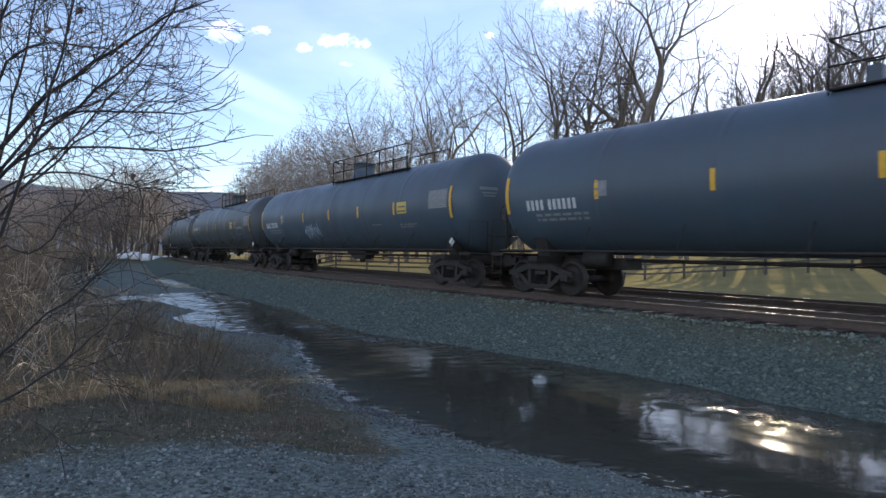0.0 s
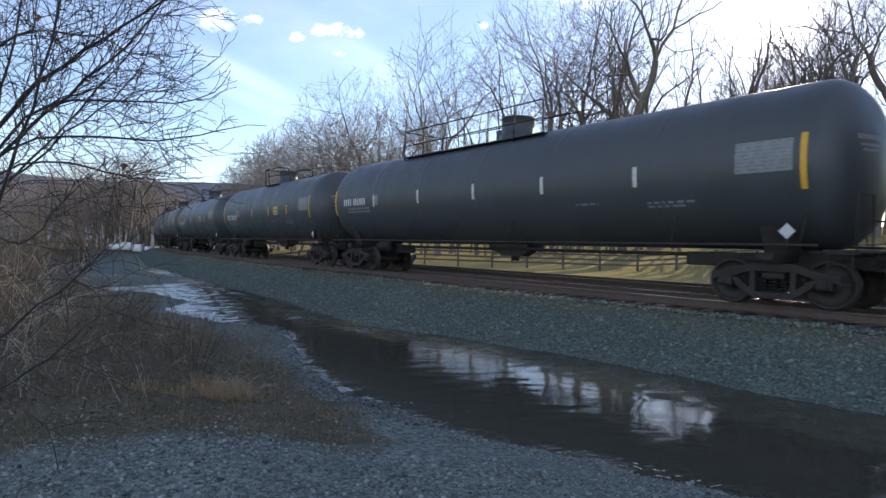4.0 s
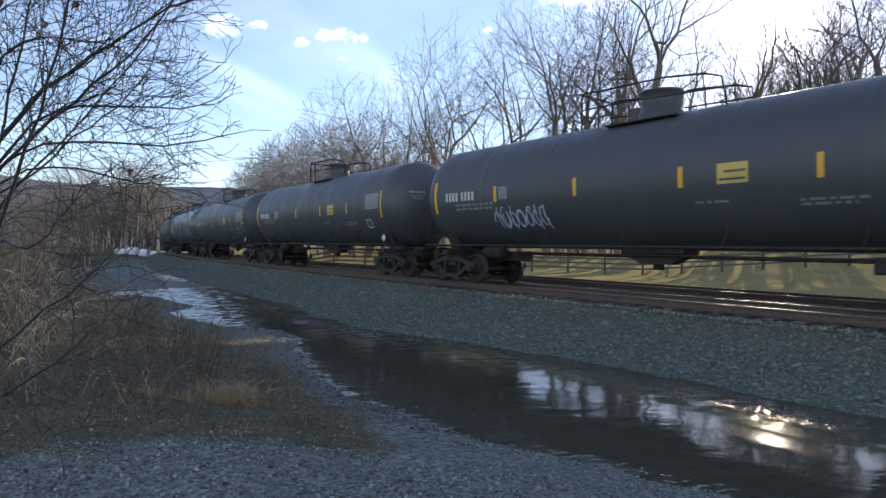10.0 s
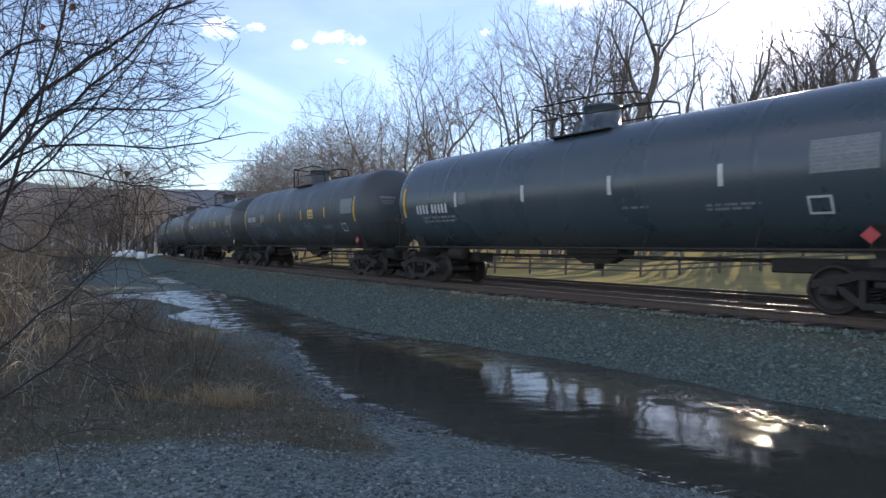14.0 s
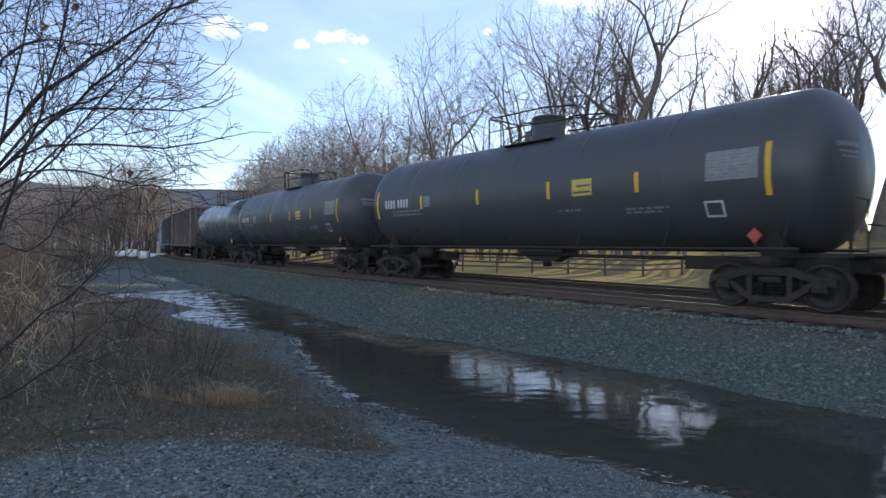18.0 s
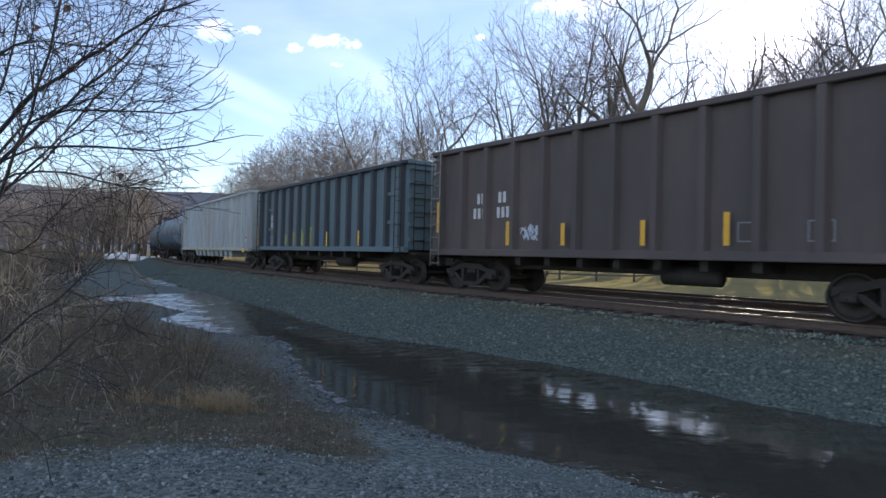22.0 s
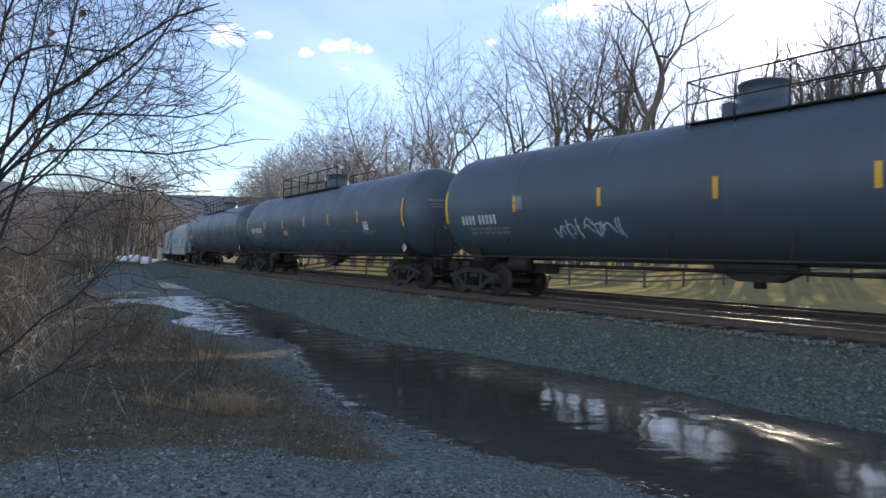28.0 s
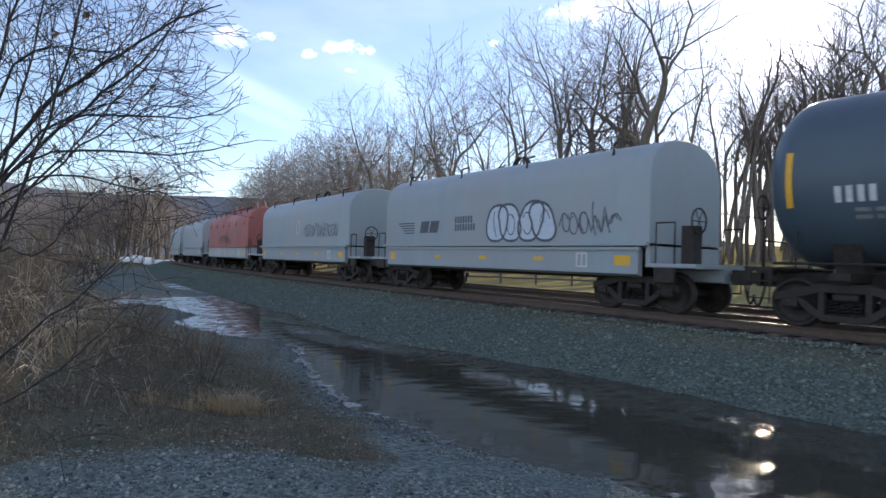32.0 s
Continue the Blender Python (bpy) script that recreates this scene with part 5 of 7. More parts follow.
def make_gondola(name, label, length, paint, z_low, z_top, posts, window_bays, tubs, end_ribs, post_paint=None, ladder_paint=None):
    """A high-sided open car with pressed side posts, corner ladders and a top rail."""
    half = length / 2
    box_half = half - 0.75
    car = thing(name, label, "freight car", "open freight cars of the train")
    y = 1.46
    for s in (1, -1):
        b = Build().box(-box_half, box_half, *sorted((s * (y - 0.012), s * y)), z_low, z_top)
        side = part("side_sheet", b, paint, car)
        b = Build().box(-box_half - 0.02, box_half + 0.02, *sorted((s * (y - 0.02), s * (y + 0.17))), z_top - 0.14, z_top, 0.02)
        part("top_rail", b, post_paint or paint, side)
        b = Build().box(-box_half - 0.02, box_half + 0.02, *sorted((s * (y - 0.02), s * (y + 0.17))), z_low - 0.10, z_low + 0.09, 0.02)
        part("side_sill", b, paint, side)
        for k in range(posts):
            x = -box_half + 0.35 + (2 * box_half - 0.7) * k / (posts - 1)
            poly = [(x - 0.13, s * (y + 0.001)), (x - 0.075, s * (y + 0.16)), (x + 0.075, s * (y + 0.16)), (x + 0.13, s * (y + 0.001))]
            v = [(px, py, z) for z in (z_low + 0.09, z_top - 0.14) for px, py in poly]
            f = [(0, 1, 5, 4), (1, 2, 6, 5), (2, 3, 7, 6), (0, 3, 2, 1), (4, 5, 6, 7), (0, 4, 7, 3)]
            part("side_post", Build().add(v, f if s > 0 else [q[::-1] for q in f]), post_paint or paint, side)
        for bay in window_bays:
            x = -box_half + 0.35 + (2 * box_half - 0.7) * bay / (posts - 1)
            w = (2 * box_half - 0.7) / (posts - 1)
            for z in (z_low + 0.95, z_low + 1.95):
                part("cross_rib", Build().box(x + 0.1, x + w - 0.1, *sorted((s * y, s * (y + 0.09))), z - 0.06, z + 0.06), paint, side)
    for s in (1, -1):
        b = Build().box(*sorted((s * box_half, s * (box_half - 0.012))), -y + 0.013, y - 0.013, z_low, z_top)
        end = part("end_sheet", b, paint, car)
        for k in range(end_ribs):
            z = z_low + 0.35 + (z_top - z_low - 0.6) * k / (end_ribs - 1)
            part("end_rib", Build().box(*sorted((s * box_half, s * (box_half + 0.10))), -y, y, z - 0.06, z + 0.06), paint, end)
        part("end_top_rail", Build().box(*sorted((s * (box_half - 0.02), s * (box_half + 0.12))), -y - 0.1, y + 0.1, z_top - 0.139, z_top + 0.003), paint, end)
        for yy in (1, -1):
            part("corner_ladder", ladder(Build(), s * (box_half - 0.32), yy * (y + 0.24), z_low - 0.45, z_top - 0.1, 0.42, True, 0.018, 0.4), ladder_paint or M["frame"], car)
            part("end_ladder", ladder(Build(), s * (box_half + 0.2), yy * 1.15, z_low - 0.2, z_top - 0.1, 0.42, False, 0.018, 0.4), ladder_paint or M["frame"], car)
        b = Build()
        b.box(*sorted((s * (box_half + 0.1), s * (half - 0.45))), -0.33, 0.33, 0.72, 1.02, 0.03)
        b.box(*sorted((s * (box_half), s * (box_half + 0.35))), -1.4, 1.4, z_low - 0.18, z_low - 0.10)
        part("end_sill", b, M["frame"], car)
        add_truck(car, s * (half - 2.1))
    part("floor_sheet", Build().box(-box_half + 0.02, box_half - 0.02, -y + 0.014, y - 0.014, z_low + 0.02, z_low + 0.06), M["frame"], car)
    part("centre_sill", Build().box(-box_half, box_half, -0.33, 0.33, 0.70, z_low - 0.1, 0.03), M["frame"], car)
    for k in range(tubs):
        x = -box_half + 4.75 + (2 * box_half - 9.45) * k / max(tubs - 1, 1)
        v = [(x + dx, yy, z_low - 0.1) for dx, yy in ((-0.40, -1.4), (0.40, -1.4), (0.40, 1.44), (-0.40, 1.44))] + [(x + dx, yy, z_low - 0.50) for dx, yy in ((-0.27, -1.1), (0.27, -1.1), (0.27, 1.36), (-0.27, 1.36))]
        part("discharge_tub", Build().add(v, [(3, 2, 1, 0), (4, 5, 6, 7), (0, 1, 5, 4), (1, 2, 6, 5), (2, 3, 7, 6), (3, 0, 4, 7)]), paint, car)
    if not tubs:
        for x in np.linspace(-half + 4.4, half - 4.4, 7):
            part("cross_bearer", Build().box(x - 0.09, x + 0.09, -1.38, 1.38, z_low - 0.32, z_low - 0.1), M["frame"], car)
        b = Build().lathe([(-0.8, 0.001), (-0.8, 0.22), (0.5, 0.22), (0.5, 0.001)], 12, "x", (-1.4, 0.8, 0.72))
        part("brake_cylinder", b, M["frame"], car)
    add_ends(car, half)
    return car


def make_coil_car(name, label, hood_paint, body_paint, arches):
    """A covered coil steel car: low trough body, a rounded hood and open end platforms."""
    length = 14.4
    half = length / 2
    car = thing(name, label, "coil car", "covered coil cars of the train")
    hx = 5.65
    ring = [(1.42, 1.56), (1.42, 3.05), (1.36, 3.38), (1.18, 3.66), (0.85, 3.86), (0.4, 3.97), (0, 4.0)]
    ring = ring + [(-y, z) for y, z in ring[-2::-1]]
    n = len(ring)
    halves = ((-hx, hx),) if not arches else ((-hx, -0.02), (0.02, hx))
    for x0, x1 in halves:
        prof = [(x0, 0.0), (x0 + 0.05, 0.06), (x1 - 0.05, 0.06), (x1, 0.0)]
        v = [(x, y * (1 + g * 0.3), z + g * (z - 1.56) * 0.2) for x, g in prof for y, z in ring]
        f = [(k * n + i, k * n + i + 1, (k + 1) * n + i + 1, (k + 1) * n + i) for k in range(len(prof) - 1) for i in range(n - 1)]
        b = Build().add(v, f, True)
        b.add(v[:n], [tuple(range(n))])
        b.add(v[-n:], [tuple(range(n - 1, -1, -1))])
        hood = part("hood", b, hood_paint, car, "rounded sheet-metal hood")
        for y in (1, -1):
            part("hood_flange", Build().box(x0, x1, *sorted((y * 1.40, y * 1.56)), 1.50, 1.58), hood_paint, hood)
        for x in (np.linspace(x0 + 1.2, x1 - 1.2, 4 if not arches else 3)):
            b = Build()
            b.tube([(x, 1.2, 3.66), (x, 1.18, 3.95), (x, 0.9, 4.05)], 0.03, 5)
            b.tube([(x, -1.2, 3.66), (x, -1.18, 3.95), (x, -0.9, 4.05)], 0.03, 5)
            part("lifting_lug", b, M["frame"], hood)
        if arches:
            for x in np.linspace(x0 + 0.8, x1 - 0.8, 3):
                a = np.linspace(0, math.pi, 15)
                b = Build().tube(np.stack([np.full(15, x), 1.47 * np.cos(a), 2.9 + 1.16 * np.sin(a)], 1), 0.045, 5)
                part("hood_rib", b, hood_paint, hood)
            a = np.linspace(0, math.pi, 13)
            for x in ((x0 + x1) / 2 - 0.9, (x0 + x1) / 2 + 0.9):
                b = Build().tube(np.stack([x + 0.45 * np.cos(a), np.zeros(13), 3.95 + 0.62 * np.sin(a)], 1), 0.045, 6)
                part("lifting_hoop", b, hood_paint, hood, "curved lifting hoop")
        else:
            a = np.linspace(0, math.pi, 13)
            b = Build().tube(np.stack([0.35 * np.cos(a), np.zeros(13), 3.95 + 0.36 * np.sin(a)], 1), 0.07, 6)
            part("lifting_hoop", b, M["frame"], hood)
    for s in (1, -1):
        b = Build()
        b.slab([(s * 1.30, 0.80), (s * 1.47, 0.86), (s * 1.47, 1.48), (s * 1.30, 1.48)] if s > 0 else [(s * 1.30, 1.48), (s * 1.47, 1.48), (s * 1.47, 0.86), (s * 1.30, 0.80)], -hx + 0.25, hx - 0.25)
        side = part("side_girder", b, body_paint, car)
        part("girder_lip", Build().box(-hx + 0.2, hx - 0.2, *sorted((s * 1.44, s * 1.52)), 1.40, 1.47), body_paint, side)
        for x in (2.26, 0.0, -2.3):
            part("reflective_panel", Build().box(x - 0.17, x + 0.17, *sorted((s * 1.47, s * 1.477)), 1.12, 1.22), M["yellow"], side)
        part("reflective_panel", Build().box(-hx + 0.45, -hx + 0.9, *sorted((s * 1.47, s * 1.477)), 1.05, 1.28), M["yellow"], side)
        part("reflective_panel", Build().box(hx - 0.75, hx - 0.45, *sorted((s * 1.47, s * 1.477)), 1.05, 1.28), M["yellow"], side)
        b = Build()
        for x0, x1, z0, z1 in ((-3.95, -3.6, 0.98, 1.02), (-3.95, -3.6, 1.30, 1.34), (-3.95, -3.91, 1.02, 1.30), (-3.64, -3.6, 1.02, 1.30), (-3.80, -3.76, 1.02, 1.30)):
            b.box(x0, x1, *sorted((s * 1.47, s * 1.478)), z0, z1)
        part("outlined_stencil", b, M["white"], side)
    for s in (1, -1):
        b = Build()
        b.box(*sorted((s * (hx - 0.1), s * (half - 0.45))), -1.4, 1.4, 1.02, 1.12, 0.02)
        b.box(*sorted((s * (hx - 1.6), s * (half - 0.42))), -0.33, 0.33, 0.72, 1.02, 0.03)
        b.box(*sorted((s * (hx - 0.1), s * (hx + 0.02))), -1.40, 1.40, 1.1, 1.5)
        part("end_deck", b, body_paint, car)
        for y in (1.38, -1.38):
            b = Build()
            b.box(*sorted((s * (hx + 0.12), s * (hx + 0.62))), y - 0.03, y + 0.03, 0.72, 1.02)
            for z in (0.45, 0.72):
                b.tube([(s * (hx + 0.14), y, z), (s * (hx + 0.6), y, z)], 0.018, 5)
            for x in (0.14, 0.6):
                b.tube([(s * (hx + x), y, 0.45), (s * (hx + x), y, 2.0)], 0.018, 5)
            b.tube([(s * (hx + 0.14), y, 2.0), (s * (hx + 0.6), y, 2.0)], 0.018, 5)
            part("end_steps", b, M["frame"], car)
        add_truck(car, s * (half - 2.2))
    b = Build()
    a = np.linspace(0, 2 * math.pi, 20)
    b.tube(np.stack([np.full(20, -half + 0.75), 0.8 + 0.28 * np.cos(a), 2.05 + 0.28 * np.sin(a)], 1), 0.02, 5, False)
    for q in (0, 1.05, 2.1, 3.14, 4.19, 5.24):
        b.tube([(-half + 0.75, 0.8, 2.05), (-half + 0.75, 0.8 + 0.28 * math.cos(q), 2.05 + 0.28 * math.sin(q))], 0.012, 4)
    b.box(-half + 0.78, -half + 1.05, 0.62, 0.98, 1.12, 1.95)
    part("brake_wheel", b, M["frame"], car)
    part("trough_floor", Build().slab([(-1.30, 1.4), (-0.5, 0.72), (0.5, 0.72), (1.30, 1.4), (1.26, 1.44), (0.45, 0.80), (-0.45, 0.80), (-1.26, 1.44)][::-1], -hx + 0.2, hx - 0.2), M["frame"], car)
    add_ends(car, half)
    return car


GP_STRIPES = (7.02, 4.21, 1.32, -1.51, -4.16, -6.99)
LPG_STRIPES = (8.85, 5.85, 3.0, 0.15, -2.6, -5.4, -8.85)
SIX_STRIPES = (8.77, 5.1, 1.63, -1.73, -5.2, -8.79)
SHORT_STRIPES = (5.0, 2.4, -0.1, -2.6, -5.0)
CARS = []          # each: thing, distance of its middle along the track at the start


def place(car, front, rear):
    CARS.append((car, (front + rear) / 2))
    return car


def build_train():
    black_gp = make_tank_car("tank_car", "black tank car with yellow stripes and a round top housing", 17.55, 1.61, M["black"], False)
    blue_lpg = make_tank_car("tank_car", "long blue-black tank car with a railed top walkway", 20.2, 1.63, M["bluegrey"], 1)
    blue_fore = make_tank_car("tank_car", "long blue-grey tank car with a railed top walkway", 20.2, 1.63, M["bluegrey"], 2)
    black_fore = make_tank_car("tank_car", "long black tank car with a railed top walkway", 20.2, 1.63, M["black"], 2)
    black_lpg = make_tank_car("tank_car", "long black tank car with a railed top walkway", 20.2, 1.63, M["black"], 1)
    steel_gp = make_tank_car("tank_car", "glossy blue-black tank car that mirrors the sky", 17.55, 1.60, M["steelblue"], False)
    short_gp = make_tank_car("tank_car", "short glossy blue-black tank car with yellow stripes", 13.2, 1.58, M["steelblue"], False, cage=True)
    gp, lpg, short = (GP_STRIPES, 1.61, 17.55), (LPG_STRIPES, 1.63, 20.2), (SHORT_STRIPES, 1.58, 13.2)
    six = (SIX_STRIPES, 1.63, 20.2)
    plan = [
        # first two cars stay out of view, added for their shade and reflections
        (blue_fore, lpg, -36.43, -16.17, dict(tape="yellow", bright=False, mark_z=2.22)),
        (blue_fore, lpg, -16.17, 4.10, dict(tape="yellow", bright=False, mark_z=2.22)),
        (blue_fore, lpg, 4.10, 24.36, dict(bright=True, mark_z=2.22, panel=False, chart=False)),
        (blue_fore, lpg, 24.36, 44.58, dict(tape="yellow", bright=True, mark_z=2.22, panel_at=(-6.25, -5.62, 2.42, 2.82), graffiti=(3.1, 1.3, "pale"))),
        (black_fore, lpg, 44.58, 64.79, dict(words="NON-ODORIZED", bright=True, placard="white")),
        (black_lpg, lpg, 64.79, 84.91, dict(tape="white", bright=True, panel=False)),
        (black_gp, gp, 84.91, 102.17, dict(big=1.15, mark_z=2.30)),
        (black_gp, gp, 102.17, 119.72, dict(tape="white", big=1.15, mark_z=2.30)),
        (black_gp, gp, 119.72, 137.17, dict(big=1.15, mark_z=2.30)),
        (black_gp, gp, 137.17, 154.82, dict(chars=(4, 4), box=True, placard="red", graffiti=(4.4, 2.2, "pale"))),
        (black_gp, gp, 154.82, 172.08, dict(chars=(4, 4), box=True)),
        (black_gp, gp, 172.08, 189.58, dict(chars=(4, 4), box=True, big=1.1, tags=((-7.12, -7.58, 2.62, 2.88, "green"), (-7.12, -7.62, 2.30, 2.48, "pale")))),
        (steel_gp, gp, 189.58, 207.13, dict(tape="white", chars=(4, 5), panel=False, box=True, placard="red", big=1.1, mark_z=2.25)),
        (black_gp, gp, 207.13, 224.92, dict(chars=(4, 4), placard="red", box=True, tags=((3.6, 2.4, 1.5, 2.25, "chalk"), (0.1, -0.9, 1.6, 2.25, "chalk"), (-1.7, -2.7, 1.6, 2.25, "chalk")))),
        (black_gp, gp, 224.92, 242.18, dict(chars=(4, 4), box=True)),
        (black_gp, gp, 242.18, 259.73, dict(chars=(4, 4), big=1.1, box=True, placard="red")),
        (black_gp, gp, 259.73, 277.09, dict(chars=(4, 4), box=True, placard="red")),
        (short_gp, short, 277.06, 290.26, dict(tape="yellow", chars=(4, 5), big=1.15, panel=False, chart=False)),
    ]
    late = [
        (blue_lpg, six, 341.67, 361.87, dict(tape="white", bright=False, panel=False, mark_z=2.12, graffiti=(2.2, -2.6, "haze"), piece=(-3.6, -7.4))),
        (blue_fore, lpg, 361.40, 381.60, dict(mark_z=2.10, chars=(4, 5), panel=False, chart=False, tags=((4.5, 2.3, 1.66, 2.12, "pale"),))),
        (blue_lpg, lpg, 381.64, 401.84, dict(mark_z=2.22, chars=(4, 6), big=1.1, chart=False, sticker=True, panel_at=(2.45, 2.95, 2.04, 2.26))),
        (blue_lpg, lpg, 402.02, 422.22, dict(mark_z=2.22, chars=(4, 6), big=1.05, chart=False, panel_at=(2.45, 2.95, 2.04, 2.26))),
    ]
    used = set()
    todo = []
    for proto, kind, front, rear, style in plan + late:
        car = copy_thing(proto, Matrix.Identity(4)) if proto in used else proto
        used.add(proto)
        todo.append((car, kind, front, rear, style))
    for n, (car, (stripes, r, length), front, rear, style) in enumerate(todo):
        tank_marks(car, length, r, stripes, n + 3, style)
        if style.get("words"):
            lettering(car, style["words"], -5.85, 2.36, 0.12, r, M["white"])
        place(car, front, rear)
    # open cars
    gon = make_gondola("gondola_car", "rusty brown high-sided open freight car", 15.16, M["brown"], 1.15, 4.28, 13, (), 0, 6, None, M["ladder_grey"])
    put = lambda bb, x0, x1, z0, z1: bb.box(x0, x1, 1.463, 1.468, z0, z1)
    for x, z, n in ((4.80, 2.55, 2), (3.90, 2.55, 2), (4.95, 2.13, 3), (3.95, 2.13, 3)):
        char_bars(gon, "stencilled_mark", x, z, 0.30, (n,), put, M["white"])
    for x, z0, z1 in ((6.45, 1.75, 2.7), (3.35, 1.35, 2.0), (1.40, 1.35, 1.9), (-0.85, 1.35, 1.9), (-2.70, 1.35, 2.0), (-5.75, 1.35, 2.6)):
        part("reflective_stripe", Build().box(x - 0.06, x + 0.06, 1.622, 1.628, z0, z1), M["yellow"], gon, "yellow reflective stripe")
    for k in range(2):
        tag_graffiti(gon, 3.0, 2.2, lambda z: 1.466 + 0.002 * k, 1.45 + 0.1 * k, 1.9, "pale", 5 + k)
    for x in (-3.05, -4.30):
        b = Build()
        for x0, x1, z0, z1 in ((x - 0.22, x + 0.22, 1.42, 1.45), (x - 0.22, x + 0.22, 1.78, 1.81), (x - 0.22, x - 0.19, 1.45, 1.78), (x + 0.19, x + 0.22, 1.45, 1.78)):
            put(b, x0, x1, z0, z1)
        part("outlined_stencil", b, M["faded"], gon)
    place(gon, 290.32, 305.48)
    navy = make_gondola("gondola_car", "dark blue ribbed open freight car with green graffiti", 16.1, M["navy"], 1.22, 4.26, 15, (0, 12), 0, 6, M["post_shade_navy"])
    for z in (2.62, 2.25):
        char_bars(navy, "stencilled_mark", 5.95, z, 0.28, (4,), put, M["white"])
    rng = random.Random(3)
    for z, words in ((1.74, "LD LMT 217800"), (1.58, "LT WT    68200"), (1.42, "CU FT 4465")):
        lettering(navy, words, 6.10, z, 0.085, None, M["white"])
    part("reflective_stripe", Build().box(7.30, 7.42, 1.622, 1.628, 1.34, 2.35), M["yellow"], navy, "yellow reflective stripe")
    # filled letters, one to a bay
    for x0, x1, z0, z1, colour in ((4.30, 3.58, 1.34, 1.86, "graf_f"), (3.30, 2.60, 1.34, 1.98, "graf_f"), (2.30, 1.62, 1.34, 1.92, "graf_c"), (1.34, 0.66, 1.34, 2.04, "graf_f"), (2.28, 1.70, 1.80, 2.08, "graf_e"), (1.30, 0.72, 1.90, 2.16, "graf_e")):
        b = Build()
        lean = rng.uniform(-0.08, 0.08)
        b.add([(x0, 1.464, z0), (x1, 1.464, z0 + 0.03), (x1 + lean, 1.464, z1), ((x0 + x1) / 2, 1.464, z1 + 0.05), (x0 + lean, 1.464, z1 - 0.06)], [(0, 1, 2, 3, 4)])
        part("graffiti_fill", b, M[colour], navy, "faded green and ochre spray paint")
    for k in range(4):
        tag_graffiti(navy, 4.35 - k * 0.98, 3.6 - k * 0.98, lambda z: 1.466, 1.35, 2.05, "green", 20 + k)
    tag_graffiti(navy, 0.35, -1.1, lambda z: 1.466, 1.40, 2.0, "blue", 31)
    for x in (-1.25, -4.05):
        part("reflective_stripe", Build().box(x - 0.06, x + 0.06, 1.622, 1.628, 1.34, 1.92), M["yellow"], navy, "yellow reflective stripe")
    place(navy, 305.45, 321.55)
    pale = make_gondola("hopper_car", "pale grey ribbed open hopper with small graffiti", 20.7, M["shaded_grime_grey"], 1.15, 4.42, 16, (), 9, 6, M["palegrey"], M["palegrey"])
    for z in (3.58, 3.18):
        char_bars(pale, "stencilled_mark", 9.1, z, 0.26, (4,), put, M["graf_b"])
    for x, w, h in ((9.15, 0.16, 0.17), (6.85, 0.22, 0.12), (4.55, 0.22, 0.12), (2.25, 0.28, 0.12), (0.3, 0.22, 0.12), (-1.6, 0.22, 0.12), (-4.0, 0.22, 0.12), (-6.25, 0.22, 0.14), (-8.55, 0.22, 0.24)):
        part("reflective_panel", Build().box(x - w, x + w, 1.632, 1.638, 1.20 - h, 1.22), M["yellow"], pale, "yellow reflective panel")
    # rust runs down from the top rail and round old welds
    rust_rng = random.Random(44)
    for _ in range(26):
        x, zt, long = rust_rng.uniform(-9.3, 9.3), rust_rng.choice((4.27, 4.27, rust_rng.uniform(2.2, 4.0))), rust_rng.uniform(0.12, 0.55)
        w = rust_rng.uniform(0.015, 0.05)
        b = Build().add([(x - w, 1.4635, zt), (x + w, 1.4635, zt), (x + w * 0.8, 1.4635, zt - long * 0.6), (x, 1.4635, zt - long), (x - w * 0.6, 1.4635, zt - long * 0.7)], [(4, 3, 2, 1, 0)])
        part("rust_run", b, M["rust"], pale, "thin rust run")
    bay = (2 * 9.55 - 0.7) / 15
    for k, (wide, z0, z1, kind) in enumerate(((0.5, 1.45, 1.85, "dark"), (0.6, 1.45, 1.9, "dark"), (0.5, 1.5, 1.85, "dark"), (0.6, 1.45, 1.9, "dark"), (0.5, 1.42, 2.15, "outline"), (0.5, 1.45, 2.1, "outline"), (0.28, 1.5, 2.1, "outline"), (0.6, 1.45, 2.2, "outline"), (0.5, 1.5, 2.4, "outline"), (0.85, 1.4, 2.2, "outline"), (0.8, 1.42, 2.15, "dark"))):
        cx = 9.2 - bay * (k + 1.5)
        tag_graffiti(pale, cx + wide / 2, cx - wide / 2, lambda z: 1.466, z0, z1, kind, k + 300)
    box = part("stencil_box", Build().box(-5.45, -4.95, 1.463, 1.467, 1.60, 2.0), M["white"], pale, "white-edged dark stencil panel")
    part("stencil_field", Build().box(-5.41, -4.99, 1.467, 1.470, 1.64, 1.96), M["chart_back"], box)
    for x0, x1, z0, z1 in ((-5.36, -5.04, 1.68, 1.74), (-5.36, -5.22, 1.78, 1.92)):
        part("stencil_bar", Build().box(x0, x1, 1.470, 1.472, z0, z1), M["white"], box)
    sticker = part("sticker", Build().box(-8.82, -8.28, 1.463, 1.467, 1.62, 1.98), M["white"], pale, "red and white sticker")
    part("red_band", Build().box(-8.80, -8.30, 1.467, 1.470, 1.74, 1.90), M["red"], sticker)
    place(pale, 321.35, 342.05)
    # coil cars
    coil = make_coil_car("coil_car", "light grey coil car with a rounded hood and graffiti", M["coilgrey"], M["coilgrey"], False)
    plain = copy_thing(coil, Matrix.Identity(4))
    last = copy_thing(coil, Matrix.Identity(4))
    red = make_coil_car("coil_car", "faded red coil car with hoops on its two hoods", M["coilred"], M["palegrey"], True)
    face = lambda z: 1.428
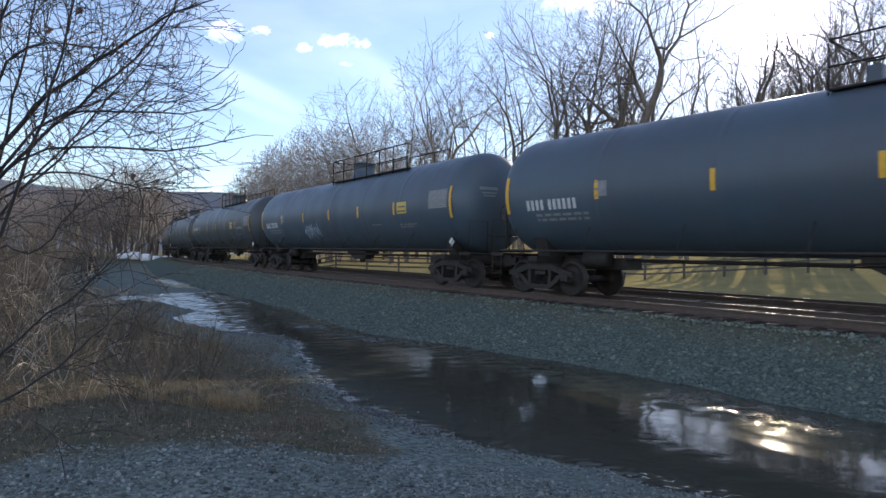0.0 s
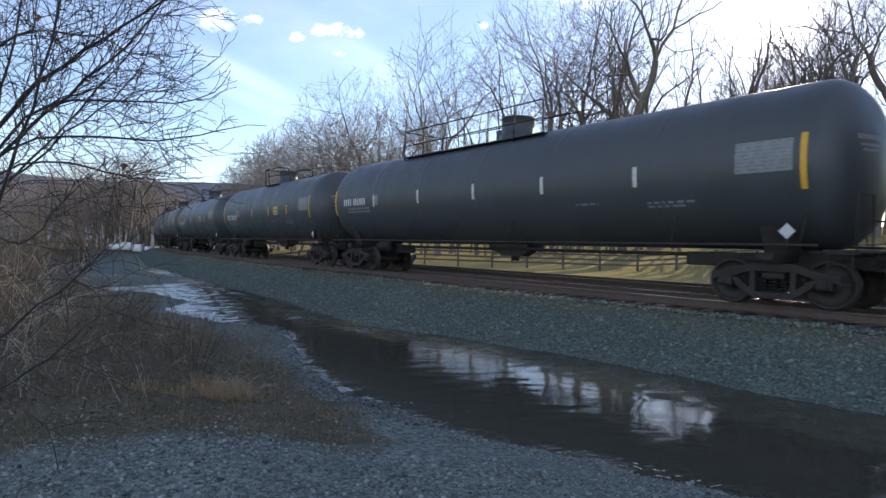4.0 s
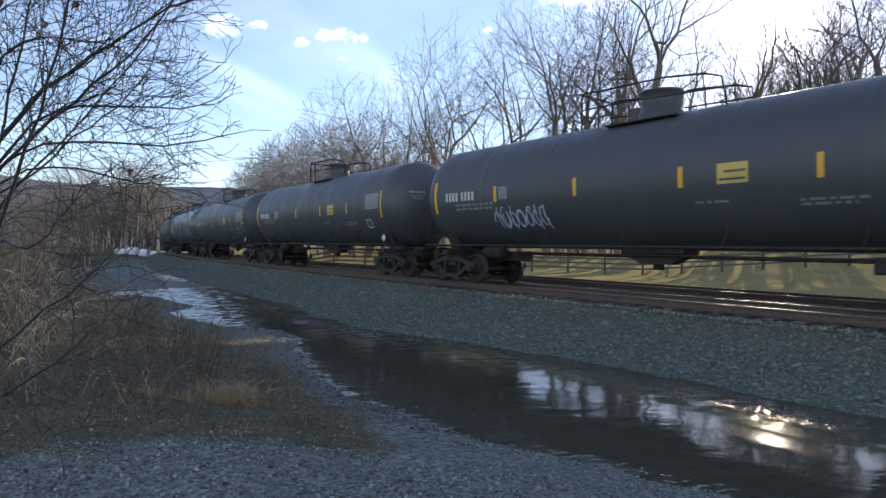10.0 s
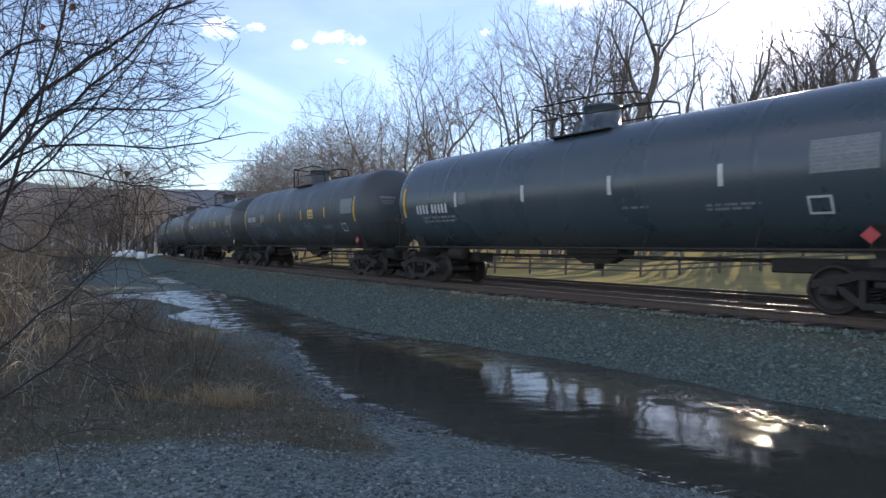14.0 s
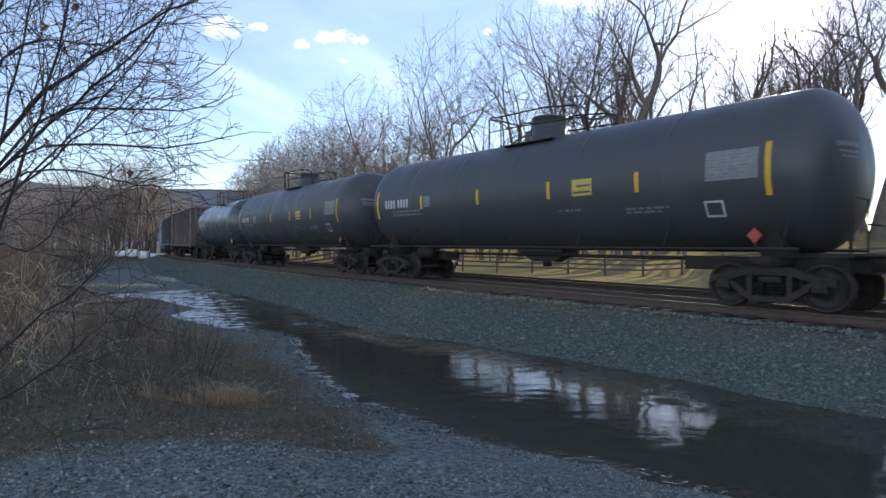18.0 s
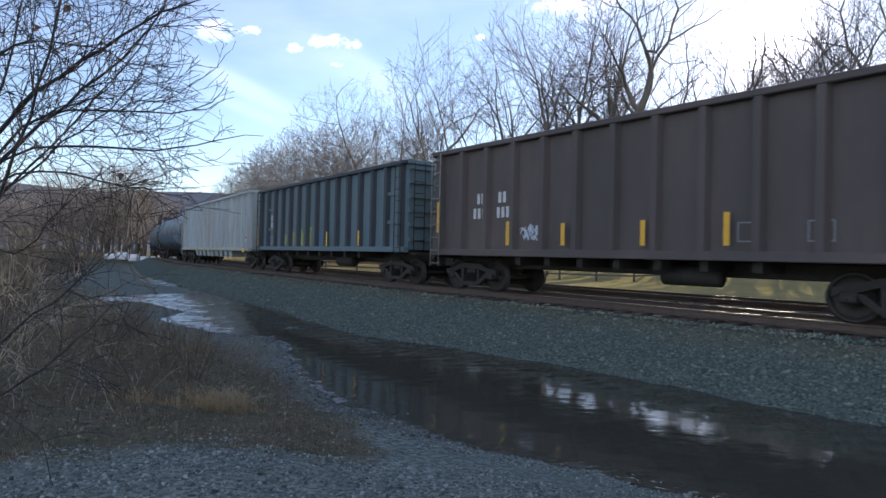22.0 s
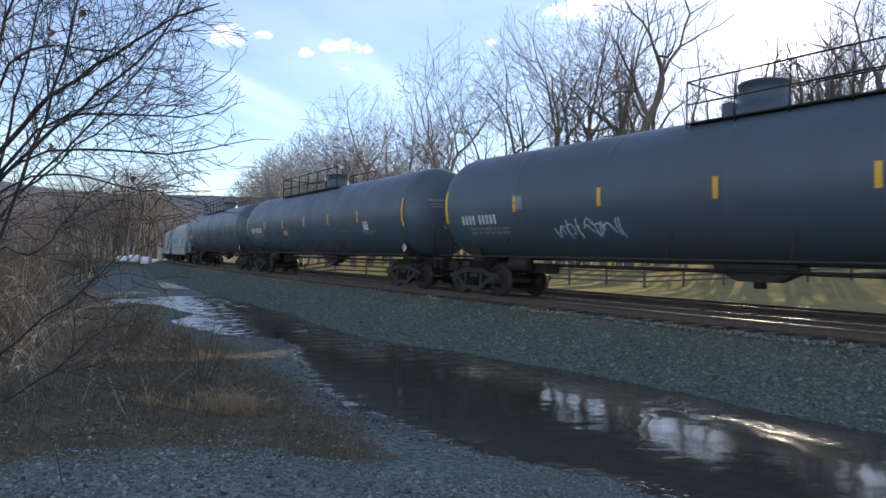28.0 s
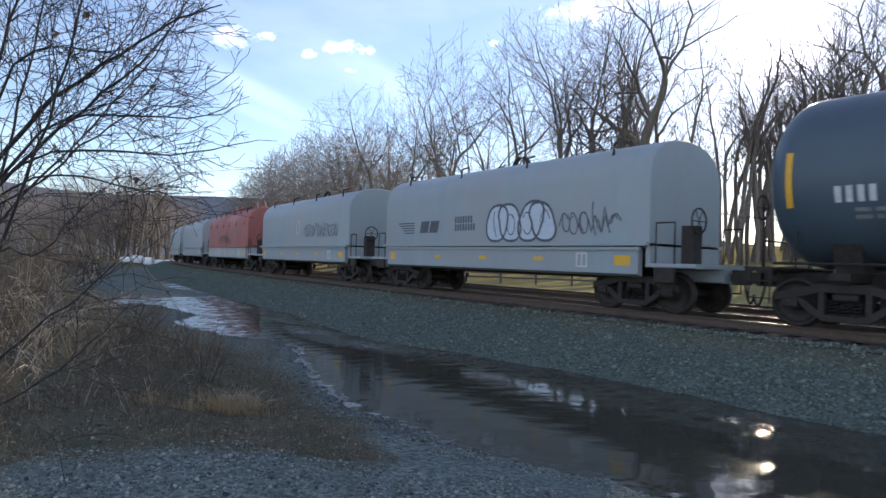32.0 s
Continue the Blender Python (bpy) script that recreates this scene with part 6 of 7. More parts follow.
    put = lambda bb, x0, x1, z0, z1: bb.box(x0, x1, 1.447, 1.452, z0, z1)
    b = Build()
    for k in range(5):
        v = [(4.75 - 0.1 * k, 1.452, 2.32 - 0.085 * k), (3.7 + 0.0 * k, 1.452, 2.32 - 0.085 * k), (3.75, 1.452, 2.28 - 0.085 * k), (4.72 - 0.1 * k, 1.452, 2.28 - 0.085 * k)]
        b.add(v, [(3, 2, 1, 0)])
    for x0, x1 in ((3.40, 2.92), (2.84, 2.36)):
        b.add([(x0, 1.452, 1.95), (x1, 1.452, 1.95), (x1 - 0.1, 1.452, 2.34), (x0 - 0.1, 1.452, 2.34)], [(0, 1, 2, 3)])
    part("company_mark", b, M["graf_b"], coil, "dark striped company mark")
    for z, n in ((2.22, 7), (1.98, 8)):
        char_bars(coil, "lettering_bar", 1.42, z, 0.21, (n,), put, M["graf_b"])
    tag_graffiti(coil, -0.2, -2.85, lambda z: 1.453, 1.64, 2.72, "bubble", 9)
    tag_graffiti(coil, -3.0, -4.95, lambda z: 1.453, 1.75, 2.45, "dark", 10)
    b = Build()
    a = np.linspace(0, 2 * math.pi, 21)
    ribbon(b, [(0.1 + 0.2 * math.cos(q), 2.45 + 0.34 * math.sin(q)) for q in a], lambda z: 1.451, 0.06)
    part("round_mark", b, M["white"], plain, "pale oval mark")
    tag_graffiti(plain, -0.7, -4.6, lambda z: 1.453, 1.9, 2.6, "dark", 12)
    plain["label"] = "light grey coil car with a round mark and faded tags"
    last["label"] = "weathered grey coil car with a plain rounded hood"
    tag_graffiti(red, 2.0, -1.0, lambda z: 1.453, 1.75, 2.4, "dark", 14)
    place(coil, 422.36, 436.76)
    place(plain, 436.70, 451.10)
    place(red, 451.00, 465.40)
    place(last, 465.30, 479.70)
    place(copy_thing(last, Matrix.Identity(4)), 479.60, 494.00)


def car_pose(s):
    x, y, th = track(s)
    x0, y0, _ = track(s - 6.5)
    x1, y1, _ = track(s + 6.5)
    return pose((x0 + x1) / 2, (y0 + y1) / 2, 0, 0, 0, math.degrees(th) + 90)


def motions():
    """The train rolls by at a steady speed; wheels turn while their car is in view."""
    for car, start in CARS:
        rows = [(t / 2, car_pose(start - SPEED * t / 2)) for t in range(65)]
        walk(car, rows)
        first, last = max(0.0, (start - 96) / SPEED), min(32.0, (start - 0) / SPEED)
        for truck in car.children:
            if not truck.name.startswith("truck"):
                continue
            for axle in truck.children:
                if not axle.name.startswith("wheelset"):
                    continue
                spot = axle.location.copy()
                turn = lambda t: pose(*spot, 0, -math.degrees(SPEED * t / WHEEL_R) % 360 if t > 0 else 0.0, 0)
                if last <= first:
                    walk(axle, [(0.0, turn(0)), (32.0, turn(0))])
                    continue
                a, b = int(first * FPS), int(last * FPS)
                rows = [(k / FPS, turn(k / FPS)) for k in range(a, b + 1)]
                if a > 0:
                    rows.insert(0, (0.0, rows[0][1]))
                if b < 32 * FPS:
                    rows.append((32.0, rows[-1][1]))
                walk(axle, rows)


build_train()


# ---- trees and brush ----
class Wood:
    """Grows tapered branches and joins them into meshes by thickness."""

    def __init__(self, rng):
        self.rng, self.tubes = rng, []

    def branch(self, p, d, long, r, level, spec):
        rng = self.rng
        n = max(2 if level > 2 else 3, min(9, int(long / spec["seg"][min(level, len(spec["seg"]) - 1)]) + 1))
        pts, dirs = [np.array(p, float)], [d]
        step = long / (n - 1)
        bend = spec["bend"][min(level, len(spec["bend"]) - 1)]
        lift = spec["lift"][min(level, len(spec["lift"]) - 1)]
        curl = rng.normal(0, spec.get("curl", 0.0), 3) if level else 0.0
        for _ in range(n - 1):
            d = d + rng.normal(0, bend, 3) + curl + np.array((0, 0, lift))
            d = d / np.linalg.norm(d)
            pts.append(pts[-1] + d * step)
            dirs.append(d)
        end = spec.get("stem", 0.6) if level == 0 else spec.get("tip", 0.35)
        rad = r * (1 - (1 - end) * np.linspace(0, 1, n) ** 0.9)
        if level == 0:
            rad[0] *= 1.35
        self.tubes.append((level, np.array(pts), np.maximum(rad, spec["thin"])))
        if level >= spec["levels"]:
            return
        kids = spec["kids"][level]
        lo = spec["start"][level]
        for k in range(kids):
            u = lo + (1 - lo) * (k + rng.uniform(0.1, 0.9)) / kids
            i = min(int(u * (n - 1)), n - 2)
            f = u * (n - 1) - i
            base = pts[i] * (1 - f) + pts[i + 1] * f
            ax = dirs[i + 1]
            side = rng.normal(0, 1, 3)
            side -= ax * (side @ ax)
            side /= np.linalg.norm(side) + 1e-9
            ang = radians(rng.uniform(*spec["angle"][level]))
            dd = ax * math.cos(ang) + side * math.sin(ang)
            share = spec["share"][level] * (1 - 0.55 * (u - lo) / (1 - lo + 1e-6)) * rng.uniform(0.7, 1.2)
            rr = (rad[i] * (1 - f) + rad[i + 1] * f) * rng.uniform(*(spec["thick"][level] if isinstance(spec["thick"][0], tuple) else spec["thick"]))
            self.branch(base, dd / np.linalg.norm(dd), long * share, rr, level + 1, spec)

    def mesh(self, name, levels, sides, material):
        vs, fs, o = [], [], 0
        for level, pts, rad in self.tubes:
            if level not in levels:
                continue
            n = sides[level]
            t = np.gradient(pts, axis=0)
            t /= np.linalg.norm(t, axis=1)[:, None] + 1e-12
            ref = np.array((0, 0, 1.0)) if abs(t[0, 2]) < 0.8 else np.array((1.0, 0, 0))
            a = np.cross(t, ref)
            a /= np.linalg.norm(a, axis=1)[:, None] + 1e-12
            b = np.cross(t, a)
            ang = np.arange(n) * 2 * np.pi / n
            ring = pts[:, None] + rad[:, None, None] * (np.cos(ang)[None, :, None] * a[:, None] + np.sin(ang)[None, :, None] * b[:, None])
            k = len(pts)
            i = np.arange(k - 1)[:, None] * n + np.arange(n)[None]
            j = np.arange(k - 1)[:, None] * n + (np.arange(n)[None] + 1) % n
            fs.append(np.stack([i, j, j + n, i + n], -1).reshape(-1, 4) + o)
            vs.append(ring.reshape(-1, 3))
            o += k * n
        return batch(name, np.vstack(vs), np.vstack(fs), material, True)


class ForkTree(Wood):
    """A winter tree that forks again and again, each fork thinner and shorter, with side shoots along every limb."""

    def room(self, p, d):
        """How far it is from p along d to the crown's outline."""
        wide, mid, half = self.crown
        size = np.array((wide, wide, half))
        o, w = (p - np.array((0, 0, mid))) / size, d / size
        a, h, c = w @ w, o @ w, o @ o - 1
        return (-h + math.sqrt(max(h * h - a * c, 0.0))) / a if c < 0 else 0.0

    def fork(self, p, d, r, cap, depth, k):
        rng = self.rng
        n = 6 if depth == 0 else 4 if depth < 3 else 3 if depth < k["ends"] else 2
        p = np.array(p, float)
        if depth == 0:
            long = cap
        else:
            left = k["ends"] - depth + 1
            long = max(min(cap, self.room(p, d) * k["stride"] / (left + 1) * rng.uniform(0.75, 1.2)), 0.22)
        pts, dirs = [p], [d]
        bend = k["bend"] * (0.55 if depth == 0 else 1.0)
        for _ in range(n - 1):
            d = d + rng.normal(0, bend, 3) + np.array((0, 0, k["lift"]))
            d = d / np.linalg.norm(d)
            pts.append(pts[-1] + d * long / (n - 1))
            dirs.append(d)
        rad = r * np.linspace(1.0, k["taper"], n)
        if depth == 0:
            rad[0] *= 1.3
        self.tubes.append((0 if depth < 3 else 1 if depth < 5 else 2, np.array(pts), np.maximum(rad, k["thin"])))
        if depth >= k["ends"] or (depth > 4 and self.room(pts[-1], d) < 0.15):
            return
        spread = k["spread"] * rng.uniform(0.8, 1.2)
        side = rng.normal(0, 1, 3)
        side -= d * (side @ d)
        side /= np.linalg.norm(side) + 1e-9
        for ang, thick, share in ((rng.uniform(*k["main"]), rng.uniform(0.78, 0.90), 1.2), (-rng.uniform(*k["side"]), rng.uniform(*k["thick"]), rng.uniform(*k["share"]) * 1.1)):
            a = radians(ang * spread)
            dd = d * math.cos(a) + side * math.sin(a)
            self.fork(pts[-1], dd / np.linalg.norm(dd), rad[-1] * thick, long * share if depth else 99.0, depth + 1, k)
        # shoots along the limb
        shoots = k["shoots"] if depth else k["low"]
        for _ in range(int(shoots) + (rng.random() < shoots % 1)):
            u = rng.uniform(0.30 if depth else 0.6, 0.95) * (n - 1)
            i = min(int(u), n - 2)
            base = pts[i] + (pts[i + 1] - pts[i]) * (u - i)
            ax = dirs[i + 1]
            out = rng.normal(0, 1, 3)
            out -= ax * (out @ ax)
            out /= np.linalg.norm(out) + 1e-9
            a = radians(rng.uniform(35, 65) * min(k["spread"], 1.1))
            dd = ax * math.cos(a) + out * math.sin(a)
            self.fork(base, dd / np.linalg.norm(dd), rad[i] * rng.uniform(0.3, 0.45), long * 0.75 if depth else 99.0, min(depth + 2, k["ends"]), k)


def habit(**changed):
    k = dict(ends=7, bend=0.13, lift=0.03, taper=0.84, thin=0.0094, spread=1.0, main=(6, 22), side=(30, 56), thick=(0.50, 0.68), share=(0.70, 0.95), shoots=1.5, low=1, trunk=0.30, crown=(0.32, 0.12), stride=2.0)
    k.update(changed)
    return k


TALL = habit(ends=8, shoots=0.55, low=0, spread=1.05, lift=0.035, trunk=0.32, crown=(0.33, 0.15))
UPRIGHT = habit(ends=7, shoots=0.9, low=0, spread=0.95, lift=0.045, trunk=0.36, bend=0.13, share=(0.6, 0.85), crown=(0.27, 0.15))
ROUND = habit(ends=8, shoots=0.7, spread=1.1, lift=0.02, trunk=0.22, crown=(0.46, 0.12))
GNARLED = habit(ends=8, shoots=0.55, low=0, spread=1.05, lift=0.03, trunk=0.34, bend=0.17, main=(10, 28), side=(30, 58), share=(0.75, 1.0), crown=(0.33, 0.15))
BUSHY = habit(ends=7, spread=1.15, lift=0.015, trunk=0.16, shoots=1.25, share=(0.8, 1.0), thin=0.0112, crown=(0.60, -0.15))
SLIM = habit(ends=6, bend=0.12, spread=0.75, lift=0.08, trunk=0.46, main=(3, 12), side=(35, 60), thick=(0.42, 0.6), share=(0.55, 0.75), shoots=0.9, low=2, crown=(0.15, 0.1))
FAR = habit(ends=6, spread=1.0, trunk=0.24, thin=0.013, crown=(0.42, 0.1))
POLE = habit(ends=5, spread=0.8, bend=0.10, trunk=0.55, main=(4, 16), thick=(0.4, 0.6), share=(0.6, 0.9), shoots=0.7, low=5, thin=0.009, crown=(0.10, 0.1))


def make_tree(name, label, seed, height, radius, k, stems=1, lean=0.05):
    rng = np.random.default_rng(seed)
    w = ForkTree(rng)
    wide, low = k["crown"]
    w.crown = (wide * height, (1 + low) / 2 * height, (1 - low) / 2 * height)
    for i in range(stems):
        d = np.array((rng.normal(0, lean), rng.normal(0, lean), 1.0))
        base = (0, 0, -0.3)
        if stems > 1:
            a = 6.283 * (i + rng.uniform(-0.2, 0.2)) / stems
            base = (0.8 * math.cos(a), 0.8 * math.sin(a), -0.3)
            d = d + np.array((0.10 * math.cos(a), 0.10 * math.sin(a), 0)) * k["spread"]
        w.fork(base, d / np.linalg.norm(d), radius * (1 if stems == 1 else 0.72), height * k["trunk"] * rng.uniform(0.85, 1.12), 0, k)
    root = thing(name, label, "tree", "bare winter trees")
    sides = {0: 8, 1: 4, 2: 3}
    part("trunk", w.mesh("trunk", {0}, sides, M["bark"]), None, root)
    part("crown", w.mesh("crown", {1, 2}, sides, M["hazed_pale_twig" if k in (FAR, BUSHY) else "twig"]), None, root, "spray of fine leafless twigs")
    return root


def build_trees():
    kinds = [
        make_tree("bare_tree", "tall leafless hardwood with a forked grey trunk", 11, 24, 0.32, TALL),
        make_tree("bare_tree", "tall leafless hardwood with rising limbs", 12, 24, 0.26, UPRIGHT),
        make_tree("bare_tree", "big leafless hardwood with crooked wide-flung limbs", 13, 24, 0.46, GNARLED, 1, 0.06),
        make_tree("bare_tree", "broad leafless tree with a rounded crown", 21, 15, 0.24, ROUND),
        make_tree("bare_tree", "leafless tree of several stems with an open crown", 22, 20, 0.25, UPRIGHT, 3, 0.05),
        make_tree("bare_tree", "low bushy leafless tree thick with fine twigs", 23, 11, 0.17, BUSHY, 2, 0.08),
        make_tree("bare_tree", "slim straight leafless tree among others", 31, 20, 0.24, SLIM),
        make_tree("bare_tree", "slim leafless tree with few side limbs", 32, 18, 0.25, SLIM, 2, 0.05),
        make_tree("bare_tree", "far leafless tree in a brown wood", 41, 13, 0.20, FAR),
        make_tree("dead_snag", "slim dead trunk with a few broken branches", 51, 12, 0.075, POLE),
    ]
    tall = [float(np.percentile([v.co.z for c in k.children for v in c.data.vertices], 99.3)) for k in kinds]
    first = [True] * len(kinds)
    rng = random.Random(5)

    def put(kind, bearing, dist, rise, turn, wide=1.0):
        """Bearing: tangent to the right of +y; rise: tangent of the top's height over the eye."""
        x, y = bearing * dist, dist
        # a thin place in the wood, through which the low sun falls
        aside = (x - 2.9) * math.cos(SUN_AZ) - (y - 17.9) * math.sin(SUN_AZ)
        if -2.2 < aside < 6.8 and y > 50:
            if kind < 6:
                return
            if aside > -1.2 and kind != 9:
                rise = min(rise, 0.285 if aside < 3.2 else 0.325)
        ground = float(land(x, y))
        s = (rise * dist + EYE.z - ground) / tall[kind]
        m = pose(x, y, ground, 0, 0, turn) @ Matrix.Diagonal((s * wide, s * wide, s, 1))
        if first[kind]:
            first[kind] = False
            kinds[kind].matrix_basis = m
            return
        copy_thing(kinds[kind], Matrix.Identity(4)).matrix_basis = m

    # how far off the wood stands and how high it rises, by bearing
    far = lambda b: float(np.interp(b, (-0.31, -0.2, -0.05, 0.1, 0.3, 0.85), (116, 97, 80, 68, 62, 58)))
    rise = lambda b: float(np.interp(b, (-0.31, -0.29, -0.227, -0.19, -0.134, -0.09, -0.055, -0.02, 0.0, 0.04, 0.075, 0.10, 0.145, 0.25, 0.4, 0.85), (0.105, 0.130, 0.182, 0.205, 0.272, 0.262, 0.278, 0.33, 0.345, 0.30, 0.28, 0.33, 0.39, 0.44, 0.46, 0.47)))
    # the trees that stand out along the wood's edge
    for kind, b, turn, high in ((5, -0.292, 220, 0.90), (5, -0.278, 120, 0.98), (5, -0.238, 70, 1.0), (5, -0.190, 140, 0.95), (5, -0.170, 260, 0.85), (3, -0.122, 90, 1.03), (5, -0.135, 33, 0.62), (0, -0.062, 300, 1.0), (3, -0.085, 200, 0.8), (4, 0.006, 140, 1.04), (5, -0.03, 77, 0.55), (1, 0.066, 60, 1.0), (5, 0.045, 200, 0.55), (0, 0.095, 250, 0.9), (1, 0.130, 80, 0.98), (0, 0.172, 190, 1.0), (1, 0.190, 20, 1.02), (7, 0.216, 250, 0.80), (0, 0.236, 310, 1.0), (6, 0.262, 170, 0.9), (0, 0.305, 20, 1.10), (6, 0.288, 110, 0.7), (2, 0.360, 200, 1.12), (6, 0.335, 10, 0.72), (6, 0.447, 15, 0.95), (7, 0.466, 70, 0.85), (6, 0.480, 250, 0.78), (7, 0.492, 33, 0.72), (6, 0.506, 180, 0.74), (7, 0.520, 80, 0.70), (6, 0.532, 300, 0.66), (7, 0.545, 40, 0.70), (6, 0.560, 210, 0.68), (7, 0.572, 60, 0.70), (6, 0.584, 20, 0.72), (7, 0.596, 130, 0.78), (6, 0.608, 80, 0.86), (7, 0.622, 95, 0.88), (1, 0.640, 120, 0.95), (7, 0.655, 130, 0.95), (6, 0.676, 75, 0.92), (2, 0.716, 15, 1.2), (0, 0.745, 222, 1.1), (7, 0.79, 10, 0.9), (1, 0.86, 10, 1.0), (0, 0.95, 50, 1.0)):
        put(kind, b, far(b), rise(b) * high, turn)
    for kind, b, turn, high in ((5, -0.25, 30, 0.98), (5, -0.205, 130, 0.97), (0, -0.150, 50, 0.92), (0, -0.095, 120, 0.95), (1, -0.045, 10, 0.85), (0, 0.035, 120, 0.85), (0, 0.340, 300, 0.95), (6, 0.46, 200, 0.7), (1, 0.625, 100, 0.95), (2, 0.69, 190, 0.9)):
        put(kind, b, far(b) + 4 + 10 * rng.random(), rise(b) * high, turn)
    for b, high in ((0.278, 0.50), (0.328, 0.78), (0.390, 0.80), (0.448, 0.72), (0.486, 0.85), (0.496, 0.90), (0.508, 0.78), (0.535, 0.6)):
        put(9, b, far(b) - 2, rise(b) * high, rng.uniform(0, 360))
    # the growth behind them
    b = -0.30
    while b < 0.95:
        kind = rng.choice((3, 5, 5)) if b < -0.06 else rng.choice((7, 6))
        put(kind, b + rng.uniform(-0.01, 0.01), far(b) + rng.uniform(8, 26), rise(b) * rng.uniform(0.55, 0.78), rng.uniform(0, 360), rng.uniform(0.95, 1.15))
        b += 0.06 if b < -0.06 else 0.12
    # low brushy growth at the wood's foot
    b = -0.27
    while b < 0.9:
        put(rng.choice((5, 5, 8)), b, far(b) - rng.uniform(2, 7), rise(b) * rng.uniform(0.28, 0.42), rng.uniform(0, 360), 1.2)
        b += 0.09 if b < 0.1 else 0.22
    # woods beyond the bend, upstream
    for _ in range(44):
        b = -0.78 + 0.36 * rng.random()
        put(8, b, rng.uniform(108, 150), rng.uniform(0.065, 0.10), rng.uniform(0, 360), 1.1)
    for b, dist, r, kind in ((-0.475, 116, 0.140, 8), (-0.49, 120, 0.150, 3), (-0.51, 118, 0.145, 8), (-0.50, 112, 0.14, 7), (-0.525, 114, 0.145, 6), (-0.545, 116, 0.138, 3), (-0.565, 112, 0.135, 8), (-0.467, 122, 0.125, 7), (-0.583, 110, 0.13, 8), (-0.537, 124, 0.14, 8), (-0.515, 126, 0.15, 8), (-0.535, 122, 0.112, 8), (-0.462, 125, 0.10, 8), (-0.555, 110, 0.105, 7), (-0.60, 105, 0.12, 8), (-0.66, 100, 0.13, 8), (-0.45, 130, 0.07, 8), (-0.72, 96, 0.13, 8), (-0.63, 108, 0.11, 7)):
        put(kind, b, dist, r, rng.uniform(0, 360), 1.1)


SHRUB = dict(levels=3, seg=(0.4, 0.35, 0.3, 0.3), bend=(0.09, 0.16, 0.2, 0.2), lift=(0.0, 0.02, 0.0, 0.0), kids=(5, 3, 2), start=(0.2, 0.15, 0.15), angle=((20, 60), (25, 65), (25, 70)), share=(0.5, 0.5, 0.5), thick=(0.45, 0.7), thin=0.0022, tip=0.3)


def make_shrub(name, label, seed, height, stems, material, spread=0.35):
    rng = np.random.default_rng(seed)
    w = Wood(rng)
    for _ in range(stems):
        d = np.array((rng.normal(0, spread), rng.normal(0, spread), 1.0))
        w.branch((rng.normal(0, 0.22), rng.normal(0, 0.22), -0.05), d / np.linalg.norm(d), height * rng.uniform(0.6, 1.0), 0.007 * height, 0, SHRUB)
    return thing(name, label, "shrub", "leafless shrubs", data=w.mesh(name, {0, 1, 2, 3}, {0: 4, 1: 3, 2: 3, 3: 3}, material))


def build_brush():
    kinds = [make_shrub("bare_shrub", "tangled brown leafless shrub on the bank", 41, 2.4, 9, M["brush"]), make_shrub("bare_shrub", "brown leafless thicket with arching stems", 42, 2.0, 11, M["brush"], 0.55), make_shrub("bare_shrub", "low reddish leafless brush", 43, 1.3, 12, M["brush"], 0.6)]
    first = [True] * 3
    rng = random.Random(9)

    def put(kind, x, y, scale):
        m = pose(x, y, float(land(x, y)), 0, 0, rng.uniform(0, 360)) @ Matrix.Diagonal((scale, scale, scale, 1))
        if first[kind]:
            first[kind] = False
            kinds[kind].matrix_basis = m
        else:
            copy_thing(kinds[kind], Matrix.Identity(4)).matrix_basis = m

    # thicket along the left bank, thinning towards the stream
    for k in range(40):
        d = 9 + 22 * rng.random() ** 1.2
        b = -rng.uniform(0.63, 0.86)
        x, y = b * d - 0.6, d
        if pool_dist(np.array([x]), np.array([y]))[0] < 0.9 + 0.05 * d:
            continue
        put(rng.choice((0, 1, 1, 2)), x, y, rng.uniform(0.75, 1.15) * (0.75 + 0.014 * d))
    for k in range(26):
        d = rng.uniform(28, 85)
        b = -rng.uniform(0.575, 0.8)
        put(rng.choice((0, 1)), b * d, d, rng.uniform(1.0, 1.6))
    for x, y, kind, s in ((-4.4, 7.6, 2, 0.6), (-3.5, 7.0, 2, 0.45), (-5.4, 9.0, 1, 0.5), (-4.2, 6.0, 2, 0.5), (-5.6, 7.6, 0, 0.6), (-6.6, 9.6, 1, 0.7), (-3.7, 7.9, 0, 0.42), (-3.4, 8.9, 0, 0.45), (-4.6, 8.6, 0, 0.5), (-4.1, 9.6, 1, 0.45), (-5.0, 10.4, 0, 0.5), (-5.9, 11.2, 0, 0.55), (-6.4, 12.6, 1, 0.5), (-4.3, 6.9, 0, 0.5), (-7.6, 13.2, 0, 0.6)):
        put(kind, x, y, s)


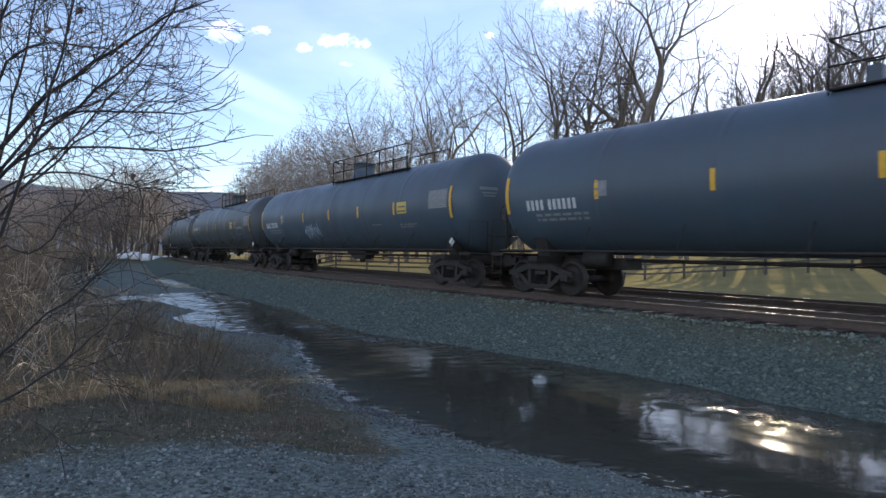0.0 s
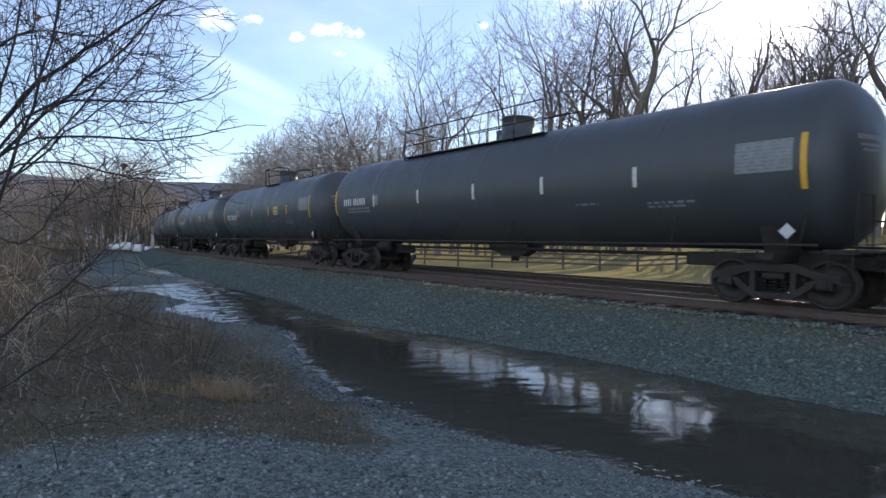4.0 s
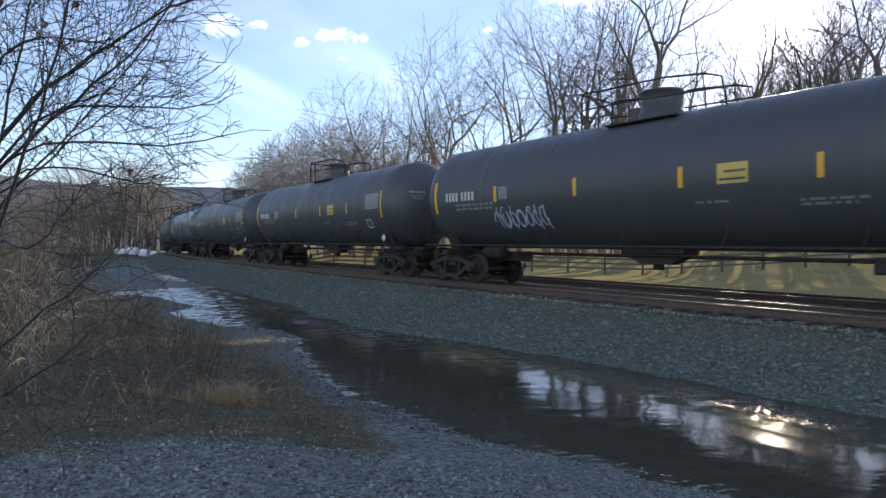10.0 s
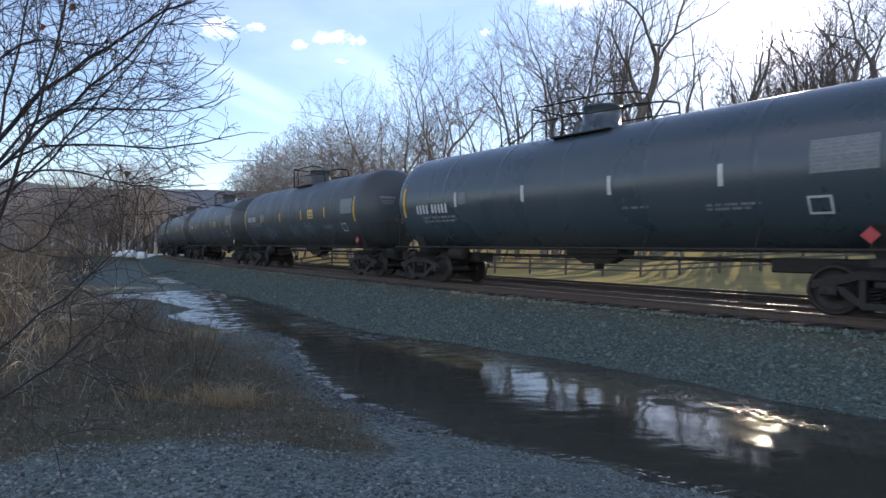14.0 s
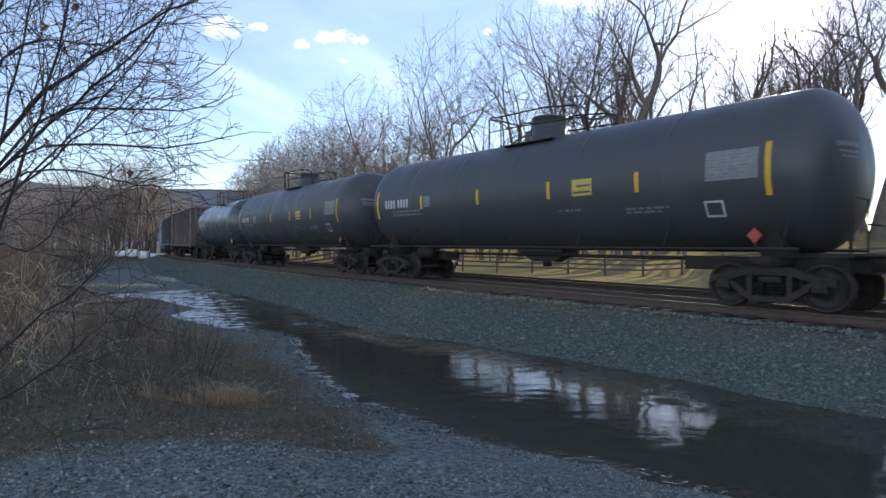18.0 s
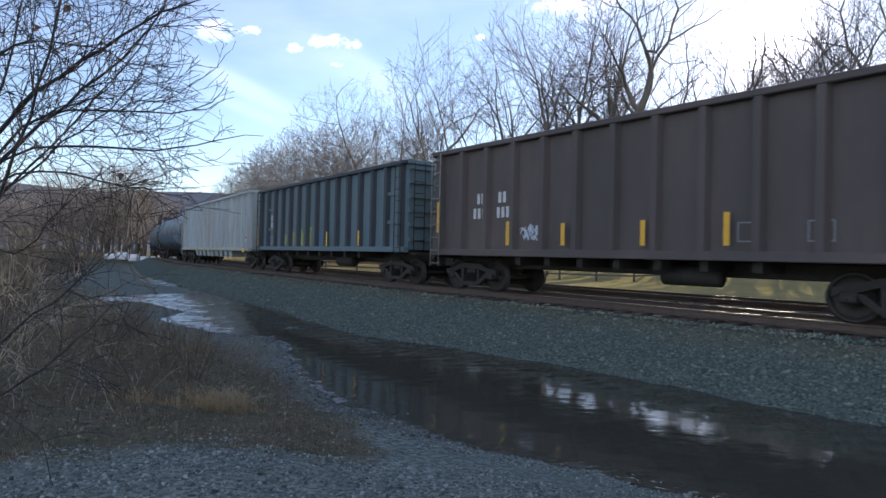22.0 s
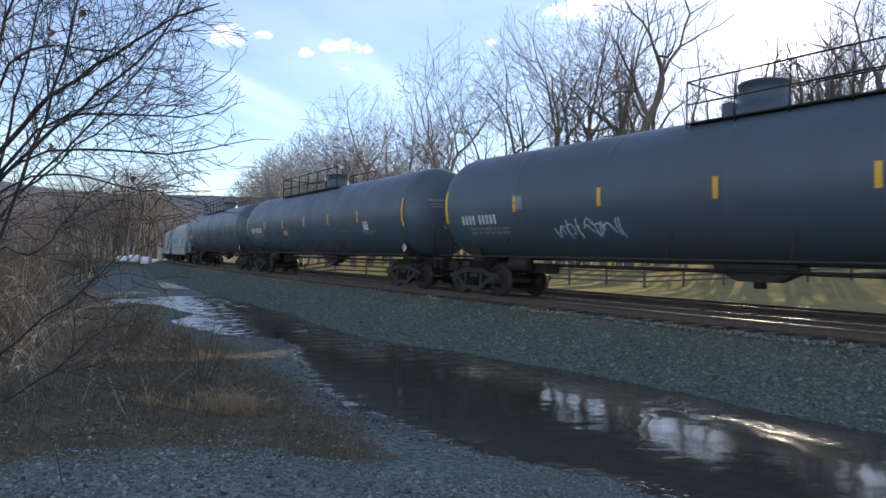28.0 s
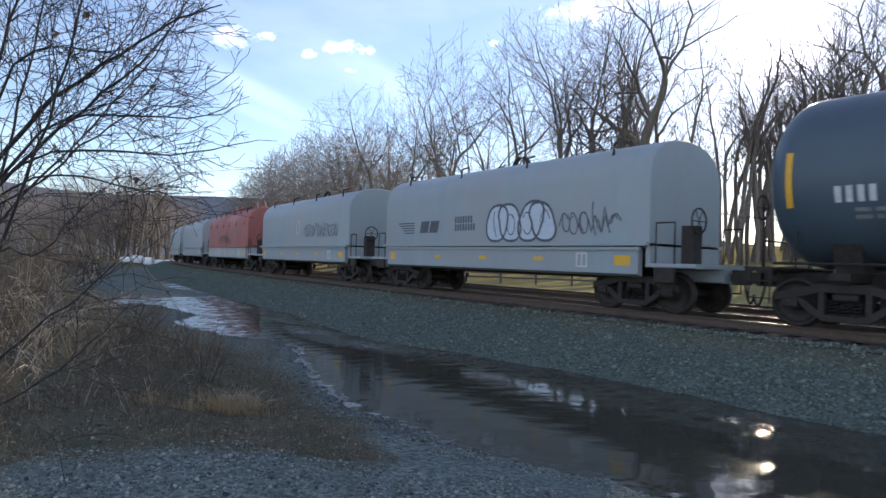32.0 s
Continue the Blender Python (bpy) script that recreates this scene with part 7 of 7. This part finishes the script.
def blades(name, spots, rng, long, wide, material, lean=0.5):
    """Grass blades as bent tapered strips."""
    n = len(spots)
    yaw = rng.uniform(0, 6.283, n)
    h = long * rng.uniform(0.5, 1.15, n)
    tilt = np.abs(rng.normal(0, lean, n))
    dx, dy = np.cos(yaw), np.sin(yaw)
    sx, sy = -dy * wide / 2, dx * wide / 2
    v = np.zeros((n, 5, 3))
    for k, (u, w) in enumerate(((0, 1), (0, -1), (0.55, 0.8), (0.55, -0.8), (1.0, 0))):
        out = h * np.sin(tilt * u) * u
        v[:, k, 0] = spots[:, 0] + dx * out + sx * w
        v[:, k, 1] = spots[:, 1] + dy * out + sy * w
        v[:, k, 2] = spots[:, 2] + h * np.cos(tilt * u) * u - 0.01
    f = (np.array([(0, 1, 3), (0, 3, 2), (2, 3, 4)])[None] + 5 * np.arange(n)[:, None, None]).reshape(-1, 3)
    return batch(name, v.reshape(-1, 3), f, material)


def in_brown(x, y, sd):
    return (sd > 0.5 + 0.25 * wobble(x, y, 0.8, 5.0)) & (y > 5.4 - 0.7 * np.clip(-x - 2.2, 0, 9) + 0.25 * wobble(x, y, 0.6)) & (x < -0.6 + 0.3 * wobble(x, y, 0.7))


def build_grass():
    rng = np.random.default_rng(17)
    # tussocks of dry grass
    spots = []
    for cx, cy, r, n in ((-2.34, 6.80, 0.30, 2300), (-2.95, 6.35, 0.30, 500), (-2.9, 6.9, 0.55, 900), (-2.0, 7.4, 0.5, 700), (-3.4, 6.0, 0.5, 700), (-1.5, 5.9, 0.35, 400), (-2.6, 5.5, 0.4, 500), (-3.3, 8.2, 0.7, 700), (-4.2, 6.0, 0.6, 600), (-2.5, 9.2, 0.6, 500), (-4.5, 9.5, 0.9, 800), (-3.6, 11.0, 0.8, 600), (-4.0, 4.9, 0.5, 500), (-5.5, 12.0, 1.2, 900)):
        p = 1.13 * np.stack([rng.normal(cx, r * 0.6, n), rng.normal(cy, r * 0.6, n)], 1)
        spots.append(p)
    for name, label, group, material, long in (("dry_grass", "tufts of dry tan grass on the bank", spots[:2], GRASS, 0.24), ("dull_grass", "matted dull brown dead grass on the bank", spots[2:], LITTER, 0.13)):
        p = np.vstack(group)
        p = p[pool_dist(p[:, 0], p[:, 1]) > 0.5]
        if name == "dry_grass":
            # gather the blades into clumps of uneven size
            heart = p[rng.integers(0, len(p), 90)]
            own = (rng.random(len(p)) ** 1.6 * 90).astype(int)
            p = heart[own] + rng.normal(0, 0.05, p.shape)
            long = long * rng.uniform(0.35, 1.15, 90)[own]
        me = blades(name, np.column_stack([p, land(p[:, 0], p[:, 1])]), rng, long, 0.004, material, 1.3)
        thing(name, label, "grass", kind="stuff", data=me)
    # arching seed stalks over the tussock
    w = Wood(rng)
    stalk = dict(levels=0, seg=(0.035,), bend=(0.10,), lift=(-0.16,), kids=(), start=(), angle=(), share=(), thick=(0.6, 0.8), thin=0.0022, tip=0.8)
    for _ in range(46):
        x, y = rng.normal(-2.62, 0.24), rng.normal(7.85, 0.16)
        lean = np.array((rng.normal(0.1, 0.5), rng.normal(0, 0.5), 1.0))
        w.branch((x, y, float(land(x, y))), lean / np.linalg.norm(lean), rng.uniform(0.18, 0.42), 0.0034, 0, stalk)
    thing("seed_stalks", "pale arching dead grass stalks over a tussock", "grass", kind="stuff", data=w.mesh("seed_stalks", {0}, {0: 4}, M["pale_stem"]))
    # thin cover
    n = 46000
    x, y = rng.uniform(-9, -0.4, n), rng.uniform(3.6, 15, n)
    k = in_brown(x, y, pool_dist(x, y))
    x, y = x[k], y[k]
    me = blades("ground_weeds", np.column_stack([x, y, land(x, y)]), rng, 0.105 * np.clip(0.75 + 0.55 * wobble(x, y, 0.5, 2.0), 0.3, 1.4), 0.0045, WEEDS, 1.2)
    thing("ground_weeds", "short brown dead weeds and grass", "weeds", kind="stuff", data=me)
    # leaf litter: small curled quads
    n = 18000
    x, y = rng.uniform(-9, -0.3, n), rng.uniform(3.6, 14, n)
    k = in_brown(x, y, pool_dist(x, y) + 0.2)
    x, y = x[k], y[k]
    n = len(x)
    c = np.stack([x, y, land(x, y) + 0.012], 1)
    size = rng.uniform(0.010, 0.026, n)
    yaw = rng.uniform(0, 6.283, n)
    u = np.stack([np.cos(yaw), np.sin(yaw), rng.normal(0, 0.35, n)], 1) * size[:, None]
    w = np.stack([-np.sin(yaw), np.cos(yaw), rng.normal(0, 0.35, n)], 1) * size[:, None] * 0.6
    mid = c + np.array((0, 0, 1)) * (size * 0.3)[:, None]
    v = np.stack([c - u, mid - w, c + u, mid + w], 1).reshape(-1, 3)
    f = np.array([(0, 1, 2), (0, 2, 3)])[None] + 4 * np.arange(n)[:, None, None]
    me = batch("leaf_litter", v, f.reshape(-1, 3), LITTER)
    thing("leaf_litter", "scattered brown fallen leaves", "leaves", kind="stuff", data=me)
    # rank dead growth farther up the bank
    n = 16000
    d, bb = rng.uniform(11.5, 30, n), -rng.uniform(0.36, 0.80, n)
    x, y = bb * d, d
    k = (pool_dist(x, y) > 0.35 + 0.2 * wobble(x, y, 1.1)) & (track_q(x, y) > 7.0)
    x, y = x[k], y[k]
    me = blades("dead_weeds", np.column_stack([x, y, land(x, y)]), rng, 0.20, 0.010, WEEDS, 0.9)
    thing("dead_weeds", "rank brown dead weeds along the upper bank", "weeds", kind="stuff", data=me)
    # pale stems in the brush
    w = Wood(rng)
    spec = dict(levels=1, seg=(0.12, 0.08), bend=(0.12, 0.2), lift=(0, 0), kids=(3,), start=(0.3,), angle=((25, 60),), share=(0.45,), thick=(0.6, 0.8), thin=0.0025, tip=0.5)
    for _ in range(80):
        d = rng.uniform(6.2, 15)
        b = -rng.uniform(0.40, 0.80)
        x, y = b * d, d
        if pool_dist(np.array([x]), np.array([y]))[0] < 0.8:
            continue
        dirn = np.array((rng.normal(0, 0.6), rng.normal(0, 0.6), 1.0))
        w.branch((x, y, float(land(x, y))), dirn / np.linalg.norm(dirn), rng.uniform(0.15, 0.55) * (0.6 + 0.06 * d), 0.0036, 0, spec)
    arch = dict(spec, levels=2, kids=(4, 2), share=(0.4, 0.5), start=(0.35, 0.3), angle=((20, 50), (20, 50)), seg=(0.2, 0.15, 0.12), bend=(0.10, 0.14, 0.16), lift=(-0.10, -0.08, -0.05), thin=0.0028)
    for _ in range(70):
        d = rng.uniform(7.5, 15)
        x, y = -rng.uniform(0.60, 0.80) * d, d
        dirn = np.array((rng.normal(0.1, 0.5), rng.normal(-0.2, 0.5), 1.0))
        w.branch((x, y, float(land(x, y))), dirn / np.linalg.norm(dirn), rng.uniform(0.9, 2.0), 0.0065, 0, arch)
    thing("dead_stems", "pale broken dead stems standing in the brush", "stems", kind="stuff", data=w.mesh("dead_stems", {0, 1, 2}, {0: 4, 1: 3, 2: 3}, M["pale_stem"]))


NEAR = dict(levels=3, seg=(0.25, 0.11, 0.09, 0.08), bend=(0.06, 0.09, 0.12, 0.14), curl=0.20, lift=(0.0, 0.01, 0.0, 0.0), kids=(9, 4, 1), start=(0.15, 0.10, 0.10), angle=((16, 48), (18, 52), (20, 55)), share=(0.5, 0.74, 0.8), thick=(0.5, 0.72), thin=0.0027, tip=0.4)


WISP = dict(levels=2, seg=(0.1, 0.05, 0.045), bend=(0.04, 0.04, 0.06), curl=0.12, lift=(0.0, 0.0, 0.0), kids=(0, 2), start=(0.1, 0.3), angle=((20, 50), (20, 50)), share=(0.5, 0.6), thick=(0.6, 0.8), thin=0.0021, tip=0.5)


def limb(w, pts, r0, r1, kids, rng, spec, long=0.9, level=1):
    """A drawn-out limb through given points with its own side twigs."""
    pts = np.array(pts, float)
    t = np.linspace(0, 1, 14)
    k = np.linspace(0, 1, len(pts))
    line = np.stack([np.interp(t, k, pts[:, i]) for i in range(3)], 1)
    for _ in range(2):
        line[1:-1] = (line[:-2] + 2 * line[1:-1] + line[2:]) / 4
    line[1:-1] += rng.normal(0, 0.010, line[1:-1].shape)
    w.tubes.append((0, line, np.linspace(r0, r1, 14)))
    for _ in range(kids):
        i = rng.integers(3, 12)
        ax = line[i] - line[i - 1]
        ax /= np.linalg.norm(ax)
        side = rng.normal(0, 1, 3)
        side -= ax * (side @ ax)
        side /= np.linalg.norm(side)
        ang = radians(rng.uniform(18, 55))
        d = ax * math.cos(ang) + side * math.sin(ang)
        outer = line[i][0] > -2.55
        reach = float(np.interp(line[i][0], (-2.9, -2.5, -2.1, -1.8), (1.15, 0.70, 0.48, 0.34)))
        if outer and rng.random() < 0.35:
            continue
        w.branch(line[i], d, long * rng.uniform(0.5, 1.15) * reach, min(np.interp(i, (0, 13), (r0, r1)) * 0.45, 0.0065), level, WISP if outer else spec)


def build_near_tree():
    """The shrub-like tree beside the camera, whose twigs hang into the view."""
    rng = np.random.default_rng(77)
    w = Wood(rng)
    D = 5.4

    def at(bx, bz, d=D):
        """Bearing to the right, height angle (both as tangents) and distance ahead."""
        return (bx * d, d, EYE.z + bz * d)

    root = (-4.75, 5.6, float(land(-4.75, 5.6)) - 0.05)
    knot = at(-0.80, 0.04, 5.5)
    w.tubes.append((0, np.array([root, (-4.62, 5.6, 0.0), (-4.5, 5.55, 0.7), knot]), np.array((0.085, 0.07, 0.06, 0.05))))
    fork2 = (-4.68, 5.3, 0.3)
    limbs = (
        ([knot, at(-0.73, 0.19), at(-0.60, 0.30), at(-0.53, 0.345), at(-0.44, 0.40), at(-0.385, 0.415)], 0.036, 0.006, 16),
        ([knot, at(-0.70, 0.155), at(-0.60, 0.24), at(-0.52, 0.31), at(-0.47, 0.37), at(-0.43, 0.44)], 0.026, 0.006, 14),
        ([knot, at(-0.74, 0.33), at(-0.66, 0.335), at(-0.58, 0.335), at(-0.54, 0.32), at(-0.44, 0.26)], 0.02, 0.004, 12),
        ([knot, at(-0.70, 0.185), at(-0.64, 0.23), at(-0.54, 0.225), at(-0.45, 0.22), at(-0.37, 0.235), at(-0.345, 0.28)], 0.022, 0.003, 12),
        ([knot, at(-0.72, 0.165), at(-0.62, 0.165), at(-0.52, 0.165), at(-0.44, 0.155), at(-0.38, 0.175), at(-0.345, 0.19), at(-0.285, 0.19)], 0.020, 0.0028, 13),
        ([knot, at(-0.70, 0.13), at(-0.60, 0.125), at(-0.52, 0.10), at(-0.475, 0.098), at(-0.43, 0.10)], 0.018, 0.003, 9),
        ([knot, at(-0.69, 0.10), at(-0.60, 0.18), at(-0.54, 0.22), at(-0.49, 0.28), at(-0.47, 0.35)], 0.018, 0.003, 10),
        ([root, at(-0.735, 0.0, 5.2), at(-0.70, 0.12, 5.1), at(-0.655, 0.25, 5.1), at(-0.62, 0.40, 5.1), at(-0.60, 0.52, 5.2)], 0.026, 0.008, 14),
        ([root, at(-0.76, 0.05, 5.3), at(-0.72, 0.22, 5.5), at(-0.69, 0.36, 5.7), at(-0.665, 0.50, 5.8)], 0.024, 0.008, 14),
        ([root, at(-0.78, 0.0, 5.8), at(-0.71, 0.08, 6.0), at(-0.60, 0.20, 6.2), at(-0.50, 0.31, 6.3), at(-0.45, 0.40, 6.3)], 0.024, 0.006, 14),
        ([knot, at(-0.77, 0.25), at(-0.73, 0.40), at(-0.70, 0.52)], 0.024, 0.01, 14),
        ([fork2, at(-0.73, 0.02, 4.9), at(-0.68, -0.03, 4.8), at(-0.62, 0.06, 4.8), at(-0.53, 0.135, 4.8)], 0.016, 0.003, 8),
        ([root, at(-0.735, -0.185, 5.0), at(-0.66, -0.125, 5.0), at(-0.58, -0.055, 5.1), at(-0.50, 0.02, 5.2)], 0.022, 0.003, 6),
        ([root, at(-0.70, -0.245, 4.6), at(-0.62, -0.19, 4.6), at(-0.565, -0.14, 4.7), at(-0.50, -0.07, 4.9)], 0.02, 0.003, 6),
    )
    # long bare shoots that arch out past the rest
    shoots = (
        ([at(-0.553, 0.222), at(-0.50, 0.240), at(-0.453, 0.249), at(-0.393, 0.220), at(-0.353, 0.244), at(-0.346, 0.270)], 0.007, 0.0028, 3),
        ([at(-0.513, 0.207), at(-0.488, 0.244), at(-0.435, 0.264), at(-0.404, 0.295)], 0.006, 0.0028, 2),
        ([at(-0.488, 0.167), at(-0.450, 0.146), at(-0.411, 0.122)], 0.005, 0.0026, 1),
        ([at(-0.353, 0.188), at(-0.352, 0.210), at(-0.357, 0.232)], 0.0032, 0.0024, 0),
        ([at(-0.418, 0.160), at(-0.408, 0.182), at(-0.406, 0.207)], 0.0032, 0.0024, 0),
        ([at(-0.390, 0.166), at(-0.378, 0.152), at(-0.366, 0.149)], 0.0032, 0.0024, 0),
        ([at(-0.470, 0.225), at(-0.420, 0.265), at(-0.365, 0.30), at(-0.335, 0.345)], 0.006, 0.0026, 2),
    )
    for pts, r0, r1, kids in limbs + shoots:
        limb(w, pts, r0 * 0.70, r1 * 0.8, int(kids * 1.4), rng, NEAR, 0.86)
    tree = thing("streamside_tree", "many-stemmed leafless tree with fine drooping twigs", "tree")
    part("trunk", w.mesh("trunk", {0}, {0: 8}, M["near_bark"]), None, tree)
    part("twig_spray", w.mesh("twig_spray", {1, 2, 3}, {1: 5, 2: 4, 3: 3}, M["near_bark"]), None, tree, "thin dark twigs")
    # curled dead leaves caught on the twigs
    leaf = Build()
    n = 7
    ring = []
    for k in range(n):
        u = k / (n - 1)
        half = 0.024 * math.sin(math.pi * min(u * 1.15, 1.0) ** 0.8) + 0.001
        cz, cy = -0.085 * u, 0.012 * math.sin(u * 5)
        for a in np.linspace(-2.0, 2.0, 6):
            ring.append((half * math.sin(a), cy + half * (1 - math.cos(a)) * 0.8, cz))
    leaf.add(ring, [(k * 6 + i, k * 6 + i + 1, (k + 1) * 6 + i + 1, (k + 1) * 6 + i) for k in range(n - 1) for i in range(5)], True)
    me = leaf.mesh("dead_leaf", M["deadleaf"])
    for bx, bz, tilt, size in ((-0.606, 0.397, 35, 1.2), (-0.533, 0.342, -50, 0.9), (-0.527, 0.312, -60, 0.8), (-0.585, 0.258, 75, 0.8), (-0.522, 0.124, 20, 1.0), (-0.660, 0.175, 10, 1.0), (-0.665, 0.365, -20, 1.2), (-0.570, 0.378, 30, 0.5), (-0.622, 0.242, 15, 0.5)):
        ob = part("dead_leaf", me, None, tree, "curled brown dead leaf")
        p = at(bx, bz)
        ob.matrix_basis = pose(p[0], p[1], p[2], tilt * 0.4, tilt, rng.uniform(0, 360)) @ Matrix.Diagonal((size, size, size, 1))


# ---- the pasture fence, bales, wires and far hills ----
def build_fence():
    fence = thing("pasture_fence", "weathered three-rail wooden fence along the pasture", "fence")
    post = Build().box(-0.07, 0.07, -0.07, 0.07, -0.3, 1.30).mesh("post", M["wood"])
    xs = np.arange(-14, 62, 2.6)
    ps = [(x, 47.5 - 0.23 * x) for x in xs]
    for x, y in ps:
        ob = part("post", post, None, fence)
        ob.location = (x, y, float(land(x, y)))
    for (x0, y0), (x1, y1) in zip(ps, ps[1:]):
        z0, z1 = float(land(x0, y0)), float(land(x1, y1))
        for h in (0.45, 0.80, 1.15):
            b = Build()
            v = [(x, y + dy, z + h + dz) for x, y, z in ((x0, y0, z0), (x1, y1, z1)) for dy, dz in ((-0.10, -0.065), (-0.075, -0.065), (-0.075, 0.065), (-0.10, 0.065))]
            b.add(v, [(0, 1, 5, 4), (1, 2, 6, 5), (2, 3, 7, 6), (3, 0, 4, 7), (3, 2, 1, 0), (4, 5, 6, 7)])
            part("board", b, M["wood"], fence)


def build_bales():
    rng = random.Random(2)
    for k in range(8):
        wide, high = rng.uniform(1.12, 1.3), rng.uniform(1.05, 1.22)
        if k == 0:
            wide, high = 1.5, 0.85
        b = Build()
        prof = []
        for q in np.linspace(0, 2 * math.pi, 20, endpoint=False):
            c, n = math.cos(q), math.sin(q)
            prof.append((0.62 * math.copysign(abs(c) ** 0.55, c), high / 2 + high / 2 * math.copysign(abs(n) ** 0.55, n)))
        rings = [(-wide / 2, 0.80), (-wide / 2 + 0.05, 0.95), (-wide / 2 + 0.2, 1.0), (0, 1.02), (wide / 2 - 0.2, 1.0), (wide / 2 - 0.05, 0.95), (wide / 2, 0.80)]
        m = len(prof)
        v = [(x, y * g, high / 2 + (z - high / 2) * g) for x, g in rings for y, z in prof]
        b.add(v, [(i * m + q, i * m + (q + 1) % m, (i + 1) * m + (q + 1) % m, (i + 1) * m + q) for i in range(len(rings) - 1) for q in range(m)], True)
        b.add(v[:m], [tuple(range(m - 1, -1, -1))])
        b.add(v[-m:], [tuple(range(m))])
        u = k / 7
        x, y = -47.2 + 9.6 * u, 89.5 + 3.5 * u
        ob = thing("wrapped_bale", "block of bales wrapped in white plastic", "bale", "row of wrapped bales", data=b.mesh("wrapped_bale", M["bale"]))
        ob.matrix_basis = pose(x, y, float(land(x, y)) + 0.02, 0, rng.uniform(-3, 3), 20 + rng.uniform(-10, 10))


def build_wires():
    wood_pole = lambda h: Build().tube([(0, 0, -0.5), (0, 0, h)], [0.15, 0.10], 10)
    ends = ((-94.4, 118.0), (-9.5, 95.0))
    for (x, y), tall in zip(ends, (14.4, 17.4)):
        pole = thing("utility_pole", "plain wooden utility pole among trees", "utility pole", "poles of the wires")
        pole.location = (x, y, float(land(x, y)))
        part("shaft", wood_pole(tall), M["wood"], pole)
        part("crossarm", Build().box(-0.06, 0.06, -1.1, 1.1, tall - 0.5, tall - 0.35), M["wood"], pole)
    for z0, z1, r in ((9.3, 13.6, 0.03), (13.5, 16.6, 0.035)):
        t = np.linspace(0, 1, 30)
        z = z0 + (z1 - z0) * t - 4 * 0.3 * t * (1 - t)
        pts = np.stack([ends[0][0] + (ends[1][0] - ends[0][0]) * t, ends[0][1] + (ends[1][1] - ends[0][1]) * t, z], 1)
        thing("overhead_wire", "dark overhead wire strung between poles", "wire", "overhead wires", data=Build().tube(pts, r, 5).mesh("overhead_wire", M["cable"]))


def build_hills():
    xs = np.linspace(-2400, 2400, 97)
    ds = np.array([500, 700, 900, 1100, 1300, 1500, 1800, 2300])
    lift = np.array([-2, 8, 40, 84, 124, 150, 158, 120])
    v = []
    for d, h in zip(ds, lift):
        for x in xs:
            ridge = 1.0 + 0.10 * math.sin(x / 420 + 0.6) + 0.05 * math.sin(x / 130 + d / 300) - 0.00042 * (x + 700)
            v.append((x, d + 90 * math.sin(x / 500), h * max(ridge, 0.4) + 2.5 * noise.noise((x / 60, d / 60, 0))))
    n = len(xs)
    f = [(k * n + i, k * n + i + 1, (k + 1) * n + i + 1, (k + 1) * n + i) for k in range(len(ds) - 1) for i in range(n - 1)]
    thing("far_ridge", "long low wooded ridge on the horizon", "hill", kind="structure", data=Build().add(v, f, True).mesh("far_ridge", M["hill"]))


build_trees()
build_brush()
build_near_tree()
build_fence()
build_bales()
build_wires()
build_hills()
build_grass()
build_stones()
build_ties()

motions()
